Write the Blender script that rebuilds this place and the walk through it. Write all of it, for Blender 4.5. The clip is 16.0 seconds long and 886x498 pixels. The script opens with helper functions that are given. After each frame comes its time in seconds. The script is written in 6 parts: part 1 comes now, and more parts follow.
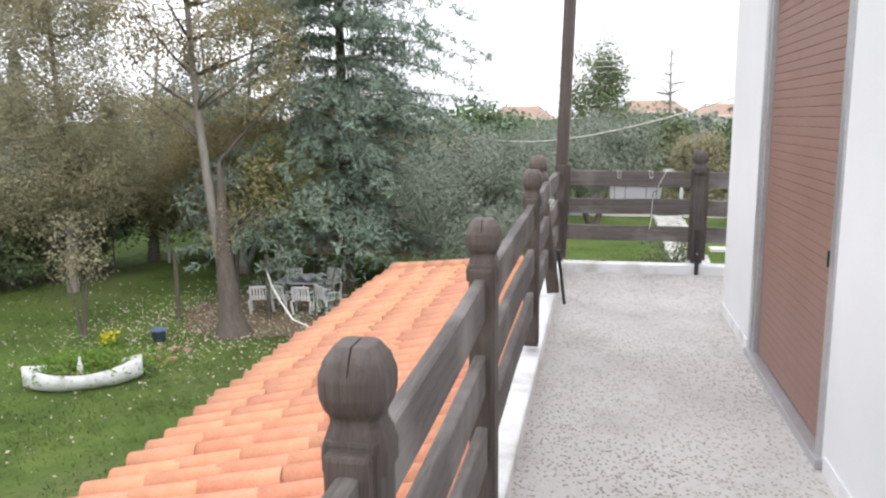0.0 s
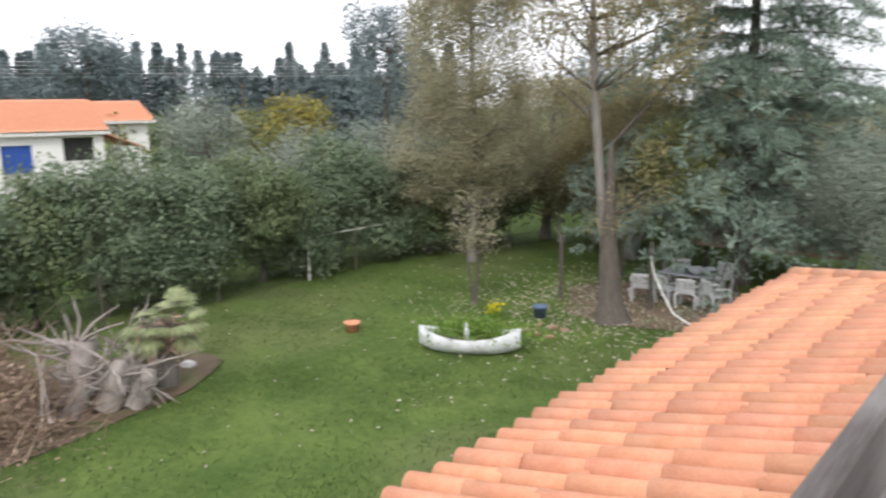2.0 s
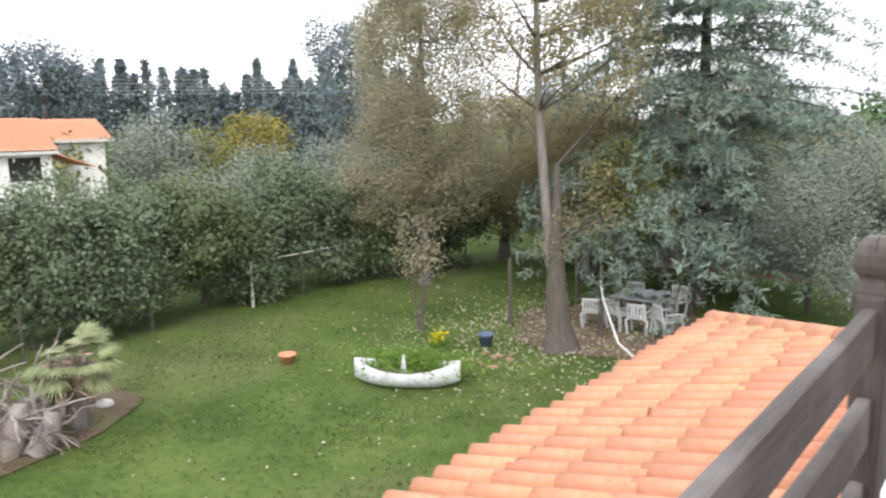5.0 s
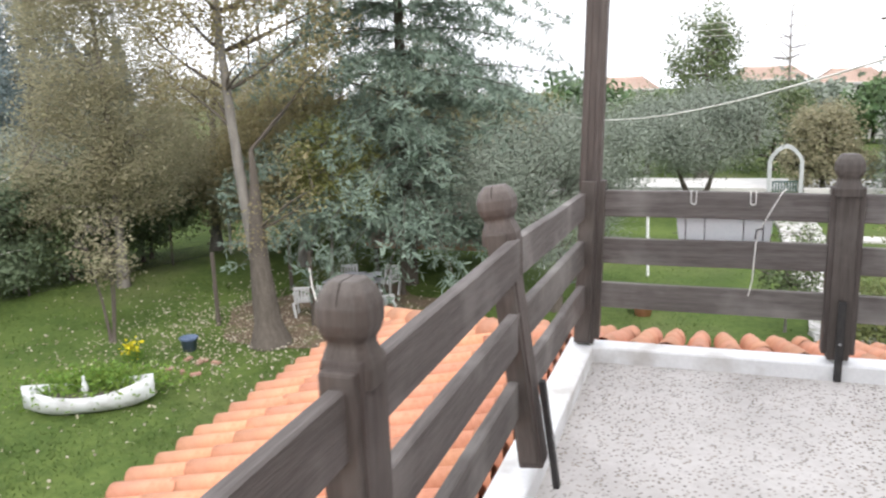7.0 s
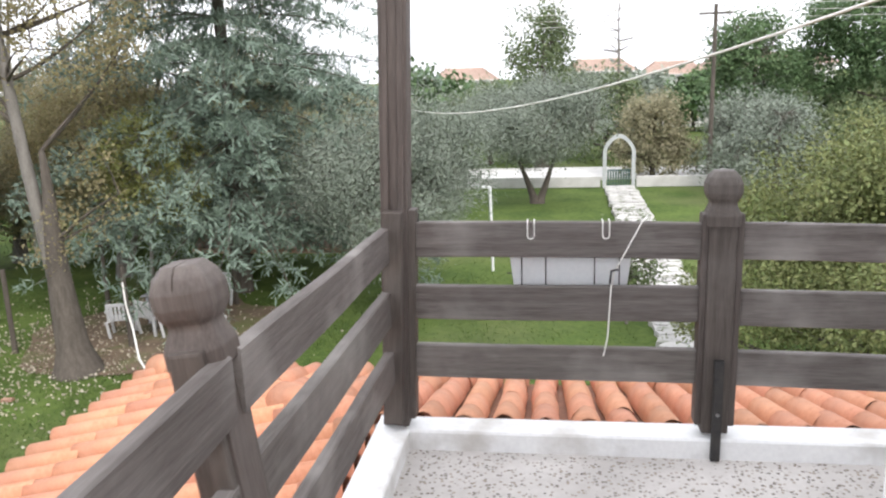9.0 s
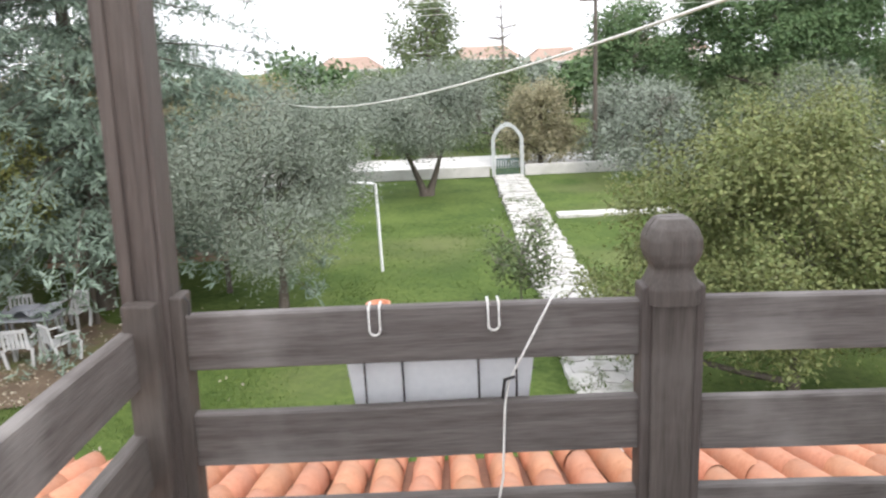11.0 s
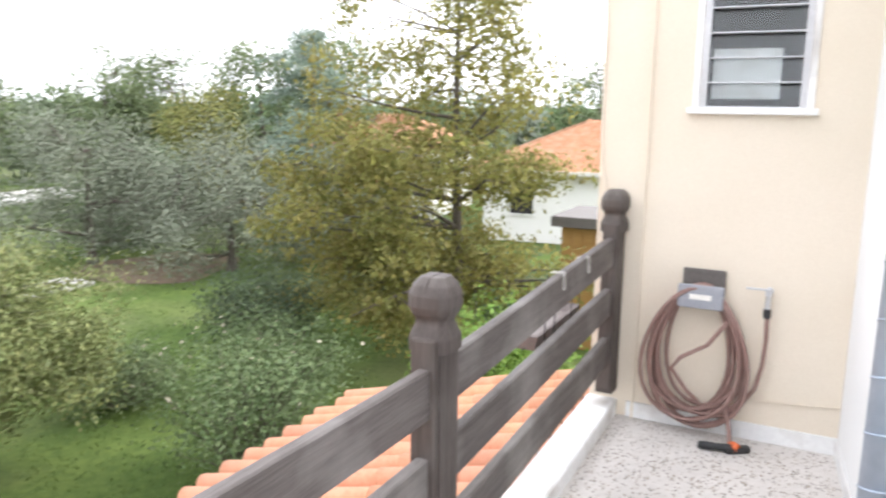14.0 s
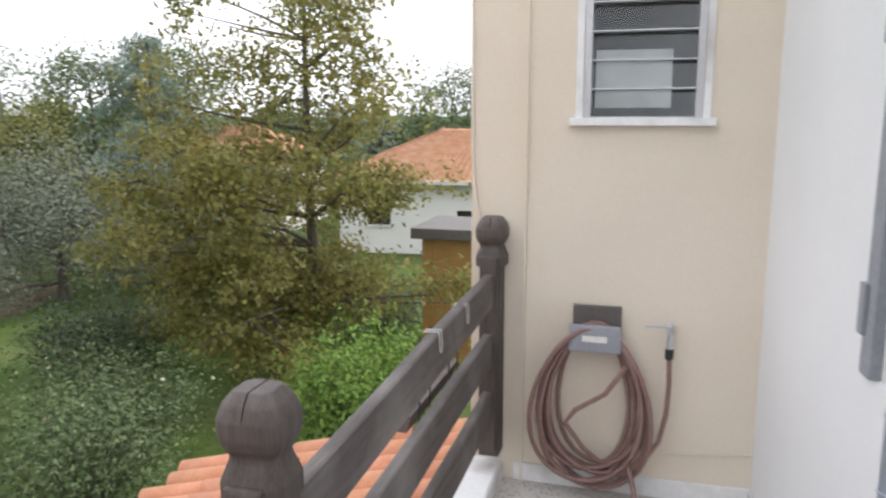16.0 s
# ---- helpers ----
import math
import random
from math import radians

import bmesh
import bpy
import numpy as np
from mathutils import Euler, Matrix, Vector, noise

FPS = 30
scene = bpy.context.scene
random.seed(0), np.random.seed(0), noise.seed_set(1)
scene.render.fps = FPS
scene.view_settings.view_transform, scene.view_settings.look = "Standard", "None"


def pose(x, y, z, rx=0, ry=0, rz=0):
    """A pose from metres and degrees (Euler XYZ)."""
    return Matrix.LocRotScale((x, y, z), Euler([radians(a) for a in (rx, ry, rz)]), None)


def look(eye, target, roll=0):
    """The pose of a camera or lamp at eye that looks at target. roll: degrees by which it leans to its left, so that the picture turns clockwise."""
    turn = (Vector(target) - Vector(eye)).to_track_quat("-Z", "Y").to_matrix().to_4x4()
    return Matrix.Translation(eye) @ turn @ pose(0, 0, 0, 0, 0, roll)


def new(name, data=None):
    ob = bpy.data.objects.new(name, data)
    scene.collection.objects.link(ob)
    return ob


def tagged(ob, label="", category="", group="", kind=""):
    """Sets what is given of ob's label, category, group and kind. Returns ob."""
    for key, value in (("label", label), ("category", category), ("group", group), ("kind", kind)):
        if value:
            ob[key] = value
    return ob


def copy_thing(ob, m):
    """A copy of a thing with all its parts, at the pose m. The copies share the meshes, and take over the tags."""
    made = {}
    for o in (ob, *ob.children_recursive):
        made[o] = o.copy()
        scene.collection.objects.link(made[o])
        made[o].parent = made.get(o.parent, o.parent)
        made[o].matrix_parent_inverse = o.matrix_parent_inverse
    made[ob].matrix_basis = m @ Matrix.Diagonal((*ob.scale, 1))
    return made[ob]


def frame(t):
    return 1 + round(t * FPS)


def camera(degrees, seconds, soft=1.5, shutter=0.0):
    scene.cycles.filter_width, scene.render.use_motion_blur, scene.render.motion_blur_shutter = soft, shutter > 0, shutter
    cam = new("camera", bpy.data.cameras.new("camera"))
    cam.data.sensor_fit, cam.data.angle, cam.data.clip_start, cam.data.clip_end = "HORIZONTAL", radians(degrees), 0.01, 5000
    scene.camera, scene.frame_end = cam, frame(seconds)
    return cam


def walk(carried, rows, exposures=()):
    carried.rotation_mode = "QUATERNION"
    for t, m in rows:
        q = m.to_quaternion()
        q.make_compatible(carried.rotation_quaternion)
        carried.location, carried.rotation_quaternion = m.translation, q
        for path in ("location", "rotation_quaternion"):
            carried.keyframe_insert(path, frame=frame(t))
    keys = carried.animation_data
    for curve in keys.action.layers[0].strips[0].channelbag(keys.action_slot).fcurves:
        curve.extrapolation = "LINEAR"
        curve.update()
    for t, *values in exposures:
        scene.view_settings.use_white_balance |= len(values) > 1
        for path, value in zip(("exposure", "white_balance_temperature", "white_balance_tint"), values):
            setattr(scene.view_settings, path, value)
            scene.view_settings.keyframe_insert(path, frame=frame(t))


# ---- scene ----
cam = camera(60.6, 16.0, soft=2.2, shutter=0.3)
PATH = [
    (0, (0.366, -7.307, 1.476), (-0.028, -5.376, 1.133), -0.6),
    (0.5, (0.423, -7.175, 1.493), (-0.125, -5.276, 1.189), -0.4),
    (1, (0.414, -7.009, 1.49), (-0.382, -5.213, 1.119), -0.8),
    (1.5, (0.334, -6.795, 1.488), (-0.637, -5.085, 1.123), -0.3),
    (2, (0.219, -6.575, 1.398), (-1.071, -5.092, 1.028), -0.9),
    (2.5, (0.236, -6.363, 1.367), (-1.321, -5.168, 0.983), 1.2),
    (3, (0.294, -6.191, 1.367), (-1.372, -5.171, 0.941), 1.7),
    (3.5, (0.241, -5.994, 1.402), (-1.369, -4.883, 0.985), 1.0),
    (4, (0.242, -5.783, 1.432), (-1.247, -4.486, 1.113), -0.4),
    (4.5, (0.273, -5.587, 1.46), (-1.102, -4.175, 1.119), -2.2),
    (5, (0.383, -5.31, 1.515), (-0.868, -3.785, 1.182), -1.1),
    (7.5, (0.641, -3.812, 1.505), (0.133, -1.918, 1.113), -2.5),
    (8, (0.619, -3.466, 1.513), (0.233, -1.538, 1.148), -2.6),
    (8.5, (0.626, -3.21, 1.516), (0.312, -1.277, 1.112), -2.3),
    (11, (0.742, -1.76, 1.529), (0.744, 0.183, 1.053), -2.6),
    (11.5, (0.805, -1.514, 1.523), (1.054, 0.42, 1.078), -4.0),
    (12, (0.845, -1.285, 1.536), (1.53, 0.545, 1.106), -4.0),
    (12.5, (0.856, -1.25, 1.583), (1.89, 0.41, 1.18), -1.9),
    (13, (0.964, -1.157, 1.592), (2.235, 0.327, 1.165), -1.1),
    (13.5, (1.169, -1.019, 1.599), (2.714, 0.189, 1.206), 0.2),
    (14, (1.343, -0.912, 1.603), (3.101, -0.035, 1.227), 0.6),
    (14.5, (1.472, -0.793, 1.628), (3.382, -0.313, 1.279), -0.1),
    (15, (1.577, -0.733, 1.619), (3.522, -0.476, 1.232), -0.1),
    (15.5, (1.786, -0.705, 1.62), (3.721, -0.377, 1.232), -0.4),
    (16, (1.993, -0.659, 1.619), (3.888, -0.125, 1.267), -0.1),
]
walk(cam, [(t, look(eye, target, roll)) for t, eye, target, roll in PATH], exposures=[(0.0, 0.75, 6500, 13.5), (1.5, 0.58, 6500, 13.5), (3.0, 0.98, 6500, 13.5), (4.0, 1.04, 6500, 13.5), (5.0, 0.94, 6500, 13.5), (7.5, 0.92, 6500, 13.5), (11.0, 1.0, 6500, 13.5), (12.0, 1.15, 6500, 13.5), (13.0, 1.4, 6500, 13.5), (14.0, 1.56, 6500, 13.5), (15.0, 1.1, 6500, 13.5), (16.0, 0.74, 6500, 13.5)])

# ---- light ----
SUN_EL, SUN_AZ = radians(42), radians(150)
world = bpy.data.worlds.new("overcast_sky")
scene.world = world
world.use_nodes = True
wn, wl_ = world.node_tree.nodes, world.node_tree.links
sky = wn.new("ShaderNodeTexSky")
sky.sky_type = "NISHITA"
sky.sun_disc = False
sky.sun_elevation, sky.sun_rotation = SUN_EL, SUN_AZ
sky.air_density, sky.dust_density, sky.ozone_density = 1.0, 4.0, 1.0
hs = wn.new("ShaderNodeHueSaturation")
hs.inputs["Saturation"].default_value = 0.25
wl_.new(sky.outputs["Color"], hs.inputs["Color"])
# thin cloud veil over the sky
cloud_map = wn.new("ShaderNodeTexCoord")
clouds = wn.new("ShaderNodeTexNoise")
clouds.inputs["Scale"].default_value = 2.2
clouds.inputs["Detail"].default_value = 5
wl_.new(cloud_map.outputs["Generated"], clouds.inputs["Vector"])
veil = wn.new("ShaderNodeMix")
veil.data_type = "RGBA"
ramp_c = wn.new("ShaderNodeMapRange")
ramp_c.inputs[1].default_value, ramp_c.inputs[2].default_value = 0.35, 0.6
ramp_c.inputs[3].default_value, ramp_c.inputs[4].default_value = 0.55, 1.0
wl_.new(clouds.outputs["Fac"], ramp_c.inputs[0])
wl_.new(ramp_c.outputs[0], veil.inputs[0])
wl_.new(hs.outputs["Color"], veil.inputs[6])
veil.inputs[7].default_value = (9.5, 9.9, 10.4, 1)
bg = wn["Background"]
bg.inputs["Strength"].default_value = 0.13
wl_.new(veil.outputs[2], bg.inputs["Color"])
sun_data = bpy.data.lights.new("sun", "SUN")
sun_data.energy, sun_data.angle, sun_data.color = 1.2, radians(14), (1.0, 0.96, 0.9)
sun = new("sun", sun_data)
sun.matrix_world = look((20 * math.sin(SUN_AZ), 20 * math.cos(SUN_AZ), 18), (0, 0, 0))


# ---- materials ----
def surf(name, c1, c2, scale=6.0, rough=0.7, bump=0.2, metal=0.0, fine=60.0, stretch=(1, 1, 1), per="", vary=0.25, stain=None, stain_amt=0.5, stain_scale=1.2, spec=0.4, lo=0.3, hi=0.7, dist=0.01):
    """Two-scale noise surface; per: 'object' or 'island' shifts the tone piece by piece."""
    m = bpy.data.materials.new(name)
    m.use_nodes = True
    n, l = m.node_tree.nodes, m.node_tree.links
    b = n["Principled BSDF"]
    tc = n.new("ShaderNodeTexCoord")
    mp = n.new("ShaderNodeMapping")
    mp.inputs["Scale"].default_value = stretch
    l.new(tc.outputs["Object"], mp.inputs["Vector"])
    n1 = n.new("ShaderNodeTexNoise")
    n1.inputs["Scale"].default_value, n1.inputs["Detail"].default_value = scale, 6
    n2 = n.new("ShaderNodeTexNoise")
    n2.inputs["Scale"].default_value, n2.inputs["Detail"].default_value = fine, 3
    l.new(mp.outputs[0], n1.inputs["Vector"])
    l.new(mp.outputs[0], n2.inputs["Vector"])
    add = n.new("ShaderNodeMath")
    add.operation = "MULTIPLY_ADD"
    add.inputs[1].default_value = 0.45
    l.new(n2.outputs["Fac"], add.inputs[0])
    half = n.new("ShaderNodeMath")
    half.operation = "MULTIPLY"
    half.inputs[1].default_value = 0.55
    l.new(n1.outputs["Fac"], half.inputs[0])
    l.new(half.outputs[0], add.inputs[2])
    rg = n.new("ShaderNodeMapRange")
    rg.inputs[1].default_value, rg.inputs[2].default_value = lo, hi
    l.new(add.outputs[0], rg.inputs[0])
    mix = n.new("ShaderNodeMix")
    mix.data_type = "RGBA"
    l.new(rg.outputs[0], mix.inputs[0])
    mix.inputs[6].default_value, mix.inputs[7].default_value = (*c1, 1), (*c2, 1)
    col = mix.outputs[2]
    if stain:
        n3 = n.new("ShaderNodeTexNoise")
        n3.inputs["Scale"].default_value, n3.inputs["Detail"].default_value = stain_scale, 8
        l.new(tc.outputs["Object"], n3.inputs["Vector"])
        r3 = n.new("ShaderNodeMapRange")
        r3.inputs[1].default_value, r3.inputs[2].default_value = 0.5, 0.72
        r3.inputs[4].default_value = stain_amt
        l.new(n3.outputs["Fac"], r3.inputs[0])
        m3 = n.new("ShaderNodeMix")
        m3.data_type = "RGBA"
        l.new(r3.outputs[0], m3.inputs[0])
        l.new(col, m3.inputs[6])
        m3.inputs[7].default_value = (*stain, 1)
        col = m3.outputs[2]
    if per:
        if per == "object":
            src = n.new("ShaderNodeObjectInfo").outputs["Random"]
        else:
            src = n.new("ShaderNodeNewGeometry").outputs["Random Per Island"]
        rv = n.new("ShaderNodeMapRange")
        rv.inputs[3].default_value, rv.inputs[4].default_value = 1 - vary, 1 + vary
        l.new(src, rv.inputs[0])
        h = n.new("ShaderNodeHueSaturation")
        l.new(rv.outputs[0], h.inputs["Value"])
        rh = n.new("ShaderNodeMapRange")
        rh.inputs[3].default_value, rh.inputs[4].default_value = 0.5 - vary * 0.06, 0.5 + vary * 0.06
        sq = n.new("ShaderNodeMath")
        sq.operation = "FRACT"
        m7 = n.new("ShaderNodeMath")
        m7.operation = "MULTIPLY"
        m7.inputs[1].default_value = 7.31
        l.new(src, m7.inputs[0])
        l.new(m7.outputs[0], sq.inputs[0])
        l.new(sq.outputs[0], rh.inputs[0])
        l.new(rh.outputs[0], h.inputs["Hue"])
        l.new(col, h.inputs["Color"])
        col = h.outputs["Color"]
    l.new(col, b.inputs["Base Color"])
    b.inputs["Roughness"].default_value, b.inputs["Metallic"].default_value = rough, metal
    b.inputs["Specular IOR Level"].default_value = spec
    if bump:
        bp = n.new("ShaderNodeBump")
        bp.inputs["Strength"].default_value, bp.inputs["Distance"].default_value = bump, dist
        l.new(add.outputs[0], bp.inputs["Height"])
        l.new(bp.outputs[0], b.inputs["Normal"])
    return m


def foliage(name, c1, c2, vary=0.45, trans=0.3, rough=0.6):
    """Leaf surface: tone varies leaf by leaf and over the crown; a little light passes through."""
    m = surf(name, c1, c2, 0.9, rough, 0, per="island", vary=vary * 0.7, fine=4, spec=0.3)
    n, l = m.node_tree.nodes, m.node_tree.links
    b = n["Principled BSDF"]
    tr = n.new("ShaderNodeBsdfTranslucent")
    l.new(b.inputs["Base Color"].links[0].from_socket, tr.inputs["Color"])
    mx = n.new("ShaderNodeMixShader")
    mx.inputs[0].default_value = trans
    l.new(b.outputs[0], mx.inputs[1])
    l.new(tr.outputs[0], mx.inputs[2])
    l.new(mx.outputs[0], n["Material Output"].inputs["Surface"])
    return m


M_RAIL_X = surf("weathered_wood_x", (0.062, 0.051, 0.045), (0.16, 0.142, 0.132), 5, 0.68, 0.35, fine=26, stretch=(0.5, 9, 9), per="object", vary=0.12, stain=(0.33, 0.31, 0.29), stain_amt=0.65, stain_scale=2.2)
M_RAIL_Y = surf("weathered_wood_y", (0.062, 0.051, 0.045), (0.16, 0.142, 0.132), 5, 0.68, 0.35, fine=26, stretch=(9, 0.5, 9), per="object", vary=0.12, stain=(0.33, 0.31, 0.29), stain_amt=0.65, stain_scale=2.2)
M_POST = surf("weathered_wood_post", (0.047, 0.036, 0.031), (0.112, 0.092, 0.082), 5, 0.66, 0.35, fine=26, stretch=(9, 9, 0.5), per="object", vary=0.12, stain=(0.22, 0.2, 0.185), stain_amt=0.4, stain_scale=3)
M_TALL = surf("weathered_tall_post_wood", (0.049, 0.038, 0.034), (0.108, 0.089, 0.080), 5, 0.66, 0.3, fine=26, stretch=(9, 9, 0.5))
M_TILE = surf("terracotta", (0.5, 0.2, 0.105), (0.68, 0.325, 0.195), 9, 0.72, 0.25, fine=70, per="object", vary=0.085, stain=(0.56, 0.3, 0.2), stain_amt=0.4, stain_scale=5)
M_TILE_J = surf("terracotta_joined", (0.5, 0.2, 0.105), (0.68, 0.325, 0.195), 9, 0.72, 0.25, fine=70, per="island", vary=0.085, stain=(0.52, 0.3, 0.2), stain_amt=0.4, stain_scale=5)
# pan tiles coloured dark to deepen the shadow in the valleys between covers
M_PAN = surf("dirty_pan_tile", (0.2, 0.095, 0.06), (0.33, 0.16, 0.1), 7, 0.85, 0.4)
M_MORTAR = surf("roof_mortar", (0.34, 0.31, 0.27), (0.5, 0.46, 0.4), 14, 0.9, 0.6)
M_WHITE = surf("white_render", (0.74, 0.745, 0.75), (0.84, 0.84, 0.84), 1.4, 0.85, 0.25, fine=140)
M_CREAM = surf("cream_render", (0.68, 0.6, 0.49), (0.76, 0.68, 0.57), 1.0, 0.85, 0.22, fine=120, stain=(0.62, 0.55, 0.42), stain_amt=0.35, stain_scale=0.9)
M_CURB = surf("painted_curb", (0.7, 0.7, 0.7), (0.84, 0.84, 0.83), 5, 0.7, 0.35, fine=50, stain=(0.44, 0.41, 0.37), stain_amt=0.75, stain_scale=4.5)
M_ALU = surf("brushed_aluminium", (0.45, 0.45, 0.46), (0.6, 0.6, 0.61), 8, 0.42, 0.05, metal=0.7)
M_SHUTTER = surf("brown_shutter", (0.25, 0.14, 0.11), (0.31, 0.18, 0.145), 2.5, 0.5, 0.05, fine=30)
M_ZINC = surf("galvanised_duct", (0.36, 0.42, 0.5), (0.47, 0.53, 0.61), 3, 0.42, 0.06, metal=0.55, fine=25, stain=(0.31, 0.38, 0.48), stain_amt=0.5, stain_scale=4)
M_IRON = surf("dark_iron", (0.03, 0.03, 0.033), (0.07, 0.065, 0.06), 20, 0.55, 0.2, metal=0.5)
M_WIRE = surf("pale_coated_wire", (0.66, 0.64, 0.6), (0.8, 0.78, 0.74), 30, 0.5, 0.05)
M_GLASSY = surf("dark_louvre_glass", (0.012, 0.013, 0.014), (0.03, 0.03, 0.032), 3, 0.12, 0.0, spec=0.6)
M_GLASSY2 = surf("frosted_louvre_glass", (0.27, 0.28, 0.29), (0.36, 0.37, 0.38), 3, 0.3, 0.05)
# near-black colour that stands in for the shade of unlit rooms
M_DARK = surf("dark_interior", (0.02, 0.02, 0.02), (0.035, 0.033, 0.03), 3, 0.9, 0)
M_HOSE = surf("garden_hose_rubber", (0.2, 0.115, 0.098), (0.28, 0.175, 0.15), 40, 0.5, 0.05, stain=(0.3, 0.22, 0.2), stain_amt=0.5, stain_scale=5)
M_GREYPL = surf("grey_plastic", (0.23, 0.24, 0.27), (0.34, 0.35, 0.38), 12, 0.5, 0.08)
M_ORANGE = surf("orange_plastic", (0.6, 0.12, 0.04), (0.7, 0.18, 0.06), 12, 0.45, 0)
M_BLACK = surf("black_plastic", (0.015, 0.016, 0.017), (0.03, 0.03, 0.032), 12, 0.5, 0)
M_PLASTIC = surf("white_plastic", (0.68, 0.69, 0.71), (0.78, 0.79, 0.8), 5, 0.45, 0.05)
M_BARK = surf("grey_brown_bark", (0.055, 0.045, 0.037), (0.14, 0.12, 0.1), 4, 0.95, 0.9, fine=22, stretch=(3, 3, 0.5), dist=0.04)
M_BARK_PALE = surf("pale_bark", (0.111, 0.102, 0.089), (0.230, 0.212, 0.191), 3, 0.9, 0.5, fine=20, stretch=(3, 3, 0.6), dist=0.03)
M_DEAD = surf("bleached_dead_wood", (0.1, 0.08, 0.065), (0.42, 0.38, 0.35), 3, 0.9, 0.3, per="island", vary=0.3)
M_STRAW = surf("straw_twig", (0.33, 0.25, 0.16), (0.5, 0.41, 0.29), 0.7, 0.95, 0, fine=3, per="island", vary=0.35)
M_TWIG = surf("dry_brush", (0.2, 0.125, 0.085), (0.36, 0.275, 0.21), 0.7, 0.95, 0, fine=3, per="island", vary=0.35)
M_BRICK = surf("red_brick", (0.25, 0.13, 0.1), (0.37, 0.22, 0.17), 10, 0.9, 0.4, per="object", vary=0.2)
M_SHELTER = surf("mossy_pink_tiles", (0.3, 0.2, 0.17), (0.45, 0.34, 0.3), 3, 0.9, 0.4, fine=14, stain=(0.16, 0.14, 0.12), stain_amt=0.6, stain_scale=2)
M_ARCH = surf("greying_white_paint", (0.36, 0.38, 0.38), (0.5, 0.52, 0.52), 3, 0.8, 0.2)
M_RUST = surf("rusty_dry_leaf", (0.25, 0.12, 0.065), (0.4, 0.23, 0.13), 0.8, 0.95, 0, fine=3, per="island", vary=0.3)
M_PAVE = surf("pale_path_stone", (0.4, 0.39, 0.37), (0.56, 0.55, 0.53), 3, 0.85, 0.4, per="object", vary=0.2, stain=(0.13, 0.15, 0.07), stain_amt=0.9, stain_scale=1.7)
M_CONC = surf("pale_concrete", (0.48, 0.47, 0.45), (0.63, 0.62, 0.6), 2, 0.85, 0.3, stain=(0.36, 0.35, 0.32), stain_amt=0.5)
M_BOATW = surf("flaking_white_paint", (0.527, 0.544, 0.561), (0.629, 0.637, 0.646), 4, 0.8, 0.4, stain=(0.33, 0.33, 0.32), stain_amt=0.8, stain_scale=3.5)
M_BLUE = surf("blue_paint", (0.015, 0.06, 0.28), (0.03, 0.09, 0.36), 3, 0.5, 0.05)
M_OCHRE = surf("ochre_wood", (0.3, 0.16, 0.05), (0.4, 0.23, 0.08), 3, 0.7, 0.2, stretch=(1, 1, 4))
M_FARWALL = surf("far_house_wall", (0.66, 0.65, 0.62), (0.76, 0.75, 0.73), 1, 0.9, 0.1)
M_FARROOF = surf("faded_far_tiles", (0.38, 0.27, 0.22), (0.5, 0.38, 0.32), 3, 0.85, 0.3, fine=12)
M_OLDROOF = surf("weathered_house_tiles", (0.4, 0.19, 0.1), (0.62, 0.35, 0.22), 2.5, 0.85, 0.4, fine=14, stain=(0.6, 0.45, 0.34), stain_amt=0.6, stain_scale=3)
M_BUCKET = surf("blue_grey_plastic", (0.07, 0.1, 0.17), (0.11, 0.15, 0.22), 6, 0.5, 0.05)
M_GREENP = surf("green_gate_paint", (0.03, 0.07, 0.06), (0.05, 0.1, 0.085), 3, 0.6, 0.05)

F_POPLAR = foliage("poplar_leaf", (0.236, 0.226, 0.141), (0.409, 0.376, 0.249), 0.3, 0.5)
F_POPLAR2 = foliage("yellowing_poplar_leaf", (0.215, 0.190, 0.101), (0.373, 0.320, 0.175), 0.38, 0.5)
F_CEDAR = foliage("blue_cedar_needle", (0.115, 0.165, 0.127), (0.244, 0.309, 0.246), 0.32, 0.22)
F_OLIVE = foliage("olive_leaf", (0.157, 0.188, 0.148), (0.280, 0.316, 0.260), 0.32, 0.2)
F_OLIVE2 = foliage("dense_olive_leaf", (0.115, 0.138, 0.095), (0.218, 0.242, 0.180), 0.32, 0.2)
F_LAUREL = foliage("dark_hedge_leaf", (0.095, 0.135, 0.078), (0.18, 0.232, 0.14), 0.28, 0.25, 0.6)
F_LAUREL2 = foliage("light_hedge_leaf", (0.07, 0.1, 0.03), (0.13, 0.16, 0.055), 0.5, 0.25)
F_PEACH = foliage("yellow_green_leaf", (0.13, 0.145, 0.04), (0.25, 0.25, 0.085), 0.42)
F_FRUIT = foliage("fruit_leaf", (0.114, 0.144, 0.050), (0.235, 0.255, 0.106), 0.5)
F_AUTUMN = foliage("autumn_leaf", (0.139, 0.160, 0.045), (0.293, 0.251, 0.080), 0.4, 0.5)
F_PINE = foliage("pine_needle", (0.056, 0.106, 0.044), (0.125, 0.194, 0.081), 0.35, 0.15)
# far conifer needles: aerial haze is mixed into the blue-grey colour
F_FARHAZE = foliage("far_cypress", (0.105, 0.14, 0.145), (0.16, 0.2, 0.205), 0.14, 0.1)
F_MID = foliage("garden_green_leaf", (0.085, 0.12, 0.055), (0.17, 0.21, 0.1), 0.4)
# darker copy of the garden green, under-tree shade included in the colour
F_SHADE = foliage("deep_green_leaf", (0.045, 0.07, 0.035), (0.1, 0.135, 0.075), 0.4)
F_SHRUB = foliage("loose_shrub_leaf", (0.081, 0.117, 0.048), (0.153, 0.207, 0.095), 0.4)
F_LIME = foliage("bright_green_leaf", (0.11, 0.19, 0.03), (0.19, 0.3, 0.06), 0.4)
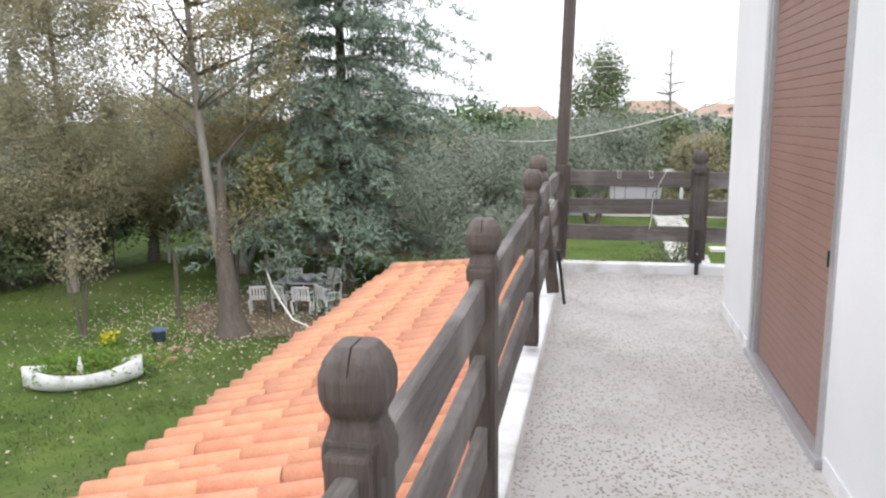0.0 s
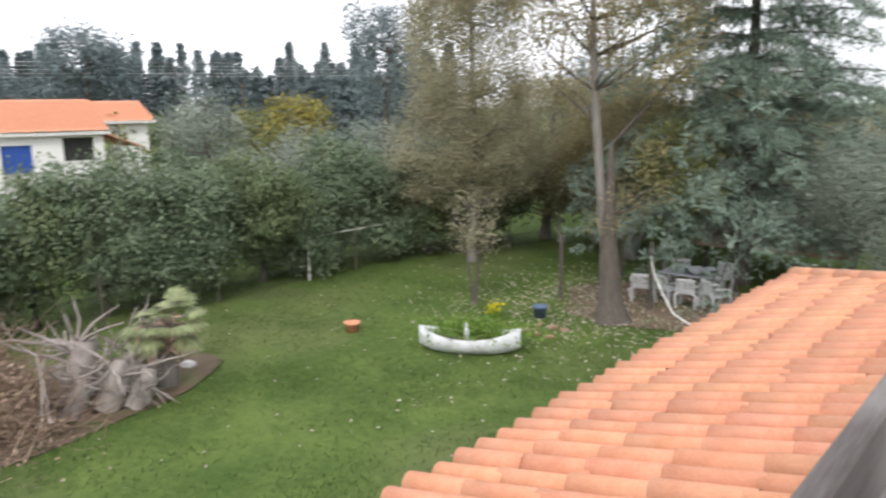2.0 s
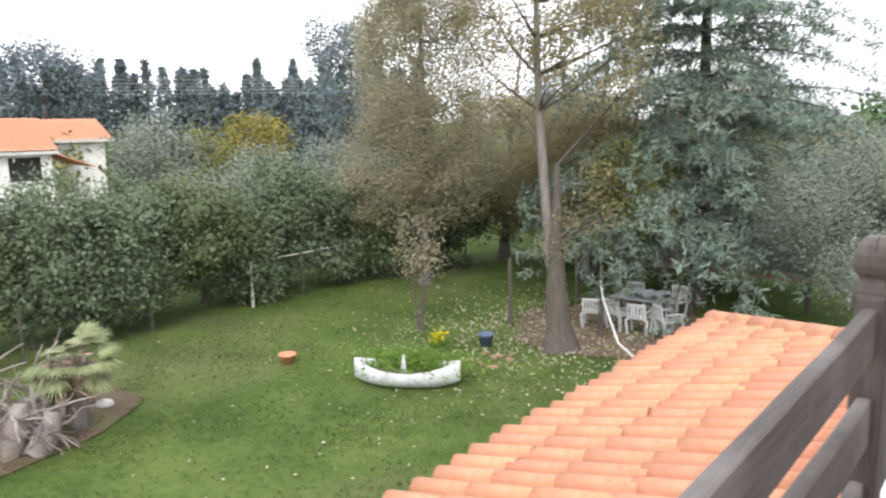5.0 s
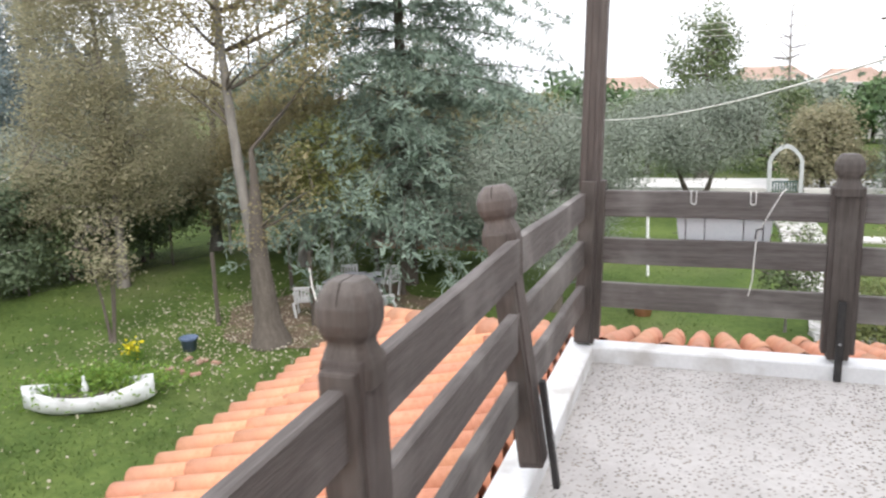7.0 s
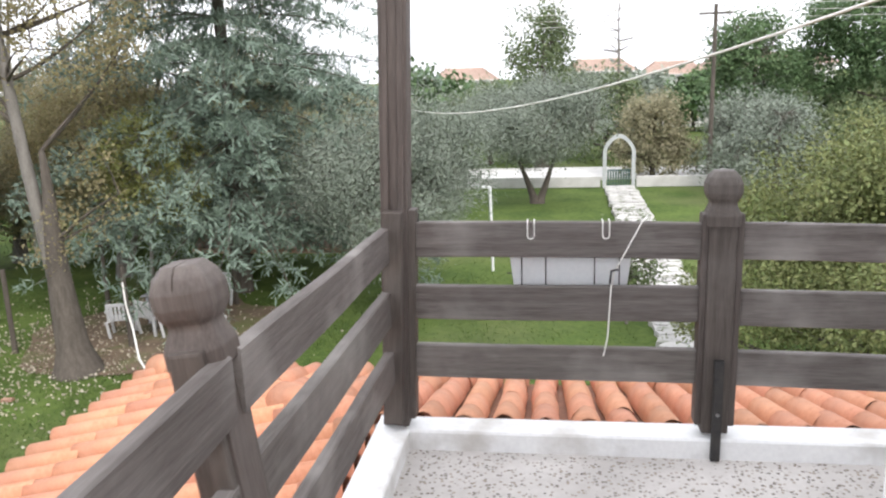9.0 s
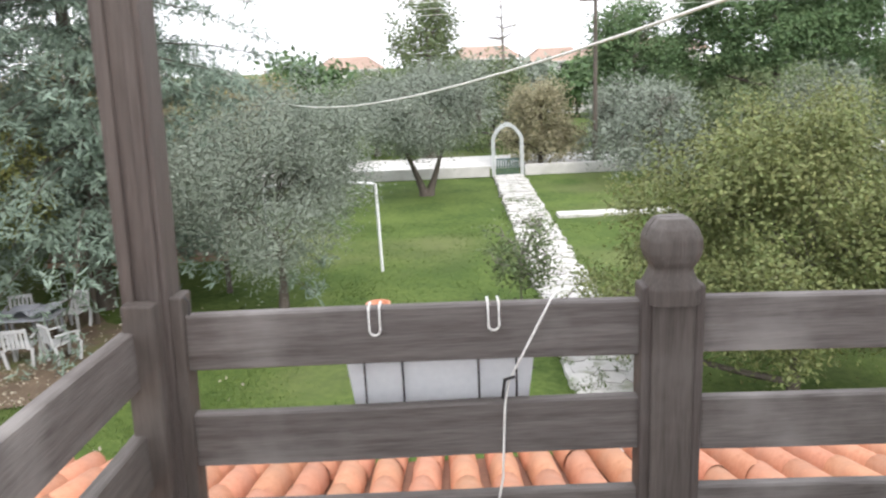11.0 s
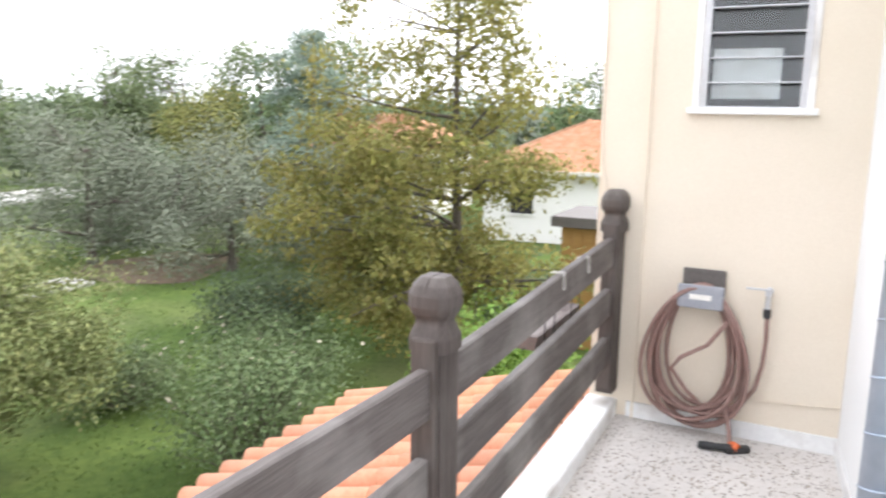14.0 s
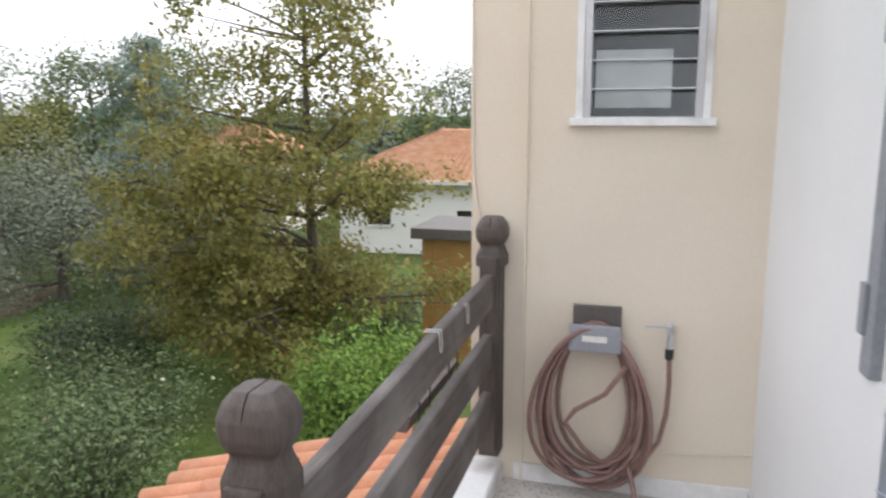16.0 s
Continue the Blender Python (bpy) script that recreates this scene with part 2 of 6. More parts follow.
F_YELLOW = foliage("yellow_leaf", (0.19, 0.17, 0.03), (0.3, 0.26, 0.06), 0.4)
F_PALM = foliage("palm_frond_leaf", (0.168, 0.200, 0.095), (0.314, 0.347, 0.177), 0.35, 0.2)
F_PLUM = foliage("purple_leaf", (0.06, 0.04, 0.045), (0.12, 0.08, 0.085), 0.3)
F_REDB = foliage("red_blossom", (0.3, 0.03, 0.05), (0.45, 0.06, 0.08), 0.4)
F_BLOSSOM = foliage("pale_blossom", (0.38, 0.33, 0.24), (0.52, 0.48, 0.4), 0.3)
F_GRASS = foliage("grass_blade", (0.071, 0.117, 0.026), (0.122, 0.175, 0.050), 0.25, 0.4)
F_FLOWERY = foliage("yellow_flower", (0.6, 0.5, 0.02), (0.75, 0.65, 0.03), 0.2)

M_PANE = bpy.data.materials.new("clear_louvre_glass")
M_PANE.use_nodes = True
_g = M_PANE.node_tree.nodes["Principled BSDF"]
_g.inputs["Base Color"].default_value = (0.8, 0.84, 0.84, 1)
_g.inputs["Transmission Weight"].default_value, _g.inputs["Roughness"].default_value, _g.inputs["IOR"].default_value = 1.0, 0.04, 1.45

# terrazzo: chips of stone in a worn grey binder
M_FLOOR = surf("worn_terrazzo", (0.5, 0.468, 0.44), (0.63, 0.6, 0.57), 2.2, 0.75, 0.25, fine=24, stain=(0.33, 0.31, 0.29), stain_amt=0.45, stain_scale=1.6)
_n, _l = M_FLOOR.node_tree.nodes, M_FLOOR.node_tree.links
_vor = _n.new("ShaderNodeTexVoronoi")
_vor.inputs["Scale"].default_value = 52
_vor.inputs["Randomness"].default_value = 1.0
_tc = _n.new("ShaderNodeTexCoord")
_l.new(_tc.outputs["Object"], _vor.inputs["Vector"])
_r1 = _n.new("ShaderNodeMapRange")
_r1.inputs[1].default_value, _r1.inputs[2].default_value = 0.42, 0.3
_l.new(_vor.outputs["Distance"], _r1.inputs[0])
_sep = _n.new("ShaderNodeSeparateColor")
_l.new(_vor.outputs["Color"], _sep.inputs[0])
_pick = _n.new("ShaderNodeMapRange")
_pick.inputs[1].default_value, _pick.inputs[2].default_value = 0.15, 0.3
_l.new(_sep.outputs[0], _pick.inputs[0])
_big = _n.new("ShaderNodeTexNoise")
_big.inputs["Scale"].default_value = 0.9
_l.new(_tc.outputs["Object"], _big.inputs["Vector"])
_worn = _n.new("ShaderNodeMapRange")
_worn.inputs[1].default_value, _worn.inputs[2].default_value = 0.4, 0.62
_worn.inputs[3].default_value = 0.6
_l.new(_big.outputs["Fac"], _worn.inputs[0])
_mu = _n.new("ShaderNodeMath")
_mu.operation = "MULTIPLY"
_l.new(_r1.outputs[0], _mu.inputs[0])
_l.new(_pick.outputs[0], _mu.inputs[1])
_mu2 = _n.new("ShaderNodeMath")
_mu2.operation = "MULTIPLY"
_l.new(_mu.outputs[0], _mu2.inputs[0])
_l.new(_worn.outputs[0], _mu2.inputs[1])
_chip = _n.new("ShaderNodeMix")
_chip.data_type = "RGBA"
_chipc = _n.new("ShaderNodeMix")
_chipc.data_type = "RGBA"
_chipc.inputs[6].default_value, _chipc.inputs[7].default_value = (0.12, 0.1, 0.085, 1), (0.36, 0.3, 0.24, 1)
_l.new(_sep.outputs[1], _chipc.inputs[0])
_pb = _n["Principled BSDF"]
_l.new(_pb.inputs["Base Color"].links[0].from_socket, _chip.inputs[6])
_l.new(_chipc.outputs[2], _chip.inputs[7])
_l.new(_mu2.outputs[0], _chip.inputs[0])
_l.new(_chip.outputs[2], _pb.inputs["Base Color"])

M_LAWN = surf("lawn", (0.050, 0.084, 0.021), (0.101, 0.141, 0.038), 0.5, 0.95, 0.6, fine=7, stain=(0.16, 0.15, 0.085), stain_amt=0.55, stain_scale=0.16, spec=0.1, dist=0.05, lo=0.38, hi=0.62)


# ---- mesh helpers ----
def link(name, bm, material, parent=None, label=""):
    me = bpy.data.meshes.new(name)
    bm.to_mesh(me)
    bm.free()
    me.materials.append(material)
    ob = new(name, me)
    if parent:
        ob.parent = parent
    if label:
        ob["label"] = label
    return ob


part = link


def bent_smooth(ob):
    for p in ob.data.polygons:
        p.use_smooth = True
    return ob


def raw(name, verts, faces, material, parent=None, label="", smooth=False):
    """A mesh from arrays of corners and equal-sided faces."""
    v = np.asarray(verts, dtype=np.float32)
    f = np.asarray(faces, dtype=np.int32)
    me = bpy.data.meshes.new(name)
    k = f.shape[1]
    me.vertices.add(len(v))
    me.vertices.foreach_set("co", v.ravel())
    me.loops.add(f.size)
    me.loops.foreach_set("vertex_index", f.ravel())
    me.polygons.add(len(f))
    me.polygons.foreach_set("loop_start", np.arange(0, f.size, k, dtype=np.int32))
    if smooth:
        me.polygons.foreach_set("use_smooth", np.ones(len(f), dtype=bool))
    me.update(calc_edges=True)
    me.materials.append(material)
    ob = new(name, me)
    if parent:
        ob.parent = parent
    if label:
        ob["label"] = label
    return ob


def empty(name, at=(0, 0, 0), label="", category="", group="", kind=""):
    ob = new(name)
    ob.location = at
    ob.empty_display_size = 0.1
    return tagged(ob, label, category, group, kind)


def box(bm, x0, x1, y0, y1, z0, z1, bevel=0.0, m=None):
    r = bmesh.ops.create_cube(bm, size=1)
    mat = Matrix.Translation(((x0 + x1) / 2, (y0 + y1) / 2, (z0 + z1) / 2)) @ Matrix.Diagonal((x1 - x0, y1 - y0, z1 - z0, 1))
    if m is not None:
        mat = m @ mat
    bmesh.ops.transform(bm, matrix=mat, verts=r["verts"])
    if bevel:
        es = list({e for v in r["verts"] for e in v.link_edges})
        bmesh.ops.bevel(bm, geom=es, offset=bevel, segments=2, affect="EDGES", profile=0.6)
    return bm


def boxed(*a, bevel=0.0, m=None):
    return box(bmesh.new(), *a, bevel=bevel, m=m)


def lathe(bm, prof, segs=16, m=None, cap=True):
    """Rings of (radius, z) joined round the z axis."""
    rings = []
    for r, z in prof:
        rings.append([bm.verts.new((r * math.cos(2 * math.pi * (i + 0.5) / segs), r * math.sin(2 * math.pi * (i + 0.5) / segs), z)) for i in range(segs)])
    for a, b in zip(rings, rings[1:]):
        for i in range(segs):
            bm.faces.new((a[i], a[(i + 1) % segs], b[(i + 1) % segs], b[i]))
    if cap:
        bm.faces.new(rings[0][::-1])
        bm.faces.new(rings[-1])
    if m is not None:
        bmesh.ops.transform(bm, matrix=m, verts=[v for r in rings for v in r])
    return bm


def tube_arrays(paths, sides=6):
    """Tapered tubes along lists of (point, radius): corners and quads."""
    V, Fc, base = [], [], 0
    for path in paths:
        pts = np.array([p for p, r in path], dtype=float)
        rad = [r for p, r in path]
        n = len(pts)
        tang = np.gradient(pts, axis=0)
        tang /= np.maximum(np.linalg.norm(tang, axis=1)[:, None], 1e-6)
        ref = np.array([0.31, 0.22, 0.92]) if abs(tang[0][2]) < 0.8 else np.array([1.0, 0.1, 0.0])
        for i in range(n):
            u = np.cross(tang[i], ref)
            u /= max(np.linalg.norm(u), 1e-6)
            w = np.cross(tang[i], u)
            for k in range(sides):
                a = 2 * math.pi * k / sides
                V.append(pts[i] + rad[i] * (math.cos(a) * u + math.sin(a) * w))
        for i in range(n - 1):
            for k in range(sides):
                a, b = base + i * sides + k, base + i * sides + (k + 1) % sides
                Fc.append((a, b, b + sides, a + sides))
        base += n * sides
    return V, Fc


def tubes(name, paths, material, parent=None, sides=6, label=""):
    v, f = tube_arrays(paths, sides)
    return raw(name, v, f, material, parent, label, True)


def leaf_arrays(pos, length, width, rng, droop=0.0, up=0.0, face=None):
    """One rhombic leaf at each place: corners and quads. face: the way each blade turns its upper side."""
    n = len(pos)
    d = rng.normal(size=(n, 3))
    d[:, 2] = d[:, 2] * (1 - 0.5 * abs(droop)) - droop + up
    d /= np.linalg.norm(d, axis=1)[:, None]
    s = np.cross(d, rng.normal(size=(n, 3)) if face is None else face)
    s /= np.linalg.norm(s, axis=1)[:, None]
    ln = length * (0.6 + 0.8 * rng.random((n, 1)))
    wd = width * (0.6 + 0.8 * rng.random((n, 1)))
    v = np.stack([pos, pos + d * ln * 0.5 + s * wd * 0.5, pos + d * ln, pos + d * ln * 0.5 - s * wd * 0.5], axis=1).reshape(-1, 3)
    f = np.arange(4 * n).reshape(-1, 4)
    return v, f


def leaves(name, pos, length, width, material, parent, rng, droop=0.0, up=0.0, label="", face=None):
    v, f = leaf_arrays(np.asarray(pos), length, width, rng, droop, up, face)
    return raw(name, v, f, material, parent, label)


# ---- ground and balcony ----
GZ = -4.2
WX, WY, EX = 1.32, -1.42, 5.145  # west house wall, house corner, cream side wall
# the front wall runs off square from the corner
SKEW = Matrix.Translation((WX, WY, 0)) @ Matrix.Rotation(radians(4.93), 4, "Z") @ Matrix.Translation((-WX, -WY, 0))

gb = bmesh.new()
bmesh.ops.create_grid(gb, x_segments=90, y_segments=90, size=1)
for v in gb.verts:
    for k in (0, 1):
        a = v.co[k]
        v.co[k] = math.copysign(abs(a) ** 3.2 * 1500 + abs(a) * 40, a)
    d = math.hypot(v.co.x, v.co.y)
    v.co.z = GZ + (noise.noise(Vector((v.co.x * 0.11, v.co.y * 0.11, 3))) * 0.08 if d > 8 else 0)
ground = link("ground", gb, M_LAWN)
tagged(ground, "uneven green lawn with clover and bare earth patches", "lawn", kind="structure")

fl = bmesh.new()
box(fl, 0.0, WX + 0.1, -9.6, 0.0, -0.2, 0.0)
box(fl, WX + 0.1, EX, WY - 0.1, 0.0, -0.2, 0.0)
tagged(link("floor", fl, M_FLOOR), "worn grey terrazzo balcony floor with stone chips", "floor", kind="structure")

cb = bmesh.new()
box(cb, -0.09, 0.06, -9.6, 0.09, -0.25, 0.088, 0.012)
tagged(link("curb_west", cb, M_CURB), "white painted concrete curb, chipped and stained", "curb", kind="structure")
cb = bmesh.new()
cap = []
for x, y0, y1 in ((0.058, -0.06, 0.085), (3.13, -0.06, 0.1), (EX, -0.05, 0.11)):
    cap.append([cb.verts.new(p) for p in ((x, y0, -0.25), (x, y0, 0.078), (x, y0 + 0.01, 0.086), (x, y1 - 0.01, 0.086), (x, y1, 0.078), (x, y1, -0.25))])
for p, q in zip(cap, cap[1:]):
    for k in range(6):
        cb.faces.new((p[k], q[k], q[(k + 1) % 6], p[(k + 1) % 6]))
cb.faces.new(cap[0][::-1])
cb.faces.new(cap[-1])
bmesh.ops.recalc_face_normals(cb, faces=cb.faces)
tagged(link("curb_front", cb, M_CURB), "white painted concrete curb along the front edge", "curb", kind="structure")

# lower storey and house walls
lw = bmesh.new()
box(lw, 0.1, EX, -9.5, -0.1, GZ, -0.2)
tagged(link("wall_lower_storey", lw, M_WHITE), "white rendered lower storey under the balcony", "wall", kind="structure")
WT = 3.0
hw = bmesh.new()
D0, D1, DH = -4.06, -2.48, 2.25
box(hw, WX, WX + 0.25, D1, WY, -0.1, WT)
box(hw, WX, WX + 0.25, -9.6, D0, -0.1, WT)
box(hw, WX, WX + 0.25, D0, D1, DH, WT)
tagged(link("wall_west", hw, M_WHITE), "white rendered house wall beside the balcony", "wall", kind="structure")
hw = bmesh.new()
W0, W1, WZ = 3.3, 4.0, 0.98
box(hw, WX + 0.01, 2.33, WY - 0.25, WY, -0.1, WT)
box(hw, 3.25, EX + 0.02, WY - 0.25, WY, -0.1, WZ)
box(hw, 4.04, EX + 0.02, WY - 0.25, WY, WZ, WT)
box(hw, 2.33, 4.04, WY - 0.25, WY, 2.25, WT)
box(hw, 3.25, 3.3, WY - 0.25, WY, WZ, 2.25)
tagged(link("wall_front", hw, M_WHITE), "white rendered front wall of the house", "wall", kind="structure").matrix_basis = SKEW
# added walls behind the openings, room darkness given by their colour
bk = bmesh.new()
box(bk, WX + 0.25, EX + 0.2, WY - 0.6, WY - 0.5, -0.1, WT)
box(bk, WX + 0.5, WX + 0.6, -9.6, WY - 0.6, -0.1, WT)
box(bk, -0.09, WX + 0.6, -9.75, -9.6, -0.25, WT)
tagged(link("wall_inner", bk, M_DARK), "added wall closing the rooms behind, coloured dark for their shade", "wall", kind="structure")
cl = bmesh.new()
box(cl, WX, EX + 3, -9.75, WY, WT, WT + 0.2)
tagged(link("ceiling", cl, M_WHITE), "plain white slab over the rooms", "ceiling", kind="structure")

# baseboards
bb = bmesh.new()
box(bb, WX - 0.012, WX - 0.001, D1 + 0.06, WY, 0.0, 0.08, 0.003)
box(bb, WX - 0.012, WX - 0.001, -9.6, D0 - 0.06, 0.0, 0.08, 0.003)
box(bb, EX - 0.013, EX - 0.001, WY + 0.013, -0.1, 0.0, 0.085, 0.003)
tagged(link("baseboard", bb, M_CURB), "low white skirting along the walls", "baseboard", kind="structure")

bb = bmesh.new()
box(bb, 3.26, EX, WY + 0.001, WY + 0.012, 0.0, 0.08, 0.003)
tagged(link("baseboard_front", bb, M_CURB), "low white skirting along the front wall", "baseboard", kind="structure").matrix_basis = SKEW

# cream wall with window opening
cw = bmesh.new()
C0, C1, CZ0, CZ1 = -0.82, -0.36, 1.6, 2.4
CY = 0.1
box(cw, EX, EX + 0.25, WY - 0.25, C0, -0.3, WT)
box(cw, EX, EX + 0.25, C1, CY, -0.3, WT)
box(cw, EX, EX + 0.25, C0, C1, -0.3, CZ0)
box(cw, EX, EX + 0.25, C0, C1, CZ1, WT)
box(cw, EX + 0.25, EX + 3.2, CY - 0.25, CY, GZ, WT)
tagged(link("wall_cream", cw, M_CREAM), "cream rendered side wall closing the balcony", "wall", kind="structure")
ch = bmesh.new()
box(ch, EX - 0.02, EX - 0.001, CY - 0.24, CY - 0.228, 0.0, WT)
tagged(link("trim", ch, M_CREAM), "thin cream corner bead on the wall", "trim", kind="structure")


def louvre_window():
    w = empty("window_1", (EX, 0, 0), "small glass louvre window with aluminium side rails", "window", kind="structure")
    def P(name, x0, x1, y0, y1, z0, z1, mat, bev=0.003, m=None, lab=""):
        return part(name, boxed(x0, x1, y0, y1, z0, z1, bevel=bev, m=m), mat, w, lab)
    P("sill", -0.035, 0.1, C0 - 0.05, C1 + 0.05, CZ0 - 0.03, CZ0, M_CURB)
    P("window_frame", -0.012, 0.05, C0 - 0.03, C0 - 0.001, CZ0, CZ1, M_CURB)
    P("window_frame", -0.012, 0.05, C1 + 0.001, C1 + 0.03, CZ0, CZ1, M_CURB)
    P("side_rail", 0.0, 0.05, C0, C0 + 0.03, CZ0, CZ1, M_ALU, 0.002)
    P("side_rail", 0.0, 0.05, C1 - 0.03, C1, CZ0, CZ1, M_ALU, 0.002)
    # dark sheet added behind the panes in place of the room's shade
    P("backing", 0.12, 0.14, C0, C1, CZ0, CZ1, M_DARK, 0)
    P("curtain", 0.075, 0.085, C0 + 0.12, C1 - 0.04, CZ0 + 0.04, CZ0 + 0.27, M_CURB, 0, lab="pale cloth behind the louvres")
    k = 0
    z = CZ0 + 0.055
    while z < CZ1 - 0.02:
        m = Matrix.Translation((0.025, 0, z)) @ Matrix.Rotation(radians(12), 4, "Y")
        P("louvre_pane", -0.003, 0.003, C0 + 0.03, C1 - 0.03, -0.055, 0.055, M_PANE, 0.001, m).visible_shadow = False
        P("louvre_clip", -0.012, 0.008, C0 + 0.028, C1 - 0.028, -0.058, -0.053, M_ALU, 0.001, m)
        z += 0.112
        k += 1


louvre_window()


def shutter_door():
    d = empty("door_1", (WX, 0, 0), "balcony door with its brown roller shutter closed", "door", kind="structure")
    def P(name, x0, x1, y0, y1, z0, z1, mat, bev=0.003, lab=""):
        return part(name, boxed(x0, x1, y0, y1, z0, z1, bevel=bev), mat, d, lab)
    P("threshold", -0.03, 0.2, D0 - 0.02, D1 + 0.02, 0.0, 0.045, M_ALU)
    P("door_frame", -0.012, 0.09, D0 - 0.001, D0 + 0.06, 0.045, DH, M_ALU)
    P("door_frame", -0.012, 0.09, D1 - 0.07, D1 + 0.001, 0.045, DH, M_ALU)
    P("door_frame", -0.012, 0.09, D0 + 0.06, D1 - 0.07, DH - 0.05, DH, M_ALU)
    P("guide_rail", 0.0, 0.05, D1 - 0.1, D1 - 0.07, 0.045, DH - 0.05, M_ALU)
    z = 0.05
    slat = None
    while z < DH - 0.06:
        b = bmesh.new()
        box(b, 0.028, 0.042, D0 + 0.06, D1 - 0.1, z, z + 0.0462, 0.004)
        part("slat", b, M_SHUTTER, d)
        z += 0.047
    P("pull_handle", 0.012, 0.028, D0 + 0.17, D0 + 0.185, 0.83, 0.9, M_BLACK, lab="small dark pull handle")


shutter_door()


def front_window():
    w = empty("window_2", (0, WY, 0), "white framed window with grey hinges on the front wall", "window", kind="structure")
    w.matrix_basis = SKEW @ Matrix.Translation((0, WY, 0))
    def P(name, x0, x1, y0, y1, z0, z1, mat, bev=0.004, lab=""):
        return part(name, boxed(x0, x1, y0, y1, z0, z1, bevel=bev), mat, w, lab)
    P("window_frame", W1 - 0.03, W1 + 0.04, -0.06, 0.018, WZ, 2.25, M_GREYPL)
    P("window_frame", W0, W0 + 0.05, -0.06, 0.01, WZ, 2.25, M_CURB)
    P("shutter_leaf", W0 + 0.05, W1 - 0.03, -0.05, -0.01, WZ, 2.25, M_CURB, lab="closed white shutter leaf")
    for z in (1.08, 1.78):
        P("hinge", W1 + 0.015, W1 + 0.05, 0.0, 0.03, z, z + 0.13, M_GREYPL, lab="grey metal hinge")


front_window()


def side_door():
    d = empty("door_2", (0, WY, 0), "white panel door with a grey latch, closed", "door", kind="structure")
    d.matrix_basis = SKEW @ Matrix.Translation((0, WY, 0))
    def P(name, x0, x1, y0, y1, z0, z1, mat, bev=0.004, lab=""):
        return part(name, boxed(x0, x1, y0, y1, z0, z1, bevel=bev), mat, d, lab)
    P("door_panel", 2.35, 3.11, -0.05, -0.012, 0.02, 2.25, M_WHITE)
    P("jamb", 3.15, 3.24, -0.12, 0.004, 0.0, 2.25, M_MORTAR, lab="bare grey mortar jamb")
    P("latch", 2.87, 2.905, -0.012, 0.02, 1.02, 1.2, M_GREYPL, lab="grey metal latch plate")
    P("kick_plate", 2.6, 2.92, -0.012, -0.004, 0.06, 0.42, M_GREYPL, lab="grey plate low on the door")


side_door()


def duct():
    d = empty("flue_duct", (3.31, WY + 0.095, 0), "galvanised spiral seam flue duct beside the wall", "duct")
    d.matrix_basis = SKEW @ Matrix.Translation((3.42, WY + 0.093, 0))
    b = bmesh.new()
    lathe(b, [(0.082, 0.02), (0.082, WT + 0.4)], 40)
    bent_smooth(part("pipe", b, M_ZINC, d))
    path = []
    n = 24 * 22
    for i in range(n):
        a = 2 * math.pi * i / 24
        path.append(((0.0825 * math.cos(a), 0.0825 * math.sin(a), 0.05 + 0.145 * i / 24), 0.0032))
    tubes("seam", path and [path], M_ZINC, d, 5, "raised spiral seam")
    for z in (0.9, 2.3):
        part("wall_strap", boxed(-0.1, 0.1, -0.095, -0.088, z, z + 0.025), M_ALU, d)


duct()


# ---- railing ----
def post_meshes():
    """Body, side boards, neck and faceted knob of a railing post; z up from the curb."""
    b = bmesh.new()
    box(b, -0.052, 0.052, -0.045, 0.045, 0.1, 1.0, 0.008)
    body = bpy.data.meshes.new("post_body")
    b.to_mesh(body)
    b.free()
    b = bmesh.new()
    for s in (-1, 1):
        box(b, min(s * 0.05, s * 0.077), max(s * 0.05, s * 0.077), -0.038, 0.038, 0.13, 0.985, 0.008)
    side = bpy.data.meshes.new("post_side")
    b.to_mesh(side)
    b.free()
    b = bmesh.new()
    rings = []
    for r, z in ((0.062, 0.94), (0.062, 0.98), (0.047, 1.02), (0.047, 1.03), (0.057, 1.045), (0.0635, 1.066), (0.0635, 1.098), (0.054, 1.125), (0.036, 1.147)):
        c = r * 0.34
        ring = [(r, -r + c), (r, r - c), (r - c, r), (c - r, r), (-r, r - c), (-r, c - r), (c - r, -r), (r - c, -r)]
        rings.append([b.verts.new((x, y, z)) for x, y in ring])
    for p, q in zip(rings, rings[1:]):
        for k in range(8):
            b.faces.new((p[k], p[(k + 1) % 8], q[(k + 1) % 8], q[k]))
    b.faces.new(rings[0][::-1])
    b.faces.new(rings[-1])
    bmesh.ops.bevel(b, geom=[e for e in b.edges], offset=0.0025, segments=1, affect="EDGES")
    # drying crack across the top
    for off in (-0.002, 0.0, 0.002):
        bmesh.ops.bisect_plane(b, geom=b.verts[:] + b.edges[:] + b.faces[:], plane_co=(0, off, 0), plane_no=(0, 1, 0))
    for v in b.verts:
        if abs(v.co.y) < 0.0004 and v.co.z > 1.115:
            v.co.x *= 0.93
            v.co.z -= 0.008
    knob = bpy.data.meshes.new("post_knob")
    b.to_mesh(knob)
    b.free()
    b = bmesh.new()
    box(b, -0.018, 0.018, -0.085, -0.062, 0.0, 0.42, 0.004)
    foot = bpy.data.meshes.new("post_foot")
    b.to_mesh(foot)
    b.free()
    b = bmesh.new()
    lathe(b, [(0.008, 0), (0.007, 0.006), (0.003, 0.008)], 8, Matrix.Translation((0, -0.085, 0)) @ Matrix.Rotation(radians(90), 4, "X"))
    bolt = bpy.data.meshes.new("post_bolt")
    b.to_mesh(bolt)
    b.free()
    for me, mt in ((body, M_POST), (side, M_POST), (knob, M_POST), (foot, M_IRON), (bolt, M_ALU)):
        me.materials.append(mt)
    return body, side, knob, foot, bolt


PB, PS, PK, PF, PBO = post_meshes()


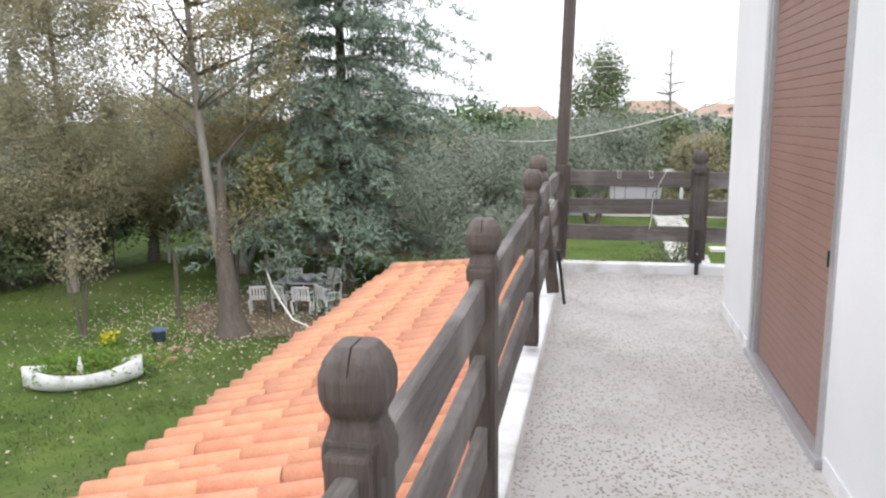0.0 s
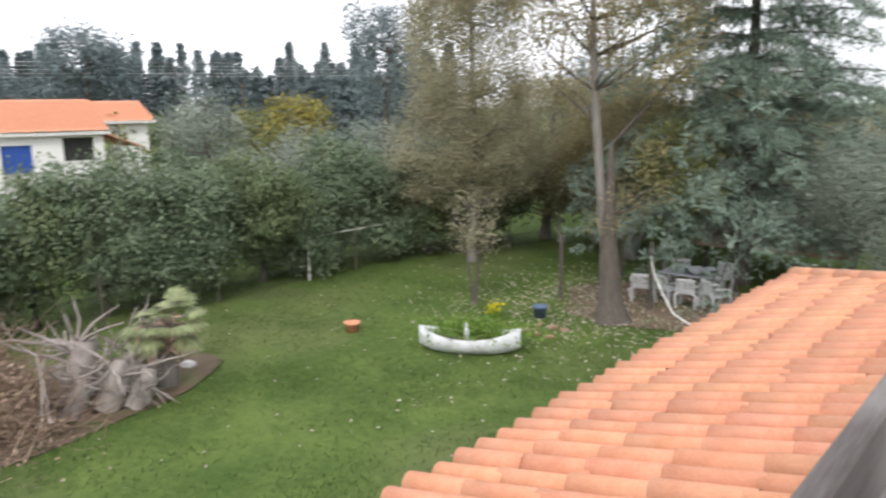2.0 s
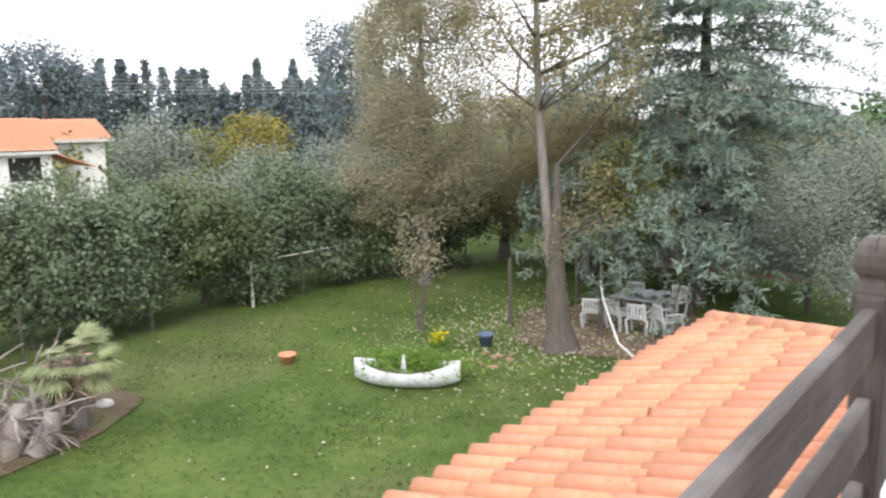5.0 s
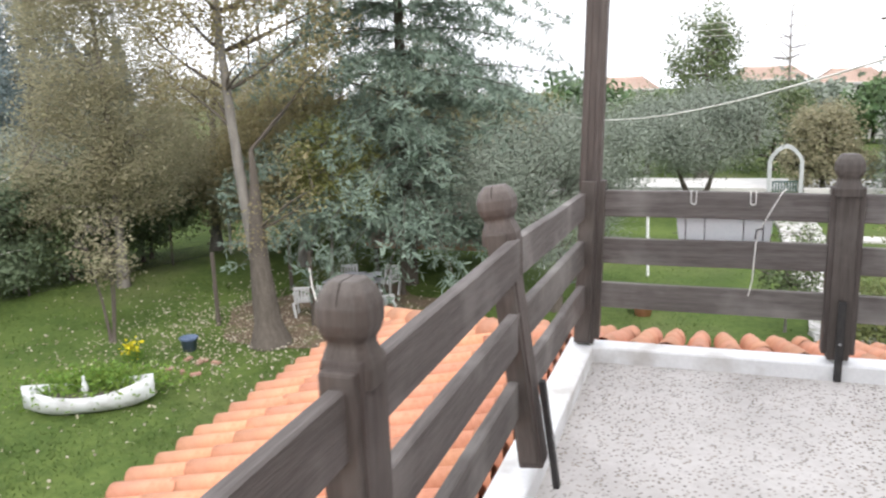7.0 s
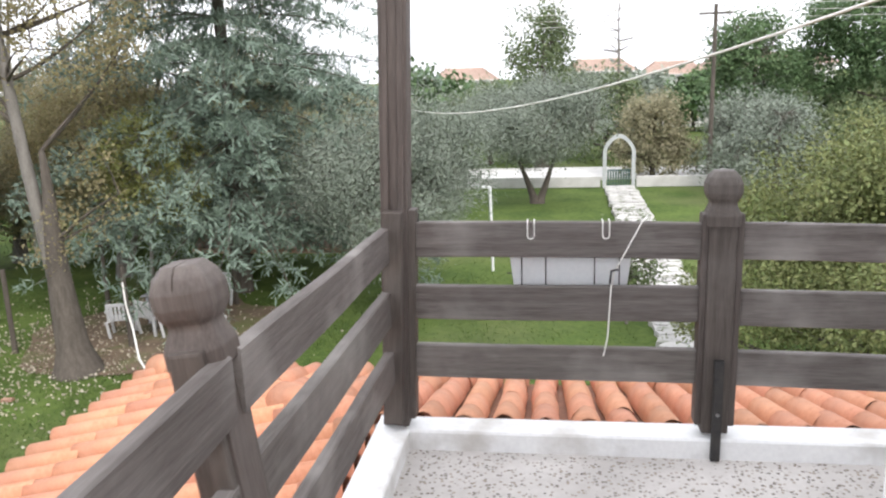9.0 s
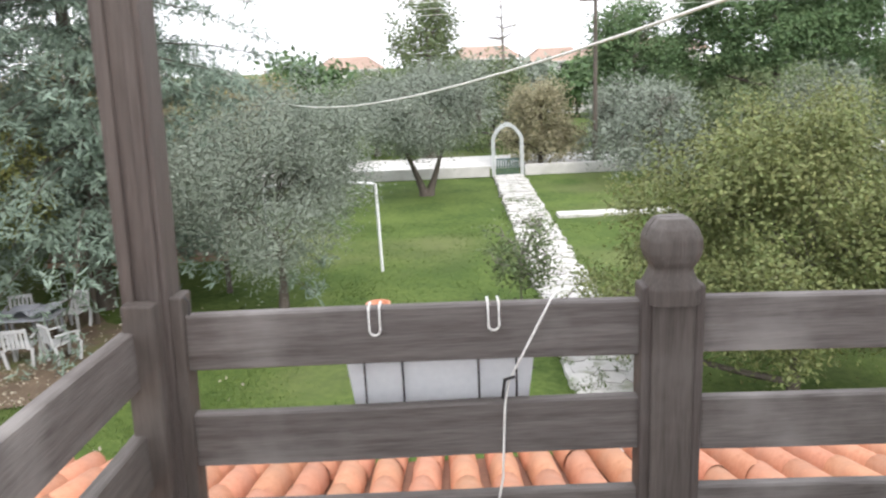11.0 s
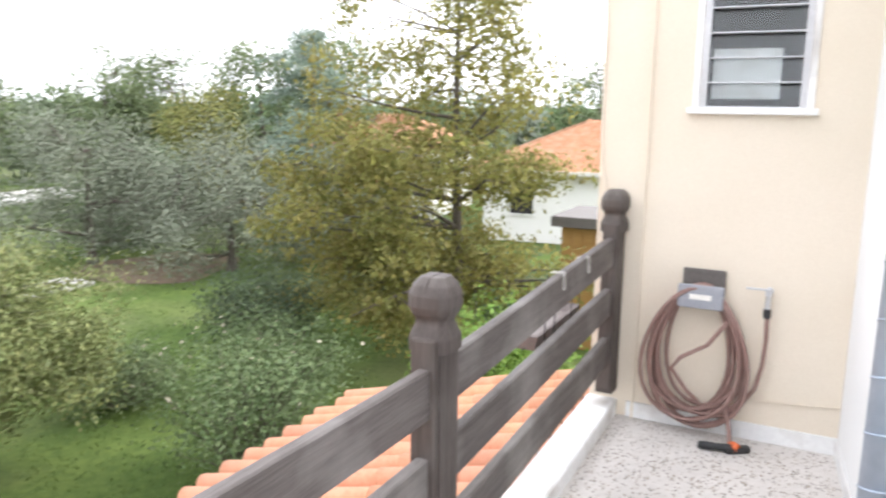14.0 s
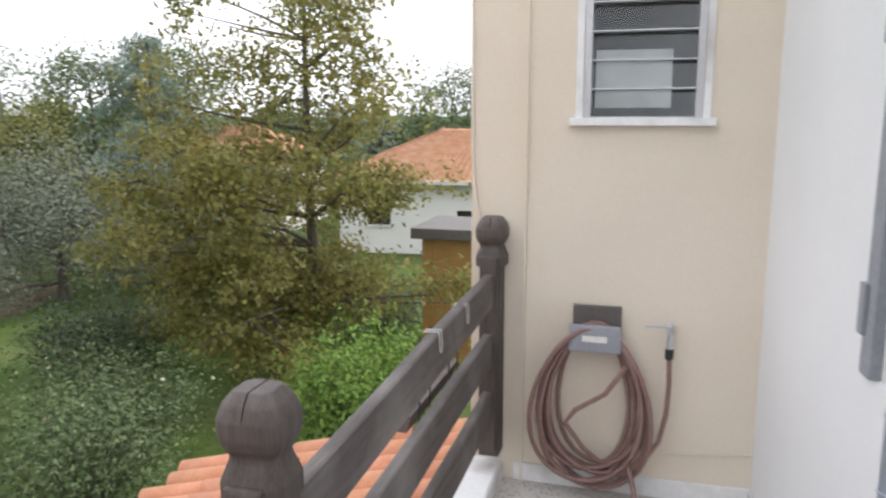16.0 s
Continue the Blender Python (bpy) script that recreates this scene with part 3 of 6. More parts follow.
def railing_post(x, y, turn, lean=0.0, foot=True):
    p = empty("railing_post", (0, 0, 0), "weathered dark wooden railing post with carved ball top", "post", "railing posts")
    p.matrix_basis = pose(x, y, 0, lean, 0, turn) if turn == 0 else pose(x, y, 0, 0, lean, 0) @ pose(0, 0, 0, 0, 0, turn)
    for nm, me in (("body", PB), ("side_board", PS), ("ball_top", PK), ("iron_foot", PF), ("bolt", PBO), ("bolt", PBO)):
        if not foot and nm in ("iron_foot", "bolt"):
            continue
        o = new(nm, me)
        o.parent = p
        if nm == "bolt":
            o.location.z = 0.2 if p.children[-2].name[:4] == "iron" else 0.33
    return p


SIDE = [(-9.1, 0, 0), (-7.65, 0, 0), (-6.2, 0, -0.02), (-4.83, 0, -0.004), (-2.9, 0, 0.025), (-1.58, -7.2, 0.045)]
FRONT = [(1.29, 0.005), (3.13, 0.0)]
for y, lean, dz in SIDE:
    rp = railing_post(0.07 if lean else 0.0, y, 90, lean, lean < 0)
    rp.location.z = dz
    if y < -2:
        for c in rp.children:
            if c.name.startswith("ball_top"):
                c.scale = (0.88, 0.88, 1.0)
for x, dz in FRONT:
    railing_post(x, 0.0, 0).location.z = dz
ZX, ZY = EX - 0.075, -0.008
railing_post(ZX, ZY, 0, 0, False).location.z = 0.05

RAILZ = [(0.815, 0.95), (0.56, 0.695), (0.305, 0.44)]


def rail_bay(a, b, along, da=0.0, db=0.0, yb=0.0):
    """Three horizontal planks between two posts."""
    r = empty("railing_bay", (0, 0, 0), "three weathered brown horizontal railing planks between posts", "railing", "railing bays")
    for i, (z0, z1) in enumerate(RAILZ):
        bm = bmesh.new()
        n = 14
        prof = [(-0.019, 0), (-0.019, 1), (-0.012, 1.03), (0.012, 1.03), (0.019, 1), (0.019, 0), (0.012, -0.03), (-0.012, -0.03)]
        seed = a * 3.1 + b * 1.7 + i * 9.2
        rings = []
        for k in range(n + 1):
            u = a + (b - a) * k / n
            wob = 0.007 * noise.noise(Vector((u * 1.3, seed, 0))) 
            wob2 = 0.009 * noise.noise(Vector((u * 1.1, seed, 5)))
            ring = []
            for px, pz in prof:
                zz = z0 + (z1 - z0) * pz + wob2 + da + (db - da) * k / n
                ring.append(bm.verts.new((u, px + wob + yb * k / n, zz) if along == "x" else (px + wob, u, zz)))
            rings.append(ring)
        for p, q in zip(rings, rings[1:]):
            for k in range(8):
                bm.faces.new((p[k], p[(k + 1) % 8], q[(k + 1) % 8], q[k]))
        bm.faces.new(rings[0][::-1])
        bm.faces.new(rings[-1])
        bmesh.ops.recalc_face_normals(bm, faces=bm.faces)
        part("plank", bm, M_RAIL_X if along == "x" else M_RAIL_Y, r)


ys = [(y, dz) for y, _, dz in SIDE] + [(0.0, 0.0)]
for (a, da), (b, db) in zip(ys, ys[1:]):
    rail_bay(a + 0.02, b - 0.02, "y", da, db)
xs = [(0.0, 0.01), (1.29, 0.0), (3.13, -0.05), (ZX, 0.01)]
for (a, da), (b, db) in zip(xs, xs[1:]):
    rail_bay(a + 0.045, b - 0.045, "x", da, db, ZY if b == ZX else 0.0)


def tall_post():
    p = empty("tall_corner_post", (0, 0, 0), "tall grooved brown wooden corner post of the balcony", "post")
    b = bmesh.new()
    box(b, -0.055, 0.055, -0.05, 0.05, 0.1, 3.4, 0.006)
    part("shaft", b, M_TALL, p)
    for s in (-1, 1):
        b = bmesh.new()
        box(b, s * 0.03 - 0.012, s * 0.03 + 0.012, -0.062, -0.048, 0.12, 3.4, 0.004)
        part("moulding", b, M_TALL, p)
    part("side_board", boxed(0.05, 0.082, -0.038, 0.038, 0.13, 1.02, bevel=0.006), M_POST, p)
    part("side_board", boxed(-0.038, 0.038, -0.1, -0.05, 0.13, 1.02, bevel=0.006), M_POST, p)
    p.rotation_euler.y = radians(2.0)
    tubes("hook", [[((0.087, -0.01, 0.94), 0.003), ((0.092, -0.01, 1.0), 0.003), ((0.08, -0.01, 1.015), 0.003), ((0.05, -0.01, 1.01), 0.003)]], M_IRON, p, 6, "dark bent wire hook")


tall_post()


# ---- tiled lean-to roof ----
RD, SL = 2.2, 0.235  # side roof: depth and slope
RDF, SLF = 1.93, 0.268  # front roof
HIP = RD / RDF
XR = 5.75
S0 = 0.09


def roof_z(d, side=True):
    return 0.0 - (SL if side else SLF) * d


def poly(bm, pts, t=0.06):
    top = [bm.verts.new((x, y, z)) for x, y, z in pts]
    bot = [bm.verts.new((x, y, z - t)) for x, y, z in pts]
    bm.faces.new(top)
    bm.faces.new(bot[::-1])
    n = len(pts)
    for i in range(n):
        bm.faces.new((top[i], bot[i], bot[(i + 1) % n], top[(i + 1) % n]))


rb = bmesh.new()
E0, F0 = RD - 0.08, RDF - 0.08
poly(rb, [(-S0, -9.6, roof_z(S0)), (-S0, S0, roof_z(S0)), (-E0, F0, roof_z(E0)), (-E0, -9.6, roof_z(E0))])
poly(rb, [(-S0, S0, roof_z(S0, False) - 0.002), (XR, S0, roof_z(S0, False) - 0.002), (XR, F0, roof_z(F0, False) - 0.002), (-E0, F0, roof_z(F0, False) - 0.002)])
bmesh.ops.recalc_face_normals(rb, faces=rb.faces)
# the underlay carries the painted valley shade between the cover tiles
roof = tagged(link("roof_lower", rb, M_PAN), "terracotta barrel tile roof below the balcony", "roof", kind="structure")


def tile_mesh(r0=0.072, r1=0.067, ln=0.44, segs=8, t=0.008):
    """A tapered half-round cover tile lying along +x, its wide end down-slope at x = ln."""
    bm = bmesh.new()
    rows = []
    for x, r in ((0, r1), (ln, r0)):
        o = [bm.verts.new((x, r * math.cos(math.pi * k / segs), r * math.sin(math.pi * k / segs))) for k in range(segs + 1)]
        i = [bm.verts.new((x, (r - t) * math.cos(math.pi * k / segs), (r - t) * math.sin(math.pi * k / segs))) for k in range(segs + 1)]
        rows.append((o, i))
    for k in range(segs):
        bm.faces.new((rows[0][0][k], rows[1][0][k], rows[1][0][k + 1], rows[0][0][k + 1]))
        bm.faces.new((rows[0][1][k + 1], rows[1][1][k + 1], rows[1][1][k], rows[0][1][k]))
        bm.faces.new((rows[1][0][k + 1], rows[1][0][k], rows[1][1][k], rows[1][1][k + 1]))
    bmesh.ops.recalc_face_normals(bm, faces=bm.faces)
    me = bpy.data.meshes.new("roof_tile")
    bm.to_mesh(me)
    bm.free()
    me.materials.append(M_TILE)
    for p in me.polygons:
        p.use_smooth = len(p.vertices) == 4
    return me


TILE = tile_mesh()
TV = np.array([v.co for v in TILE.vertices])
TF = np.array([tuple(p.vertices) for p in TILE.polygons])
tile_rng = random.Random(5)
near_tiles, rest_tiles = [], []
STEP, LEN = 0.179, 0.385


def lay_row(u, side):
    """One run of cover tiles down the slope; side roof runs to -x, front roof to +y."""
    depth, slope = (RD, SL) if side else (RDF, SLF)
    start = max(S0 + 0.01, u * HIP) if side else max(S0 + 0.01, -u / HIP)
    tilt = math.degrees(math.atan(slope))
    d = depth - 0.44 * math.cos(math.atan(slope)) + tile_rng.uniform(-0.025, 0.03)
    while d > start - 0.3:
        s = max(d, start)
        ln = (d + 0.43 - s) / 0.43
        if ln > 0.15:
            z = roof_z(s, side) + 0.012 + tile_rng.uniform(-0.004, 0.006)
            j = tile_rng.uniform(-0.006, 0.006)
            if side:
                m = pose(-s, u + j, z, 0, tilt, 180 + tile_rng.uniform(-1.2, 1.2))
                near = -3.2 < u < 2.5
            else:
                m = pose(u + j, s, z, 0, tilt, 90 + tile_rng.uniform(-1.2, 1.2))
                near = -2.3 < u < 4.4
            m = m @ Matrix.Diagonal((ln, 1.03 + tile_rng.uniform(-0.05, 0.04), 1.45 + tile_rng.uniform(-0.08, 0.08), 1))
            (near_tiles if near else rest_tiles).append((m, side))
        d -= LEN + tile_rng.uniform(-0.012, 0.012)


u = -9.4
while u < RDF - 0.1:
    lay_row(u, True)
    u += STEP
u = -RD + 0.14
while u < XR:
    lay_row(u, False)
    u += STEP

# hip cap
hip_turn = 180 - math.degrees(math.atan2(1, HIP))
h = 0.14
while h < RDF - 0.12:
    near_tiles.append((Matrix.Translation((-h * HIP, h, roof_z(h, False) + 0.06)) @ pose(0, 0, 0, 0, math.degrees(math.atan(SLF / math.hypot(1, HIP))), hip_turn) @ Matrix.Diagonal((1, 1.5, 1.35, 1)), True))
    h += 0.24
mb = bmesh.new()
for k in range(24):
    h = 0.1 + k * 0.075
    bmesh.ops.create_icosphere(mb, subdivisions=1, radius=0.05 + 0.02 * tile_rng.random(), matrix=Matrix.Translation((-h * HIP + tile_rng.uniform(-0.06, 0.02), h + tile_rng.uniform(-0.08, 0.02), roof_z(h, False) + 0.03)) @ Matrix.Diagonal((1.3, 1.3, 0.6, 1)))
part("hip_mortar", mb, M_MORTAR, roof, "rough grey mortar bedding under the hip tiles")


# ---- plants ----
def crown_points(blobs, n, rng, shell=0.55):
    """Places inside ellipsoids (x, y, z, rx, ry, rz), more of them towards the outside."""
    vol = np.array([b[3] * b[4] * b[5] for b in blobs]) ** 0.75 * np.array([b[6] if len(b) > 6 else 1.0 for b in blobs])
    blobs = [b[:6] for b in blobs]
    idx = rng.choice(len(blobs), n, p=vol / vol.sum())
    B = np.array(blobs)[idx]
    d = rng.normal(size=(n, 3))
    d /= np.linalg.norm(d, axis=1)[:, None]
    r = (shell + (1 - shell) * rng.random(n)) ** 0.6
    return B[:, :3] + d * r[:, None] * B[:, 3:]


def far_conifer(base, h, rad, seed, mat, label):
    """Narrow distant conifer: trunk and drooping foliage thinning to a spire."""
    rng = np.random.default_rng(seed)
    t = empty("cypress_tree", base, label, "conifer", "skyline conifers")
    tubes("trunk", [[((0, 0, -0.1), 0.2), ((0, 0, h * 0.97), 0.03)]], M_BARK, t, 6)
    n = 1500
    f = rng.random(n) ** 0.8
    tier = 0.75 + 0.45 * np.sin(f * 40 + seed)
    a = rng.random(n) * 6.283
    q = rad * (1 - f) ** 1.05 * np.sqrt(rng.random(n)) * tier + 0.12
    pos = np.stack([q * np.cos(a), q * np.sin(a), h * (0.05 + 0.95 * f)], axis=1)
    leaves("crown", pos, 0.55, 0.24, mat, t, rng, 0.3)["kind"] = "stuff"


def tree(name, base, trunk_top, r, blobs, n_tips, per_tip, leaf, mat, seed, label, category="tree", bark=None, spread=0.35, droop=0.15, limbs=10, stems=None, group="", sparse=1.0, shell=0.5):
    """Tapered trunk or stems, limbs to the crown, twigs, and clumps of leaves round the twig ends. Blobs are relative to the base."""
    rng = np.random.default_rng(seed)
    bark = bark or M_BARK
    t = empty(name, base, label, category, group)
    rise = 0.6 if name == "poplar_tree" else 0.25
    stems = stems or [((0, 0), trunk_top, r)]
    stems_p, paths, nodes = [], [], []
    for (sx, sy), top, rad in stems:
        pts = []
        n = 16
        for i in range(n):
            f = i / (n - 1)
            wob = 0.05 * np.array([math.sin(f * 5 + seed + sx), math.cos(f * 4 + seed + sy), 0]) * top[2] * 0.3 * f
            p = np.array([sx, sy, -0.05]) * (1 - f) + np.array(top, float) * f + wob
            flare = 1 + 0.5 * max(0, 1 - f * 8)
            pts.append((p, max(rad * (1 - 0.85 * f) * flare, 0.012)))
            if f > 0.16:
                nodes.append((p, rad * (1 - 0.85 * f)))
        stems_p.append(pts)
    tips = crown_points(blobs, n_tips, rng, shell)
    big = crown_points(blobs, limbs, rng, 0.3)
    npos = np.array([p for p, _ in nodes])
    limb_nodes = list(npos)
    for q in big:
        lower = npos[:, 2] < q[2] + 0.3
        cand = np.where(lower)[0] if lower.any() else np.arange(len(npos))
        k = cand[np.argmin(np.linalg.norm(npos[cand] - q + np.array([0, 0, rise * np.linalg.norm(q[:2])]), axis=1))]
        p0 = npos[k]
        r0 = max(min(nodes[k][1] * 0.6, 0.045 if name in ("poplar_tree", "autumn_tree") else 0.12), 0.02)
        mid = (p0 + q) / 2 + rng.normal(size=3) * 0.08 * np.linalg.norm(q - p0)
        seg = []
        for f in np.linspace(0, 1, 7):
            c = p0 * (1 - f) ** 2 + mid * 2 * f * (1 - f) + q * f * f
            seg.append((c, r0 * (1 - 0.85 * f) + 0.004))
            if f > 0.3:
                limb_nodes.append(c)
        paths.append(seg)
    ln = np.array(limb_nodes)
    for q in tips[:: max(1, len(tips) // 160)]:
        k = np.argmin(np.linalg.norm(ln - q, axis=1))
        p0 = ln[k]
        mid = (p0 + q) / 2 + rng.normal(size=3) * 0.06
        paths.append([(p0, 0.014), (mid, 0.009), (q, 0.004)])
    for sp in stems_p:
        tubes("trunk", [sp], bark, t, 8)
    tubes("branching", paths, bark, t, 5)["kind"] = "stuff"
    n = int(n_tips * per_tip * sparse)
    pick = rng.integers(0, n_tips, n)
    pos = tips[pick] + rng.normal(size=(n, 3)) * np.array([spread, spread, spread * 0.8])
    # blades turn outwards from their clump and up to the sky
    mid = np.average(tips, axis=0)
    out = (tips - mid) / (np.abs(tips - mid).max(axis=0) + 0.1)
    face = (pos - tips[pick]) / spread * 0.8 + out[pick] * 0.7 + rng.normal(size=(n, 3)) * 0.45 + np.array([0, 0, 0.6])
    leaves("crown", pos, leaf[0], leaf[1], mat, t, rng, droop, face=face)["kind"] = "stuff"
    return t


def cedar(name, base, height, rbase, r, seed, mat, label, start=0.1, whorls=17, per=8, needle=(0.2, 0.04), dens=620, droop=0.12, tipdown=0.25, category="cedar tree"):
    """Conifer: straight trunk, tiers of spreading boughs, flat sprays of needles along them."""
    rng = np.random.default_rng(seed)
    t = empty(name, base, label, category)
    paths = [[((0.02 * math.sin(i), 0.02 * math.cos(i * 1.7), height * i / 10 - 0.05), r * (1 - 0.93 * i / 10)) for i in range(11)]]
    allp = []
    for w in range(whorls):
        f = start + (1 - start) * (w / whorls) ** 1.05
        z = height * f
        for k in range(per):
            a = rng.random() * 2 * math.pi
            ln = rbase * (1 - (f - start) / (1 - start)) ** 0.46 * (0.6 + 0.5 * rng.random()) + 0.25
            up = 0.1 * rng.normal() + 0.12
            pts = []
            for s in np.linspace(0, 1, 6):
                pts.append((np.array([math.cos(a) * ln * s, math.sin(a) * ln * s, z + ln * (up * s - (tipdown + droop) * s * s)]), max(0.045 * r / 0.3 * (1 - s) * (1.2 - f), 0.006)))
            paths.append(pts)
            # side sprays along the bough, shorter towards its tip
            for q in range(max(3, int(ln * 2.6))):
                s0 = (q + rng.random()) / max(3, int(ln * 2.6))
                sd = (1 if q % 2 else -1) * (0.5 + 0.4 * rng.random())
                sl = (0.28 * ln * (1.1 - s0) + 0.18) * rng.uniform(0.7, 1.2)
                n = int(dens * (0.4 + sl) / max(3.0, ln * 2.6)) + 6
                v = rng.random(n)
                along, across = ln * s0 + sl * v * 0.75, sl * v * sd
                z0 = z + ln * (up * s0 - (tipdown + droop) * s0 * s0)
                p = np.stack([math.cos(a) * along - math.sin(a) * across, math.sin(a) * along + math.cos(a) * across, z0 - 0.35 * sl * v * v], axis=1)
                allp.append(p + rng.normal(size=(n, 3)) * np.array([0.07, 0.07, 0.04]))
    tubes("trunk", paths[:1], M_BARK, t, 8)
    tubes("boughwork", paths[1:], M_BARK, t, 5)["kind"] = "stuff"
    pos = np.concatenate(allp)
    face = rng.normal(size=pos.shape) * 0.45 + np.array([0, 0, 1.0]) + pos * np.array([0.08, 0.08, 0])
    leaves("crown", pos, needle[0], needle[1], mat, t, rng, 0.25, face=face)["kind"] = "stuff"
    return t


def blobs_round(rx, rz, cz, n, rng, k=0.5):
    """A lumpy round crown from several ellipsoids."""
    out = [(0, 0, cz, rx * 0.75, rx * 0.75, rz * 0.8)]
    for i in range(n):
        a = rng.uniform(0, 6.28)
        h = rng.uniform(-0.65, 0.8)
        q = math.sqrt(max(0.05, 1 - h * h))
        s = rng.uniform(0.3, 0.5)
        out.append((rx * k * 1.25 * q * math.cos(a), rx * k * 1.25 * q * math.sin(a), cz + rz * 0.7 * h, rx * s, rx * s, rz * s))
    return out


pr = random.Random(11)
# garden west: poplars
pop = tree("poplar_tree", (-9.05, 10.75, GZ), (0.3, 0.2, 11.5), 0.4,
     [(-0.9, 0.2, 9.6, 2.3, 2.3, 2.8), (0.6, 0.6, 7.2, 1.3, 1.4, 1.6, 0.7), (-1.6, 0.2, 6.8, 1.1, 1.2, 1.4, 0.6), (0.1, 0.0, 2.9, 0.75, 0.7, 0.55, 0.5), (1.0, 0.5, 3.9, 0.9, 0.9, 0.8, 0.5)], 420, 60, (0.075, 0.055), F_POPLAR2, 3, "tall poplar with thinning yellow-green autumn leaves", "poplar tree", M_BARK, 0.26, limbs=40, stems=[((0, 0), (-0.25, 0.05, 4.6), 0.38), ((-0.02, 0.02), (-1.3, 0.2, 12.8), 0.17)])
# the slender upper stems are pale and smooth
for stem in [c for c in pop.children if c.name.startswith("trunk")][1:]:
    stem.data.materials[0] = M_BARK_PALE
tree("poplar_tree", (-16.8, 14.6, GZ), (0.2, 0.2, 12.5), 0.15,
     [(0, 0, 7.2, 2.1, 2.1, 5.0), (1.0, 0.4, 4.6, 1.7, 1.7, 2.4), (-0.9, -0.6, 4.2, 1.6, 1.6, 2.2), (0.5, 0.2, 10.6, 2.0, 2.0, 2.8), (-1.2, 0.2, 8.0, 1.5, 1.5, 2.6)], 760, 120, (0.08, 0.056), F_POPLAR, 7, "dense poplar with dull olive-brown leaves", "poplar tree", M_BARK_PALE, 0.3, limbs=22)
tree("poplar_tree", (-12.6, 18.5, GZ), (1.2, 0.2, 11), 0.2,
     [(0.2, 0, 4.3, 2.4, 2.3, 2.1), (-1.4, 0.4, 3.4, 1.6, 1.6, 1.6), (1.4, 0.2, 3.6, 1.6, 1.6, 1.6), (0.4, 0.4, 8.2, 2.2, 1.8, 2.2, 0.16)], 520, 120, (0.08, 0.058), F_POPLAR2, 8, "slender poplars with bare upper stems", "poplar tree", M_BARK_PALE, 0.34, limbs=34, stems=[((0, 0), (1.2, 0.2, 11), 0.13), ((0.2, 0), (-1.6, 0.5, 10), 0.11), ((0.1, 0.2), (2.8, 1.0, 10), 0.1), ((0.0, 0.2), (-0.4, 1.0, 11), 0.09)])
tree("poplar_tree", (-17.5, 20.5, GZ), (0.4, 0.5, 9), 0.2,
     [(0, 0, 4.2, 2.7, 2.7, 2.5), (1.8, 0.5, 3.4, 2.1, 2, 2.0), (3.4, 0.4, 3.6, 1.8, 1.8, 1.9)], 520, 115, (0.09, 0.066), F_POPLAR, 9, "bushy poplar with grey-green leaves", "poplar tree", M_BARK_PALE, 0.36)
tree("poplar_tree", (-10.0, 22.8, GZ), (0.2, 0.3, 8), 0.2,
     [(0, 0, 4.5, 2.6, 2.6, 2.4), (-2, 0.5, 3.6, 2, 2, 2.0), (0.2, 0, 8, 1.5, 1.5, 2, 0.12)], 460, 115, (0.09, 0.066), F_POPLAR2, 10, "leafy olive-brown tree behind the shelter", "tree", M_BARK_PALE, 0.36)
tree("poplar_tree", (-9.4, 14.6, GZ), (0.2, 0.1, 5.0), 0.07,
     [(0.2, 0, 4.0, 1.2, 1.2, 1.2), (0.7, 0, 3.2, 0.9, 0.9, 0.7)], 190, 46, (0.09, 0.06), F_PEACH, 11, "young yellow-green tree beside the cedar", "tree", M_BARK_PALE, 0.22)
tree("small_tree", (-12.95, 9.85, GZ), (0, 0, 2.4), 0.06, [(0, 0, 2.6, 0.7, 0.7, 0.7), (-0.4, 0.2, 1.9, 0.45, 0.45, 0.4), (0.4, 0, 2.0, 0.45, 0.45, 0.45)], 110, 10, (0.09, 0.055), F_POPLAR, 12, "small multi-stemmed tree with thin grey-green leaves", "tree", M_BARK, 0.2,
     stems=[((0, 0), (-0.35, 0, 2.3), 0.05), ((0.06, 0), (0.3, 0.1, 2.3), 0.045), ((0, 0.06), (0.0, 0.3, 2.7), 0.04)])
cedar("blue_cedar", (-7.9, 16.9, GZ), 17.5, 5.8, 0.26, 21, F_CEDAR, "large blue cedar with drooping layered boughs", start=0.11, whorls=24, per=10, needle=(0.23, 0.04), dens=430)
tree("olive_tree", (-3.0, 15.0, GZ), (0.1, 0, 2.0), 0.16, blobs_round(2.4, 2.4, 3.2, 10, pr), 480, 140, (0.085, 0.026), F_OLIVE, 31, "silvery olive tree with a broad crown", "olive tree", M_BARK, 0.28, 0.1)
tree("olive_tree", (0.1, 32.0, GZ), (0.2, 0, 1.9), 0.24, blobs_round(3.6, 2.3, 3.6, 10, pr), 460, 95, (0.14, 0.045), F_OLIVE, 32, "grey-green olive tree with a forked trunk on the lawn", "olive tree", M_BARK, 0.36, 0.1, stems=[((0, 0), (-0.9, 0, 2.4), 0.2), ((0.15, 0), (1.0, 0.2, 2.4), 0.2)])
tree("sapling", (2.45, 14.3, GZ), (0, 0, 1.5), 0.035, [(0, 0, 1.75, 0.75, 0.75, 0.95), (0.2, 0, 1.2, 0.5, 0.5, 0.5)], 90, 22, (0.1, 0.05), F_MID, 33, "young thin fruit tree beside the path", "tree", M_BARK_PALE, 0.16)
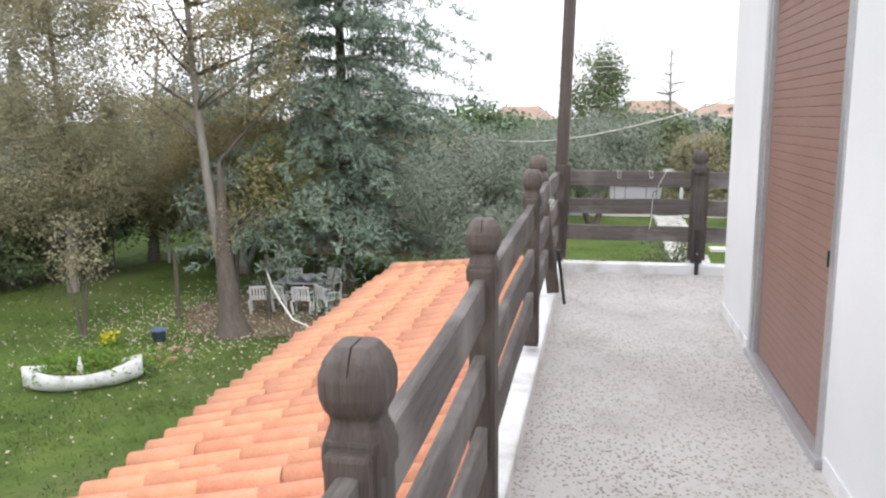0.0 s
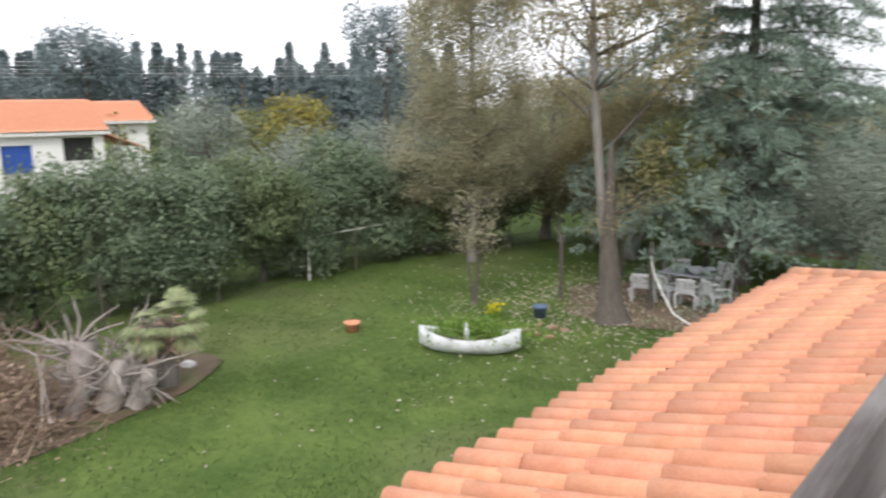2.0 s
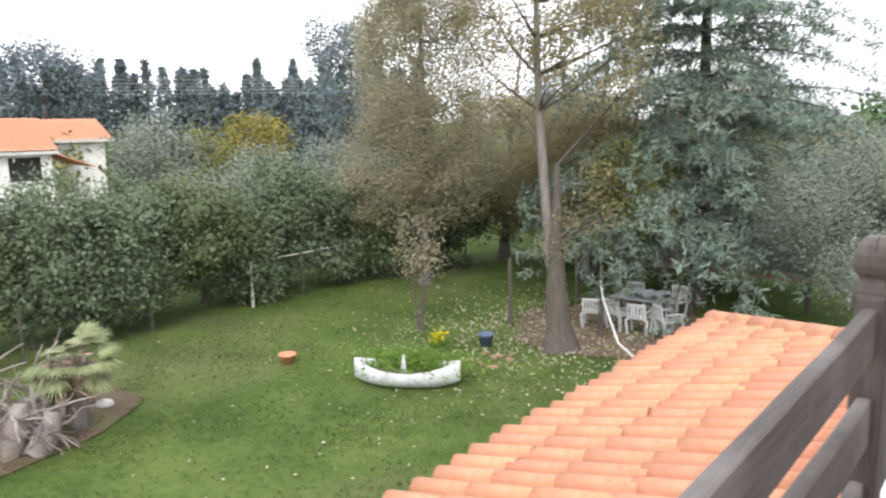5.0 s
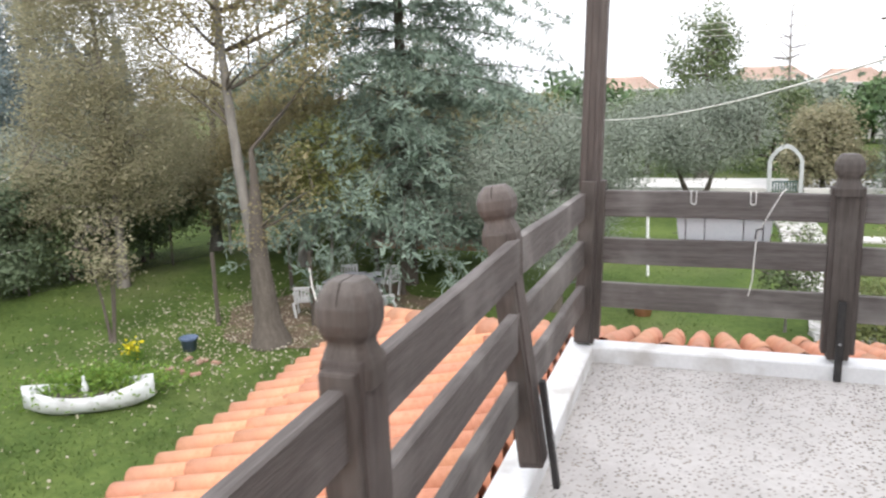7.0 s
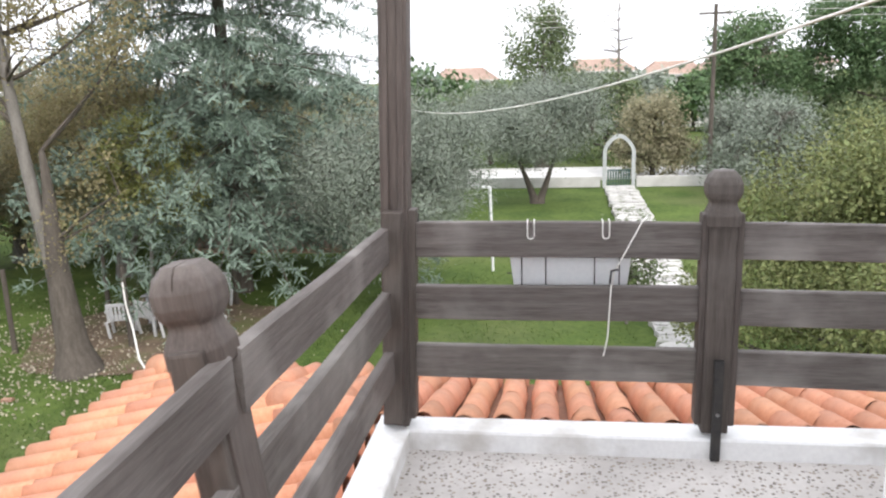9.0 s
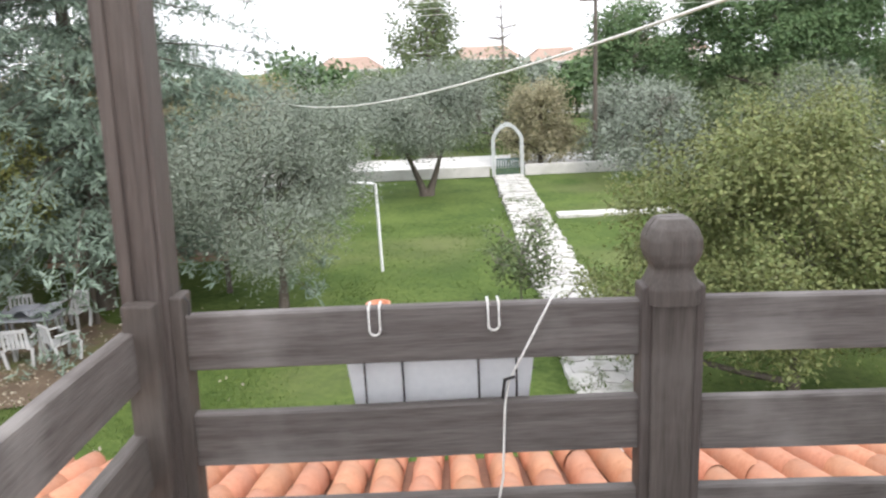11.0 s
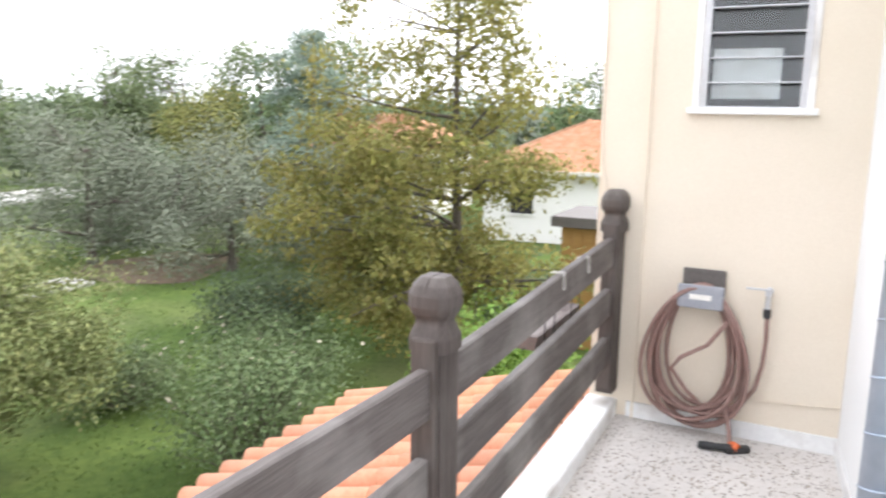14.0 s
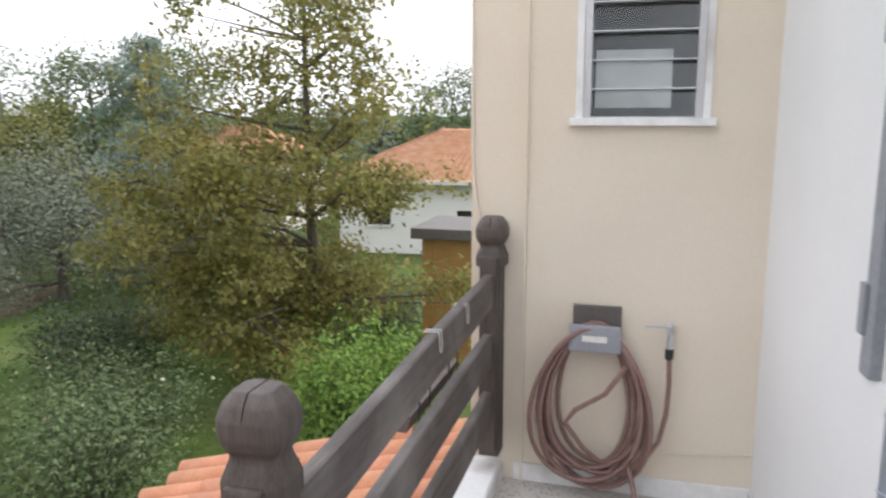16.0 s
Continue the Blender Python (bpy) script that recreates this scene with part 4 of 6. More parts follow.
# broad mound of arching boughs
fr = random.Random(77)
fruit = [(0.3, 1.2, 2.2, 2.3, 2.2, 1.6, 1.3), (-1.2, 1.2, 1.9, 1.6, 1.6, 1.0), (1.6, 1.0, 1.9, 1.7, 1.6, 1.0)]
for k in range(60):
    a, e = fr.uniform(0, 6.283), fr.uniform(0.2, 1.45)
    q = fr.uniform(0.82, 1.12)
    s = fr.uniform(0.32, 0.72)
    fruit.append((0.35 + 3.35 * q * math.cos(e) * math.cos(a), 1.4 + 3.1 * q * math.cos(e) * math.sin(a), 0.6 + 3.75 * q * math.sin(e), s, s, s * fr.uniform(0.6, 1.2)))
tree("fruit_tree", (6.1, 9.2, GZ), (0.3, 0.3, 2.4), 0.13, fruit, 1400, 74, (0.08, 0.04), F_FRUIT, 34, "spreading fruit tree with dull yellow-green leaves", "fruit tree", M_BARK, 0.19, 0.3, limbs=20, shell=0.3)
gold = random.Random(21)
spray = []
for k in range(66):
    a, h = gold.uniform(0, 6.283), gold.uniform(0.7, 8.4)
    w = (2.75 - 0.3 * abs(h - 3.2)) * gold.uniform(0.5, 1.12)
    s = gold.uniform(0.35, 0.7)
    spray.append((-0.3 + w * math.cos(a), 0.8 + 1.45 * w * math.sin(a), h, s, s * 1.3, s * 0.55, 1.0 if h < 6 else 0.6))
tree("autumn_tree", (16.6, 6.3, GZ), (0.3, 0.2, 9.2), 0.16,
     [(-0.5, 1.2, 3.9, 1.6, 1.9, 1.5, 0.5), (-1.1, 2.7, 3.2, 1.3, 1.5, 1.2, 0.5), (-0.4, 1.4, 1.9, 1.7, 2.0, 1.0, 1.0), (0.2, -0.3, 2.2, 1.2, 1.3, 0.9, 0.7), (0.2, 0.4, 5.4, 1.2, 1.6, 1.2, 0.4), (0.3, 0.2, 7.2, 1.1, 1.7, 1.4, 0.35), (0.2, -0.6, 8.6, 0.8, 1.3, 0.9, 0.3)] + spray, 620, 62, (0.12, 0.08), F_AUTUMN, 35, "tall tree turning brown and gold, top half bare", "tree", M_BARK, 0.24, 0.2, limbs=54)


def shrub(name, base, r, h, n, leaf, mat, seed, label, category="shrub", group=""):
    rng = np.random.default_rng(seed)
    t = empty(name, base, label, category, group)
    tips = crown_points([(0, 0, h * 0.5, r * 0.8, r * 0.8, h * 0.5)] + [(r * 0.55 * math.cos(a), r * 0.55 * math.sin(a), h * (0.3 + 0.35 * ((a * 7.7) % 1)), r * 0.5, r * 0.5, h * 0.35) for a in np.linspace(0, 6, 6)], max(20, n // 40), rng, 0.4)
    tips[:, 2] = np.maximum(tips[:, 2], 0.05)
    paths = []
    for q in tips[::2]:
        paths.append([((0.05 * q[0], 0.05 * q[1], -0.03), 0.018), ((0.5 * q[0], 0.5 * q[1], q[2] * 0.6), 0.012), (q, 0.004)])
    tubes("woody_base", paths, M_BARK, t, 5)["kind"] = "stuff"
    pick = rng.integers(0, len(tips), n)
    pos = tips[pick] + rng.normal(size=(n, 3)) * 0.14 * (r + 0.3)
    pos[:, 2] = np.maximum(pos[:, 2], 0.02)
    face = (pos - tips[pick]) / (0.14 * (r + 0.3)) * 0.8 + tips[pick] / np.array([r, r, h]) * 0.6 + rng.normal(size=(n, 3)) * 0.45 + np.array([0, 0, 0.4])
    leaves("foliage", pos, leaf[0], leaf[1], mat, t, rng, 0.1, face=face)["kind"] = "stuff"
    return t


# hedge along the west fence
for i in range(19):
    y = -13 + i * 1.75
    x = -20.6 - 0.3 * math.sin(i * 1.9) + (0.35 * (i - 13) if i > 13 else 0)
    hgt = 4.3 + 0.5 * math.sin(i * 2.3) + pr.uniform(-0.3, 0.3)
    tree("hedge_tree", (x, y, GZ), (0.1, 0.1, hgt * 0.6), 0.07, blobs_round(1.7, hgt * 0.5, hgt * 0.5, 12, pr, 0.6), 130, 115, (0.135, 0.075), F_LAUREL if i % 4 else F_MID, 100 + i, "dense dark evergreen hedge tree by the fence", "hedge", M_BARK, 0.28, limbs=8, group="hedge trees")
for i in range(7):
    a = i / 6
    tree("hedge_tree", (-20.5 + a * 9.5, 15.5 + a * 15, GZ), (0.1, 0.1, 2.6), 0.07, blobs_round(1.9, 1.9, 2.3, 7, pr), 200, 30, (0.18, 0.1), F_MID if i % 3 == 1 else F_POPLAR, 130 + i, "shrubby green tree at the back of the garden", "hedge", M_BARK, 0.3, limbs=8, group="hedge trees")
shrub("flowering_shrub", (9.9, 6.8, GZ), 1.35, 2.2, 8000, (0.075, 0.04), F_SHRUB, 41, "loose green shrub with pale flower heads")
shrub("flowering_shrub", (12.4, 8.2, GZ), 1.5, 1.9, 8000, (0.08, 0.042), F_SHRUB, 42, "loose green shrub with pale flower heads")
shrub("flowering_shrub", (10.9, 10.8, GZ), 1.3, 1.2, 6000, (0.08, 0.042), F_MID, 45, "loose green shrub with pale flower heads")
shrub("dark_shrub", (19.5, 9.4, GZ), 2.0, 2.6, 8000, (0.1, 0.06), F_LAUREL, 46, "dark green shrub under the autumn tree")
# this shrub's leaf colour is darkened for the shade below the tree
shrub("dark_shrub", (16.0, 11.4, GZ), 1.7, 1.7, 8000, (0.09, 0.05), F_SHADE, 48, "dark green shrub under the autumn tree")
shrub("dark_shrub", (20.5, 6.5, GZ), 1.6, 1.6, 6000, (0.1, 0.06), F_LAUREL, 47, "dark green shrub under the autumn tree")
shrub("round_shrub", (12.4, 3.6, GZ), 1.25, 2.7, 12000, (0.085, 0.05), F_LIME, 43, "rounded bright green shrub beside the house")


# ---- balcony things ----
def u_hook(x, z, y=-0.022, wide=0.013, deep=0.06, r=0.0032):
    pts = [(x - wide, 0.03, z + 0.006), (x - wide, y, z + 0.008)]
    pts += [(x - wide, y - 0.003, z - deep + 0.012)]
    for k in range(1, 6):
        a = math.pi * k / 6
        pts.append((x - wide * math.cos(a), y - 0.003, z - deep + 0.012 - 0.013 * math.sin(a)))
    pts += [(x + wide, y - 0.003, z - deep + 0.012), (x + wide, y, z + 0.008), (x + wide, 0.03, z + 0.006)]
    return [(p, r) for p in pts]


def wire(pts, r=0.0028):
    return [(p, r) for p in pts]


def flower_rack(x0, x1, zr, box_in, label, box_mat=None, box_label="white plastic flower box, rust stained", bt=0.82, hook_r=0.0032):
    t = empty("planter_rack", (0, 0, 0), label, "planter")
    for f in (0.18, 0.78):
        tubes("hook", [u_hook(x0 + (x1 - x0) * f, zr, r=hook_r)], M_WIRE, t, 6, "pale bent wire hook over the rail")
    for f in (0.1, 0.3, 0.7, 0.9):
        x = x0 + (x1 - x0) * f
        tubes("upright", [wire([(x, 0.03, zr), (x, 0.035, 0.64), (x, 0.19, 0.62), (x, 0.2, 0.72)])], M_IRON, t, 5)
    for z, y in ((0.66, 0.032), (0.7, 0.2), (0.64, 0.1)):
        tubes("crossbar", [wire([(x0 - 0.02, y, z), (x1 + 0.02, y, z)])], M_IRON, t, 5)
    if box_in:
        b = bmesh.new()
        v = []
        for z, gx, gy in ((0.63, 0.02, 0.02), (bt - 0.005, 0.0, 0.0), (bt, 0.012, 0.012), (0.66, 0.03, 0.03)):
            v.append([b.verts.new(p) for p in ((x0 + gx, 0.045 + gy, z), (x1 - gx, 0.045 + gy, z), (x1 - gx, 0.195 - gy, z), (x0 + gx, 0.195 - gy, z))])
        for p, q in zip(v, v[1:]):
            for k in range(4):
                b.faces.new((p[k], p[(k + 1) % 4], q[(k + 1) % 4], q[k]))
        b.faces.new(v[0][::-1])
        b.faces.new(v[-1])
        bmesh.ops.recalc_face_normals(b, faces=b.faces)
        part("planter_box", b, box_mat or M_PLASTIC, t, box_label)
    return t


flower_rack(0.484, 0.964, 0.957, True, "white plastic flower box in a wire rack hung on the rail")
M_TRAY = surf("grey_brown_plastic", (0.17, 0.14, 0.13), (0.26, 0.22, 0.21), 10, 0.6, 0.1)
rk = flower_rack(4.1, 4.68, 0.938, True, "grey flower box in a black wire rack hung on the rail", M_TRAY, "weathered grey-brown plastic flower box", 0.7, 0.002)
rk.matrix_basis = Matrix.Translation((3.13, 0, 0)) @ Matrix.Rotation(math.atan2(ZY, ZX - 3.13), 4, "Z") @ Matrix.Translation((-3.13, 0, 0))

cd = empty("cord", (-0.045, 0, 0), "pale cord tied over the top rail, hanging down", "cord")
tubes("strand", [wire([(1.06, 0.012, 0.972), (1.04, -0.03, 0.968), (1.02, -0.034, 0.93), (0.97, -0.03, 0.83), (0.935, -0.028, 0.76), (0.925, -0.03, 0.7), (0.92, -0.028, 0.6), (0.915, -0.03, 0.5), (0.9, -0.03, 0.42)], 0.0032)], M_WIRE, cd)
tubes("knot", [wire([(0.95, -0.03, 0.775), (0.925, -0.035, 0.77), (0.92, -0.03, 0.72)], 0.005)], M_IRON, cd)


M_DARKPL = surf("dark_plate", (0.09, 0.08, 0.075), (0.15, 0.135, 0.125), 12, 0.6, 0.1)


def hose_reel():
    hx = EX - 0.012
    h = empty("hose_holder", (hx, -0.446, -0.02), "grey plastic hose holder fixed to the cream wall", "hose holder")
    b = bmesh.new()
    box(b, -0.012, 0.0, -0.1, 0.1, 0.66, 0.85, 0.006)
    part("back_plate", b, M_DARKPL, h, "dark brown back plate")
    b = bmesh.new()
    for k in range(9):
        a = math.pi * k / 8
        box(b, -0.1, -0.012, -0.012, 0.012, -0.004, 0.004, 0, Matrix.Translation((0, 0.085 * math.cos(a), 0.70 + 0.055 * math.sin(a))) @ Matrix.Rotation(-a + math.pi / 2, 4, "X") @ Matrix.Diagonal((1, 1.6, 1, 1)))
    part("saddle", b, M_GREYPL, h)
    part("front_lip", boxed(-0.112, -0.098, -0.105, 0.105, 0.675, 0.79, bevel=0.008), M_GREYPL, h, "grey front lip with a faded label")
    part("label_bar", boxed(-0.1145, -0.1122, -0.05, 0.05, 0.72, 0.745), M_WIRE, h, "plain pale label bar")
    r = random.Random(4)
    hose = empty("garden_hose", (0, 0.204, -0.015), "coiled reddish brown garden hose hanging on its holder", "garden hose")
    for c in range(10):
        ry, rz = 0.185 + 0.035 * r.random() + 0.004 * c, 0.30 + 0.06 * r.random()
        cy, top = -0.65 + r.uniform(-0.015, 0.015), 0.775 - 0.006 * (c % 4)
        dx = -0.03 - 0.0085 * c
        sk = r.uniform(-0.05, 0.05)
        pts = []
        for k in range(33):
            a = 2 * math.pi * k / 32
            yy = cy + ry * math.sin(a) * (0.72 + 0.28 * (1 - math.cos(a)) / 2 * 1.25) + sk * (1 - math.cos(a)) / 2
            zz = top - rz * (1 - math.cos(a))
            zz = max(zz, 0.02)
            pts.append(((hx + dx + 0.012 * math.sin(2 * a + c), yy, zz), 0.0105))
        tubes("coil", [pts], M_HOSE, hose, 8)
    tubes("feed", [[(p, 0.0105) for p in ((hx - 0.05, -0.945, 0.68), (hx - 0.052, -0.95, 0.55), (hx - 0.06, -0.945, 0.42), (hx - 0.07, -0.92, 0.3), (hx - 0.08, -0.87, 0.22), (hx - 0.085, -0.8, 0.15), (hx - 0.08, -0.7, 0.12))]], M_HOSE, hose, 8)
    tubes("loose_loop", [[(p, 0.0105) for p in ((hx - 0.11, -0.78, 0.62), (hx - 0.12, -0.7, 0.5), (hx - 0.12, -0.58, 0.42), (hx - 0.12, -0.54, 0.36), (hx - 0.11, -0.62, 0.25), (hx - 0.1, -0.68, 0.2))]], M_HOSE, hose, 8)
    tubes("tail", [[(p, 0.0105) for p in ((hx - 0.1, -0.8, 0.2), (hx - 0.14, -0.83, 0.1), (hx - 0.18, -0.84, 0.04), (hx - 0.21, -0.85, 0.03))]], M_HOSE, hose, 8)
    g = empty("spray_gun", (hx - 0.2, -0.64, 0.0), "black and orange hose spray gun lying on the floor", "spray gun")
    part("barrel", lathe(bmesh.new(), [(0.016, 0), (0.02, 0.02), (0.017, 0.1), (0.022, 0.15)], 12, pose(-0.02, 0.14, 0.022, 90, 0, 10)), M_BLACK, g)
    part("grip", boxed(-0.018, 0.018, -0.1, 0.02, 0.004, 0.034, bevel=0.008, m=pose(-0.01, 0.0, 0, 0, 0, 35)), M_BLACK, g)
    part("collar", lathe(bmesh.new(), [(0.02, 0), (0.023, 0.015), (0.023, 0.04), (0.018, 0.05)], 12, pose(0.03, 0.0, 0.028, 90, 0, -40)), M_ORANGE, g, "orange collar")
    tp = empty("garden_tap", (hx, -0.741, 0.755), "small brass and chrome tap on the cream wall", "tap")
    part("spout", lathe(bmesh.new(), [(0.018, 0), (0.018, 0.006), (0.012, 0.01), (0.012, 0.05), (0.016, 0.055), (0.016, 0.07)], 12, pose(0, 0, 0, 0, -90, 0)), M_ALU, tp)
    part("outlet", lathe(bmesh.new(), [(0.015, 0), (0.013, 0.03), (0.011, 0.07)], 12, pose(-0.055, 0, -0.075)), M_ALU, tp)
    part("lever", boxed(-0.07, -0.058, -0.01, 0.1, 0.012, 0.022, bevel=0.003), M_ALU, tp)
    part("hose_connector", lathe(bmesh.new(), [(0.015, 0), (0.018, 0.01), (0.018, 0.04), (0.013, 0.05)], 12, pose(-0.055, 0, -0.12)), M_BLACK, tp)


hose_reel()
wc = empty("wall_cable", (0, 0, 0), "thin cream cable running down the wall edge", "cable")
tubes("cable_run", [wire([(EX - 0.007, CY - 0.004, 2.3), (EX - 0.007, CY - 0.004, 1.45), (EX - 0.007, CY - 0.02, 1.28), (EX - 0.008, CY - 0.05, 1.12), (EX - 0.008, CY - 0.09, 0.9), (EX - 0.008, CY - 0.1, 0.1)], 0.006)], M_CREAM, wc)
tubes("low_cable", [wire([(EX - 0.006, -0.72, 0.2), (EX - 0.006, -0.9, 0.215), (EX - 0.006, -1.09, 0.235)], 0.004)], M_CREAM, wc)


# ---- garden west ----
def boat_planter():
    t = empty("boat_planter", (-10.36, 6.46, GZ + 0.03), "small white painted boat used as a flower planter", "planter")
    t.rotation_euler.z = math.atan2(1.08, 1.86)
    b = bmesh.new()
    rings = []
    n = 14
    for i in range(n + 1):
        s = -1 + 2 * i / n
        w = 0.42 * (1 - abs(s) ** 2.4) + 0.02
        top = 0.38 + 0.2 * s * s
        keel = -0.04 + 0.18 * s ** 4
        ring = []
        for k in range(9):
            a = math.pi * k / 8
            ring.append(b.verts.new((1.18 * s, -w * math.cos(a), top - (top - keel) * math.sin(a) ** 0.7)))
        for k in range(9):
            a = math.pi * (8 - k) / 8
            ring.append(b.verts.new((1.18 * s, -(w - 0.03) * math.cos(a) if w > 0.05 else -w * 0.4 * math.cos(a), top - (top - keel - 0.06) * math.sin(a) ** 0.7)))
        rings.append(ring)
    for p, q in zip(rings, rings[1:]):
        for k in range(18):
            b.faces.new((p[k], q[k], q[(k + 1) % 18], p[(k + 1) % 18]))
    b.faces.new(rings[0])
    b.faces.new(rings[-1][::-1])
    bmesh.ops.recalc_face_normals(b, faces=b.faces)
    bent_smooth(part("hull", b, M_BOATW, t))
    b = bmesh.new()
    bmesh.ops.create_grid(b, x_segments=12, y_segments=6, size=1)
    for v in b.verts:
        w = 0.4 * (1 - abs(v.co.x) ** 2.4)
        v.co = Vector((v.co.x * 1.05, v.co.y * w, 0.32 + 0.04 * noise.noise(v.co * 4)))
    part("soil", b, M_BARK, t)
    return t


boat_planter()
rng0 = np.random.default_rng(77)
bp = empty("planter_flowers", (-10.45, 6.6, GZ + 0.12), "low green plants filling the boat planter", "plants")
pos = rng0.normal(size=(5200, 3)) * np.array([0.62, 0.3, 0.12]) + np.array([0.05, 0.2, 0.25])
c_, s_ = math.cos(0.527), math.sin(0.527)
pos = np.stack([pos[:, 0] * c_ - pos[:, 1] * s_, pos[:, 0] * s_ + pos[:, 1] * c_, np.maximum(pos[:, 2], 0.02)], axis=1)
leaves("foliage", pos, 0.1, 0.04, F_LIME, bp, rng0, 0, 0.5)["kind"] = "stuff"
fb = empty("yellow_flowers", (-11.4, 8.8, GZ), "clump of yellow flowers behind the planter", "flowers")
leaves("petals", rng0.normal(size=(160, 3)) * 0.09 + np.array([0, 0, 0.36]), 0.07, 0.06, F_FLOWERY, fb, rng0)["kind"] = "stuff"
leaves("stalk_cluster", rng0.normal(size=(300, 3)) * np.array([0.1, 0.1, 0.08]) + np.array([0, 0, 0.15]), 0.22, 0.02, F_LIME, fb, rng0, 0, 1.5)
st = empty("figurine", (-10.36, 6.36, GZ + 0.33), "small weathered white garden figurine standing in the planter", "statue")
st.scale = (0.7, 0.7, 0.62)
b = lathe(bmesh.new(), [(0.1, 0), (0.1, 0.05), (0.07, 0.08), (0.09, 0.25), (0.06, 0.42), (0.03, 0.5), (0.045, 0.56), (0.03, 0.63), (0.01, 0.65)], 12)
bent_smooth(part("figure", b, M_BOATW, st))


def bucket(name, at, r, h, mat, label, rim=True, category="pot"):
    t = empty(name, at, label, category)
    prof = [(r * 0.72, 0), (r * 0.95, h * 0.85), (r, h * 0.86), (r, h), (r * 0.88, h), (r * 0.68, h * 0.12), (0.01, h * 0.12)]
    bent_smooth(part("body", lathe(bmesh.new(), prof, 20), mat, t))
    part("rim", lathe(bmesh.new(), [(r * 1.0, h * 0.86), (r * 1.08, h * 0.87), (r * 1.08, h * 0.99), (r * 1.0, h)], 20, cap=False), mat, t)
    return t


bucket("bucket", (-10.7, 9.87, GZ), 0.2, 0.34, M_BUCKET, "dull blue plastic bucket on the grass", category="bucket")
bucket("terracotta_pot", (-13.73, 5.9, GZ), 0.2, 0.26, M_TILE, "terracotta flower pot standing on the lawn")
bucket("terracotta_pot", (-0.8, 15.05, GZ), 0.27, 0.4, M_TILE, "terracotta flower pot standing on the lawn")
for k in range(7):
    s = tagged(link("broken_brick", boxed(-0.11, 0.11, -0.055, 0.055, 0, 0.06, bevel=0.01), M_BRICK), "broken red brick lying in the grass", "brick", "scattered bricks")
    s.matrix_basis = pose(-9.9 + 0.9 * math.sin(k * 2.1) * 0.5, 8.9 + 0.4 * math.cos(k * 3.3), GZ + 0.01, 0, 0, k * 47)


def earth_patch(name, cx, cy, rx, ry, label, seed, mat):
    b = bmesh.new()
    c = b.verts.new((cx, cy, GZ + 0.105))
    ring = []
    for k in range(40):
        a = 2 * math.pi * k / 40
        q = 1 + 0.35 * noise.noise(Vector((math.cos(a) * 1.5, math.sin(a) * 1.5, seed)))
        ring.append(b.verts.new((cx + rx * q * math.cos(a), cy + ry * q * math.sin(a), GZ + 0.02)))
    for k in range(40):
        b.faces.new((c, ring[k], ring[(k + 1) % 40]))
    tagged(link(name, b, mat), label, "ground patch", kind="structure")


M_EARTH = surf("leafy_earth", (0.085, 0.06, 0.04), (0.17, 0.125, 0.085), 2.5, 0.95, 0.6, fine=18, stain=(0.09, 0.12, 0.03), stain_amt=0.7, stain_scale=1.3)
earth_patch("ground_patch_1", -8.6, 13.4, 3.0, 2.9, "bare brown earth with fallen leaves under the trees", 2, M_EARTH)
earth_patch("ground_patch_2", -14.9, -2.2, 2.2, 4.5, "bare brown earth under the brush pile", 5, M_EARTH)
earth_patch("ground_patch_3", 20.4, 19.8, 3.0, 2.4, "bare reddish earth under the olive trees", 8, M_EARTH)


M_CHAIR = surf("weathered_white_plastic", (0.4, 0.41, 0.42), (0.56, 0.56, 0.56), 4, 0.55, 0.1, stain=(0.3, 0.29, 0.25), stain_amt=0.5, stain_scale=3)


def plastic_chair(at, turn, tip=0.0):
    t = empty("garden_chair", (0, 0, 0), "white moulded plastic garden armchair by the table", "chair", "garden chairs")
    t.matrix_basis = pose(*at, tip, 0, turn)
    part("seat", boxed(-0.25, 0.25, -0.23, 0.23, 0.4, 0.435, bevel=0.015), M_CHAIR, t)
    for sx in (-1, 1):
        for sy in (-1, 1):
            part("leg", boxed(-0.03, 0.03, -0.03, 0.03, 0, 0.42, bevel=0.008, m=Matrix.Translation((sx * 0.24, sy * 0.22, 0)) @ Matrix.Rotation(radians(6 * sx), 4, "Y") @ Matrix.Rotation(radians(-6 * sy), 4, "X")), M_CHAIR, t)
        part("armrest", boxed(sx * 0.28 - 0.03, sx * 0.28 + 0.03, -0.24, 0.24, 0.62, 0.65, bevel=0.01), M_CHAIR, t)
        part("arm_support", boxed(sx * 0.28 - 0.02, sx * 0.28 + 0.02, -0.24, -0.18, 0.42, 0.63, bevel=0.006), M_CHAIR, t)
        part("back_stile", boxed(sx * 0.22 - 0.03, sx * 0.22 + 0.03, 0.22, 0.26, 0.42, 0.84, bevel=0.01, m=Matrix.Rotation(radians(-6), 4, "X")), M_CHAIR, t)
    for k in range(4):
        part("back_slat", boxed(-0.155 + k * 0.085, -0.1 + k * 0.085, 0.225, 0.25, 0.47, 0.82, bevel=0.006, m=Matrix.Rotation(radians(-6), 4, "X")), M_CHAIR, t)
    part("back_top", boxed(-0.25, 0.25, 0.22, 0.262, 0.8, 0.88, bevel=0.018, m=Matrix.Rotation(radians(-6), 4, "X")), M_CHAIR, t)
    return t


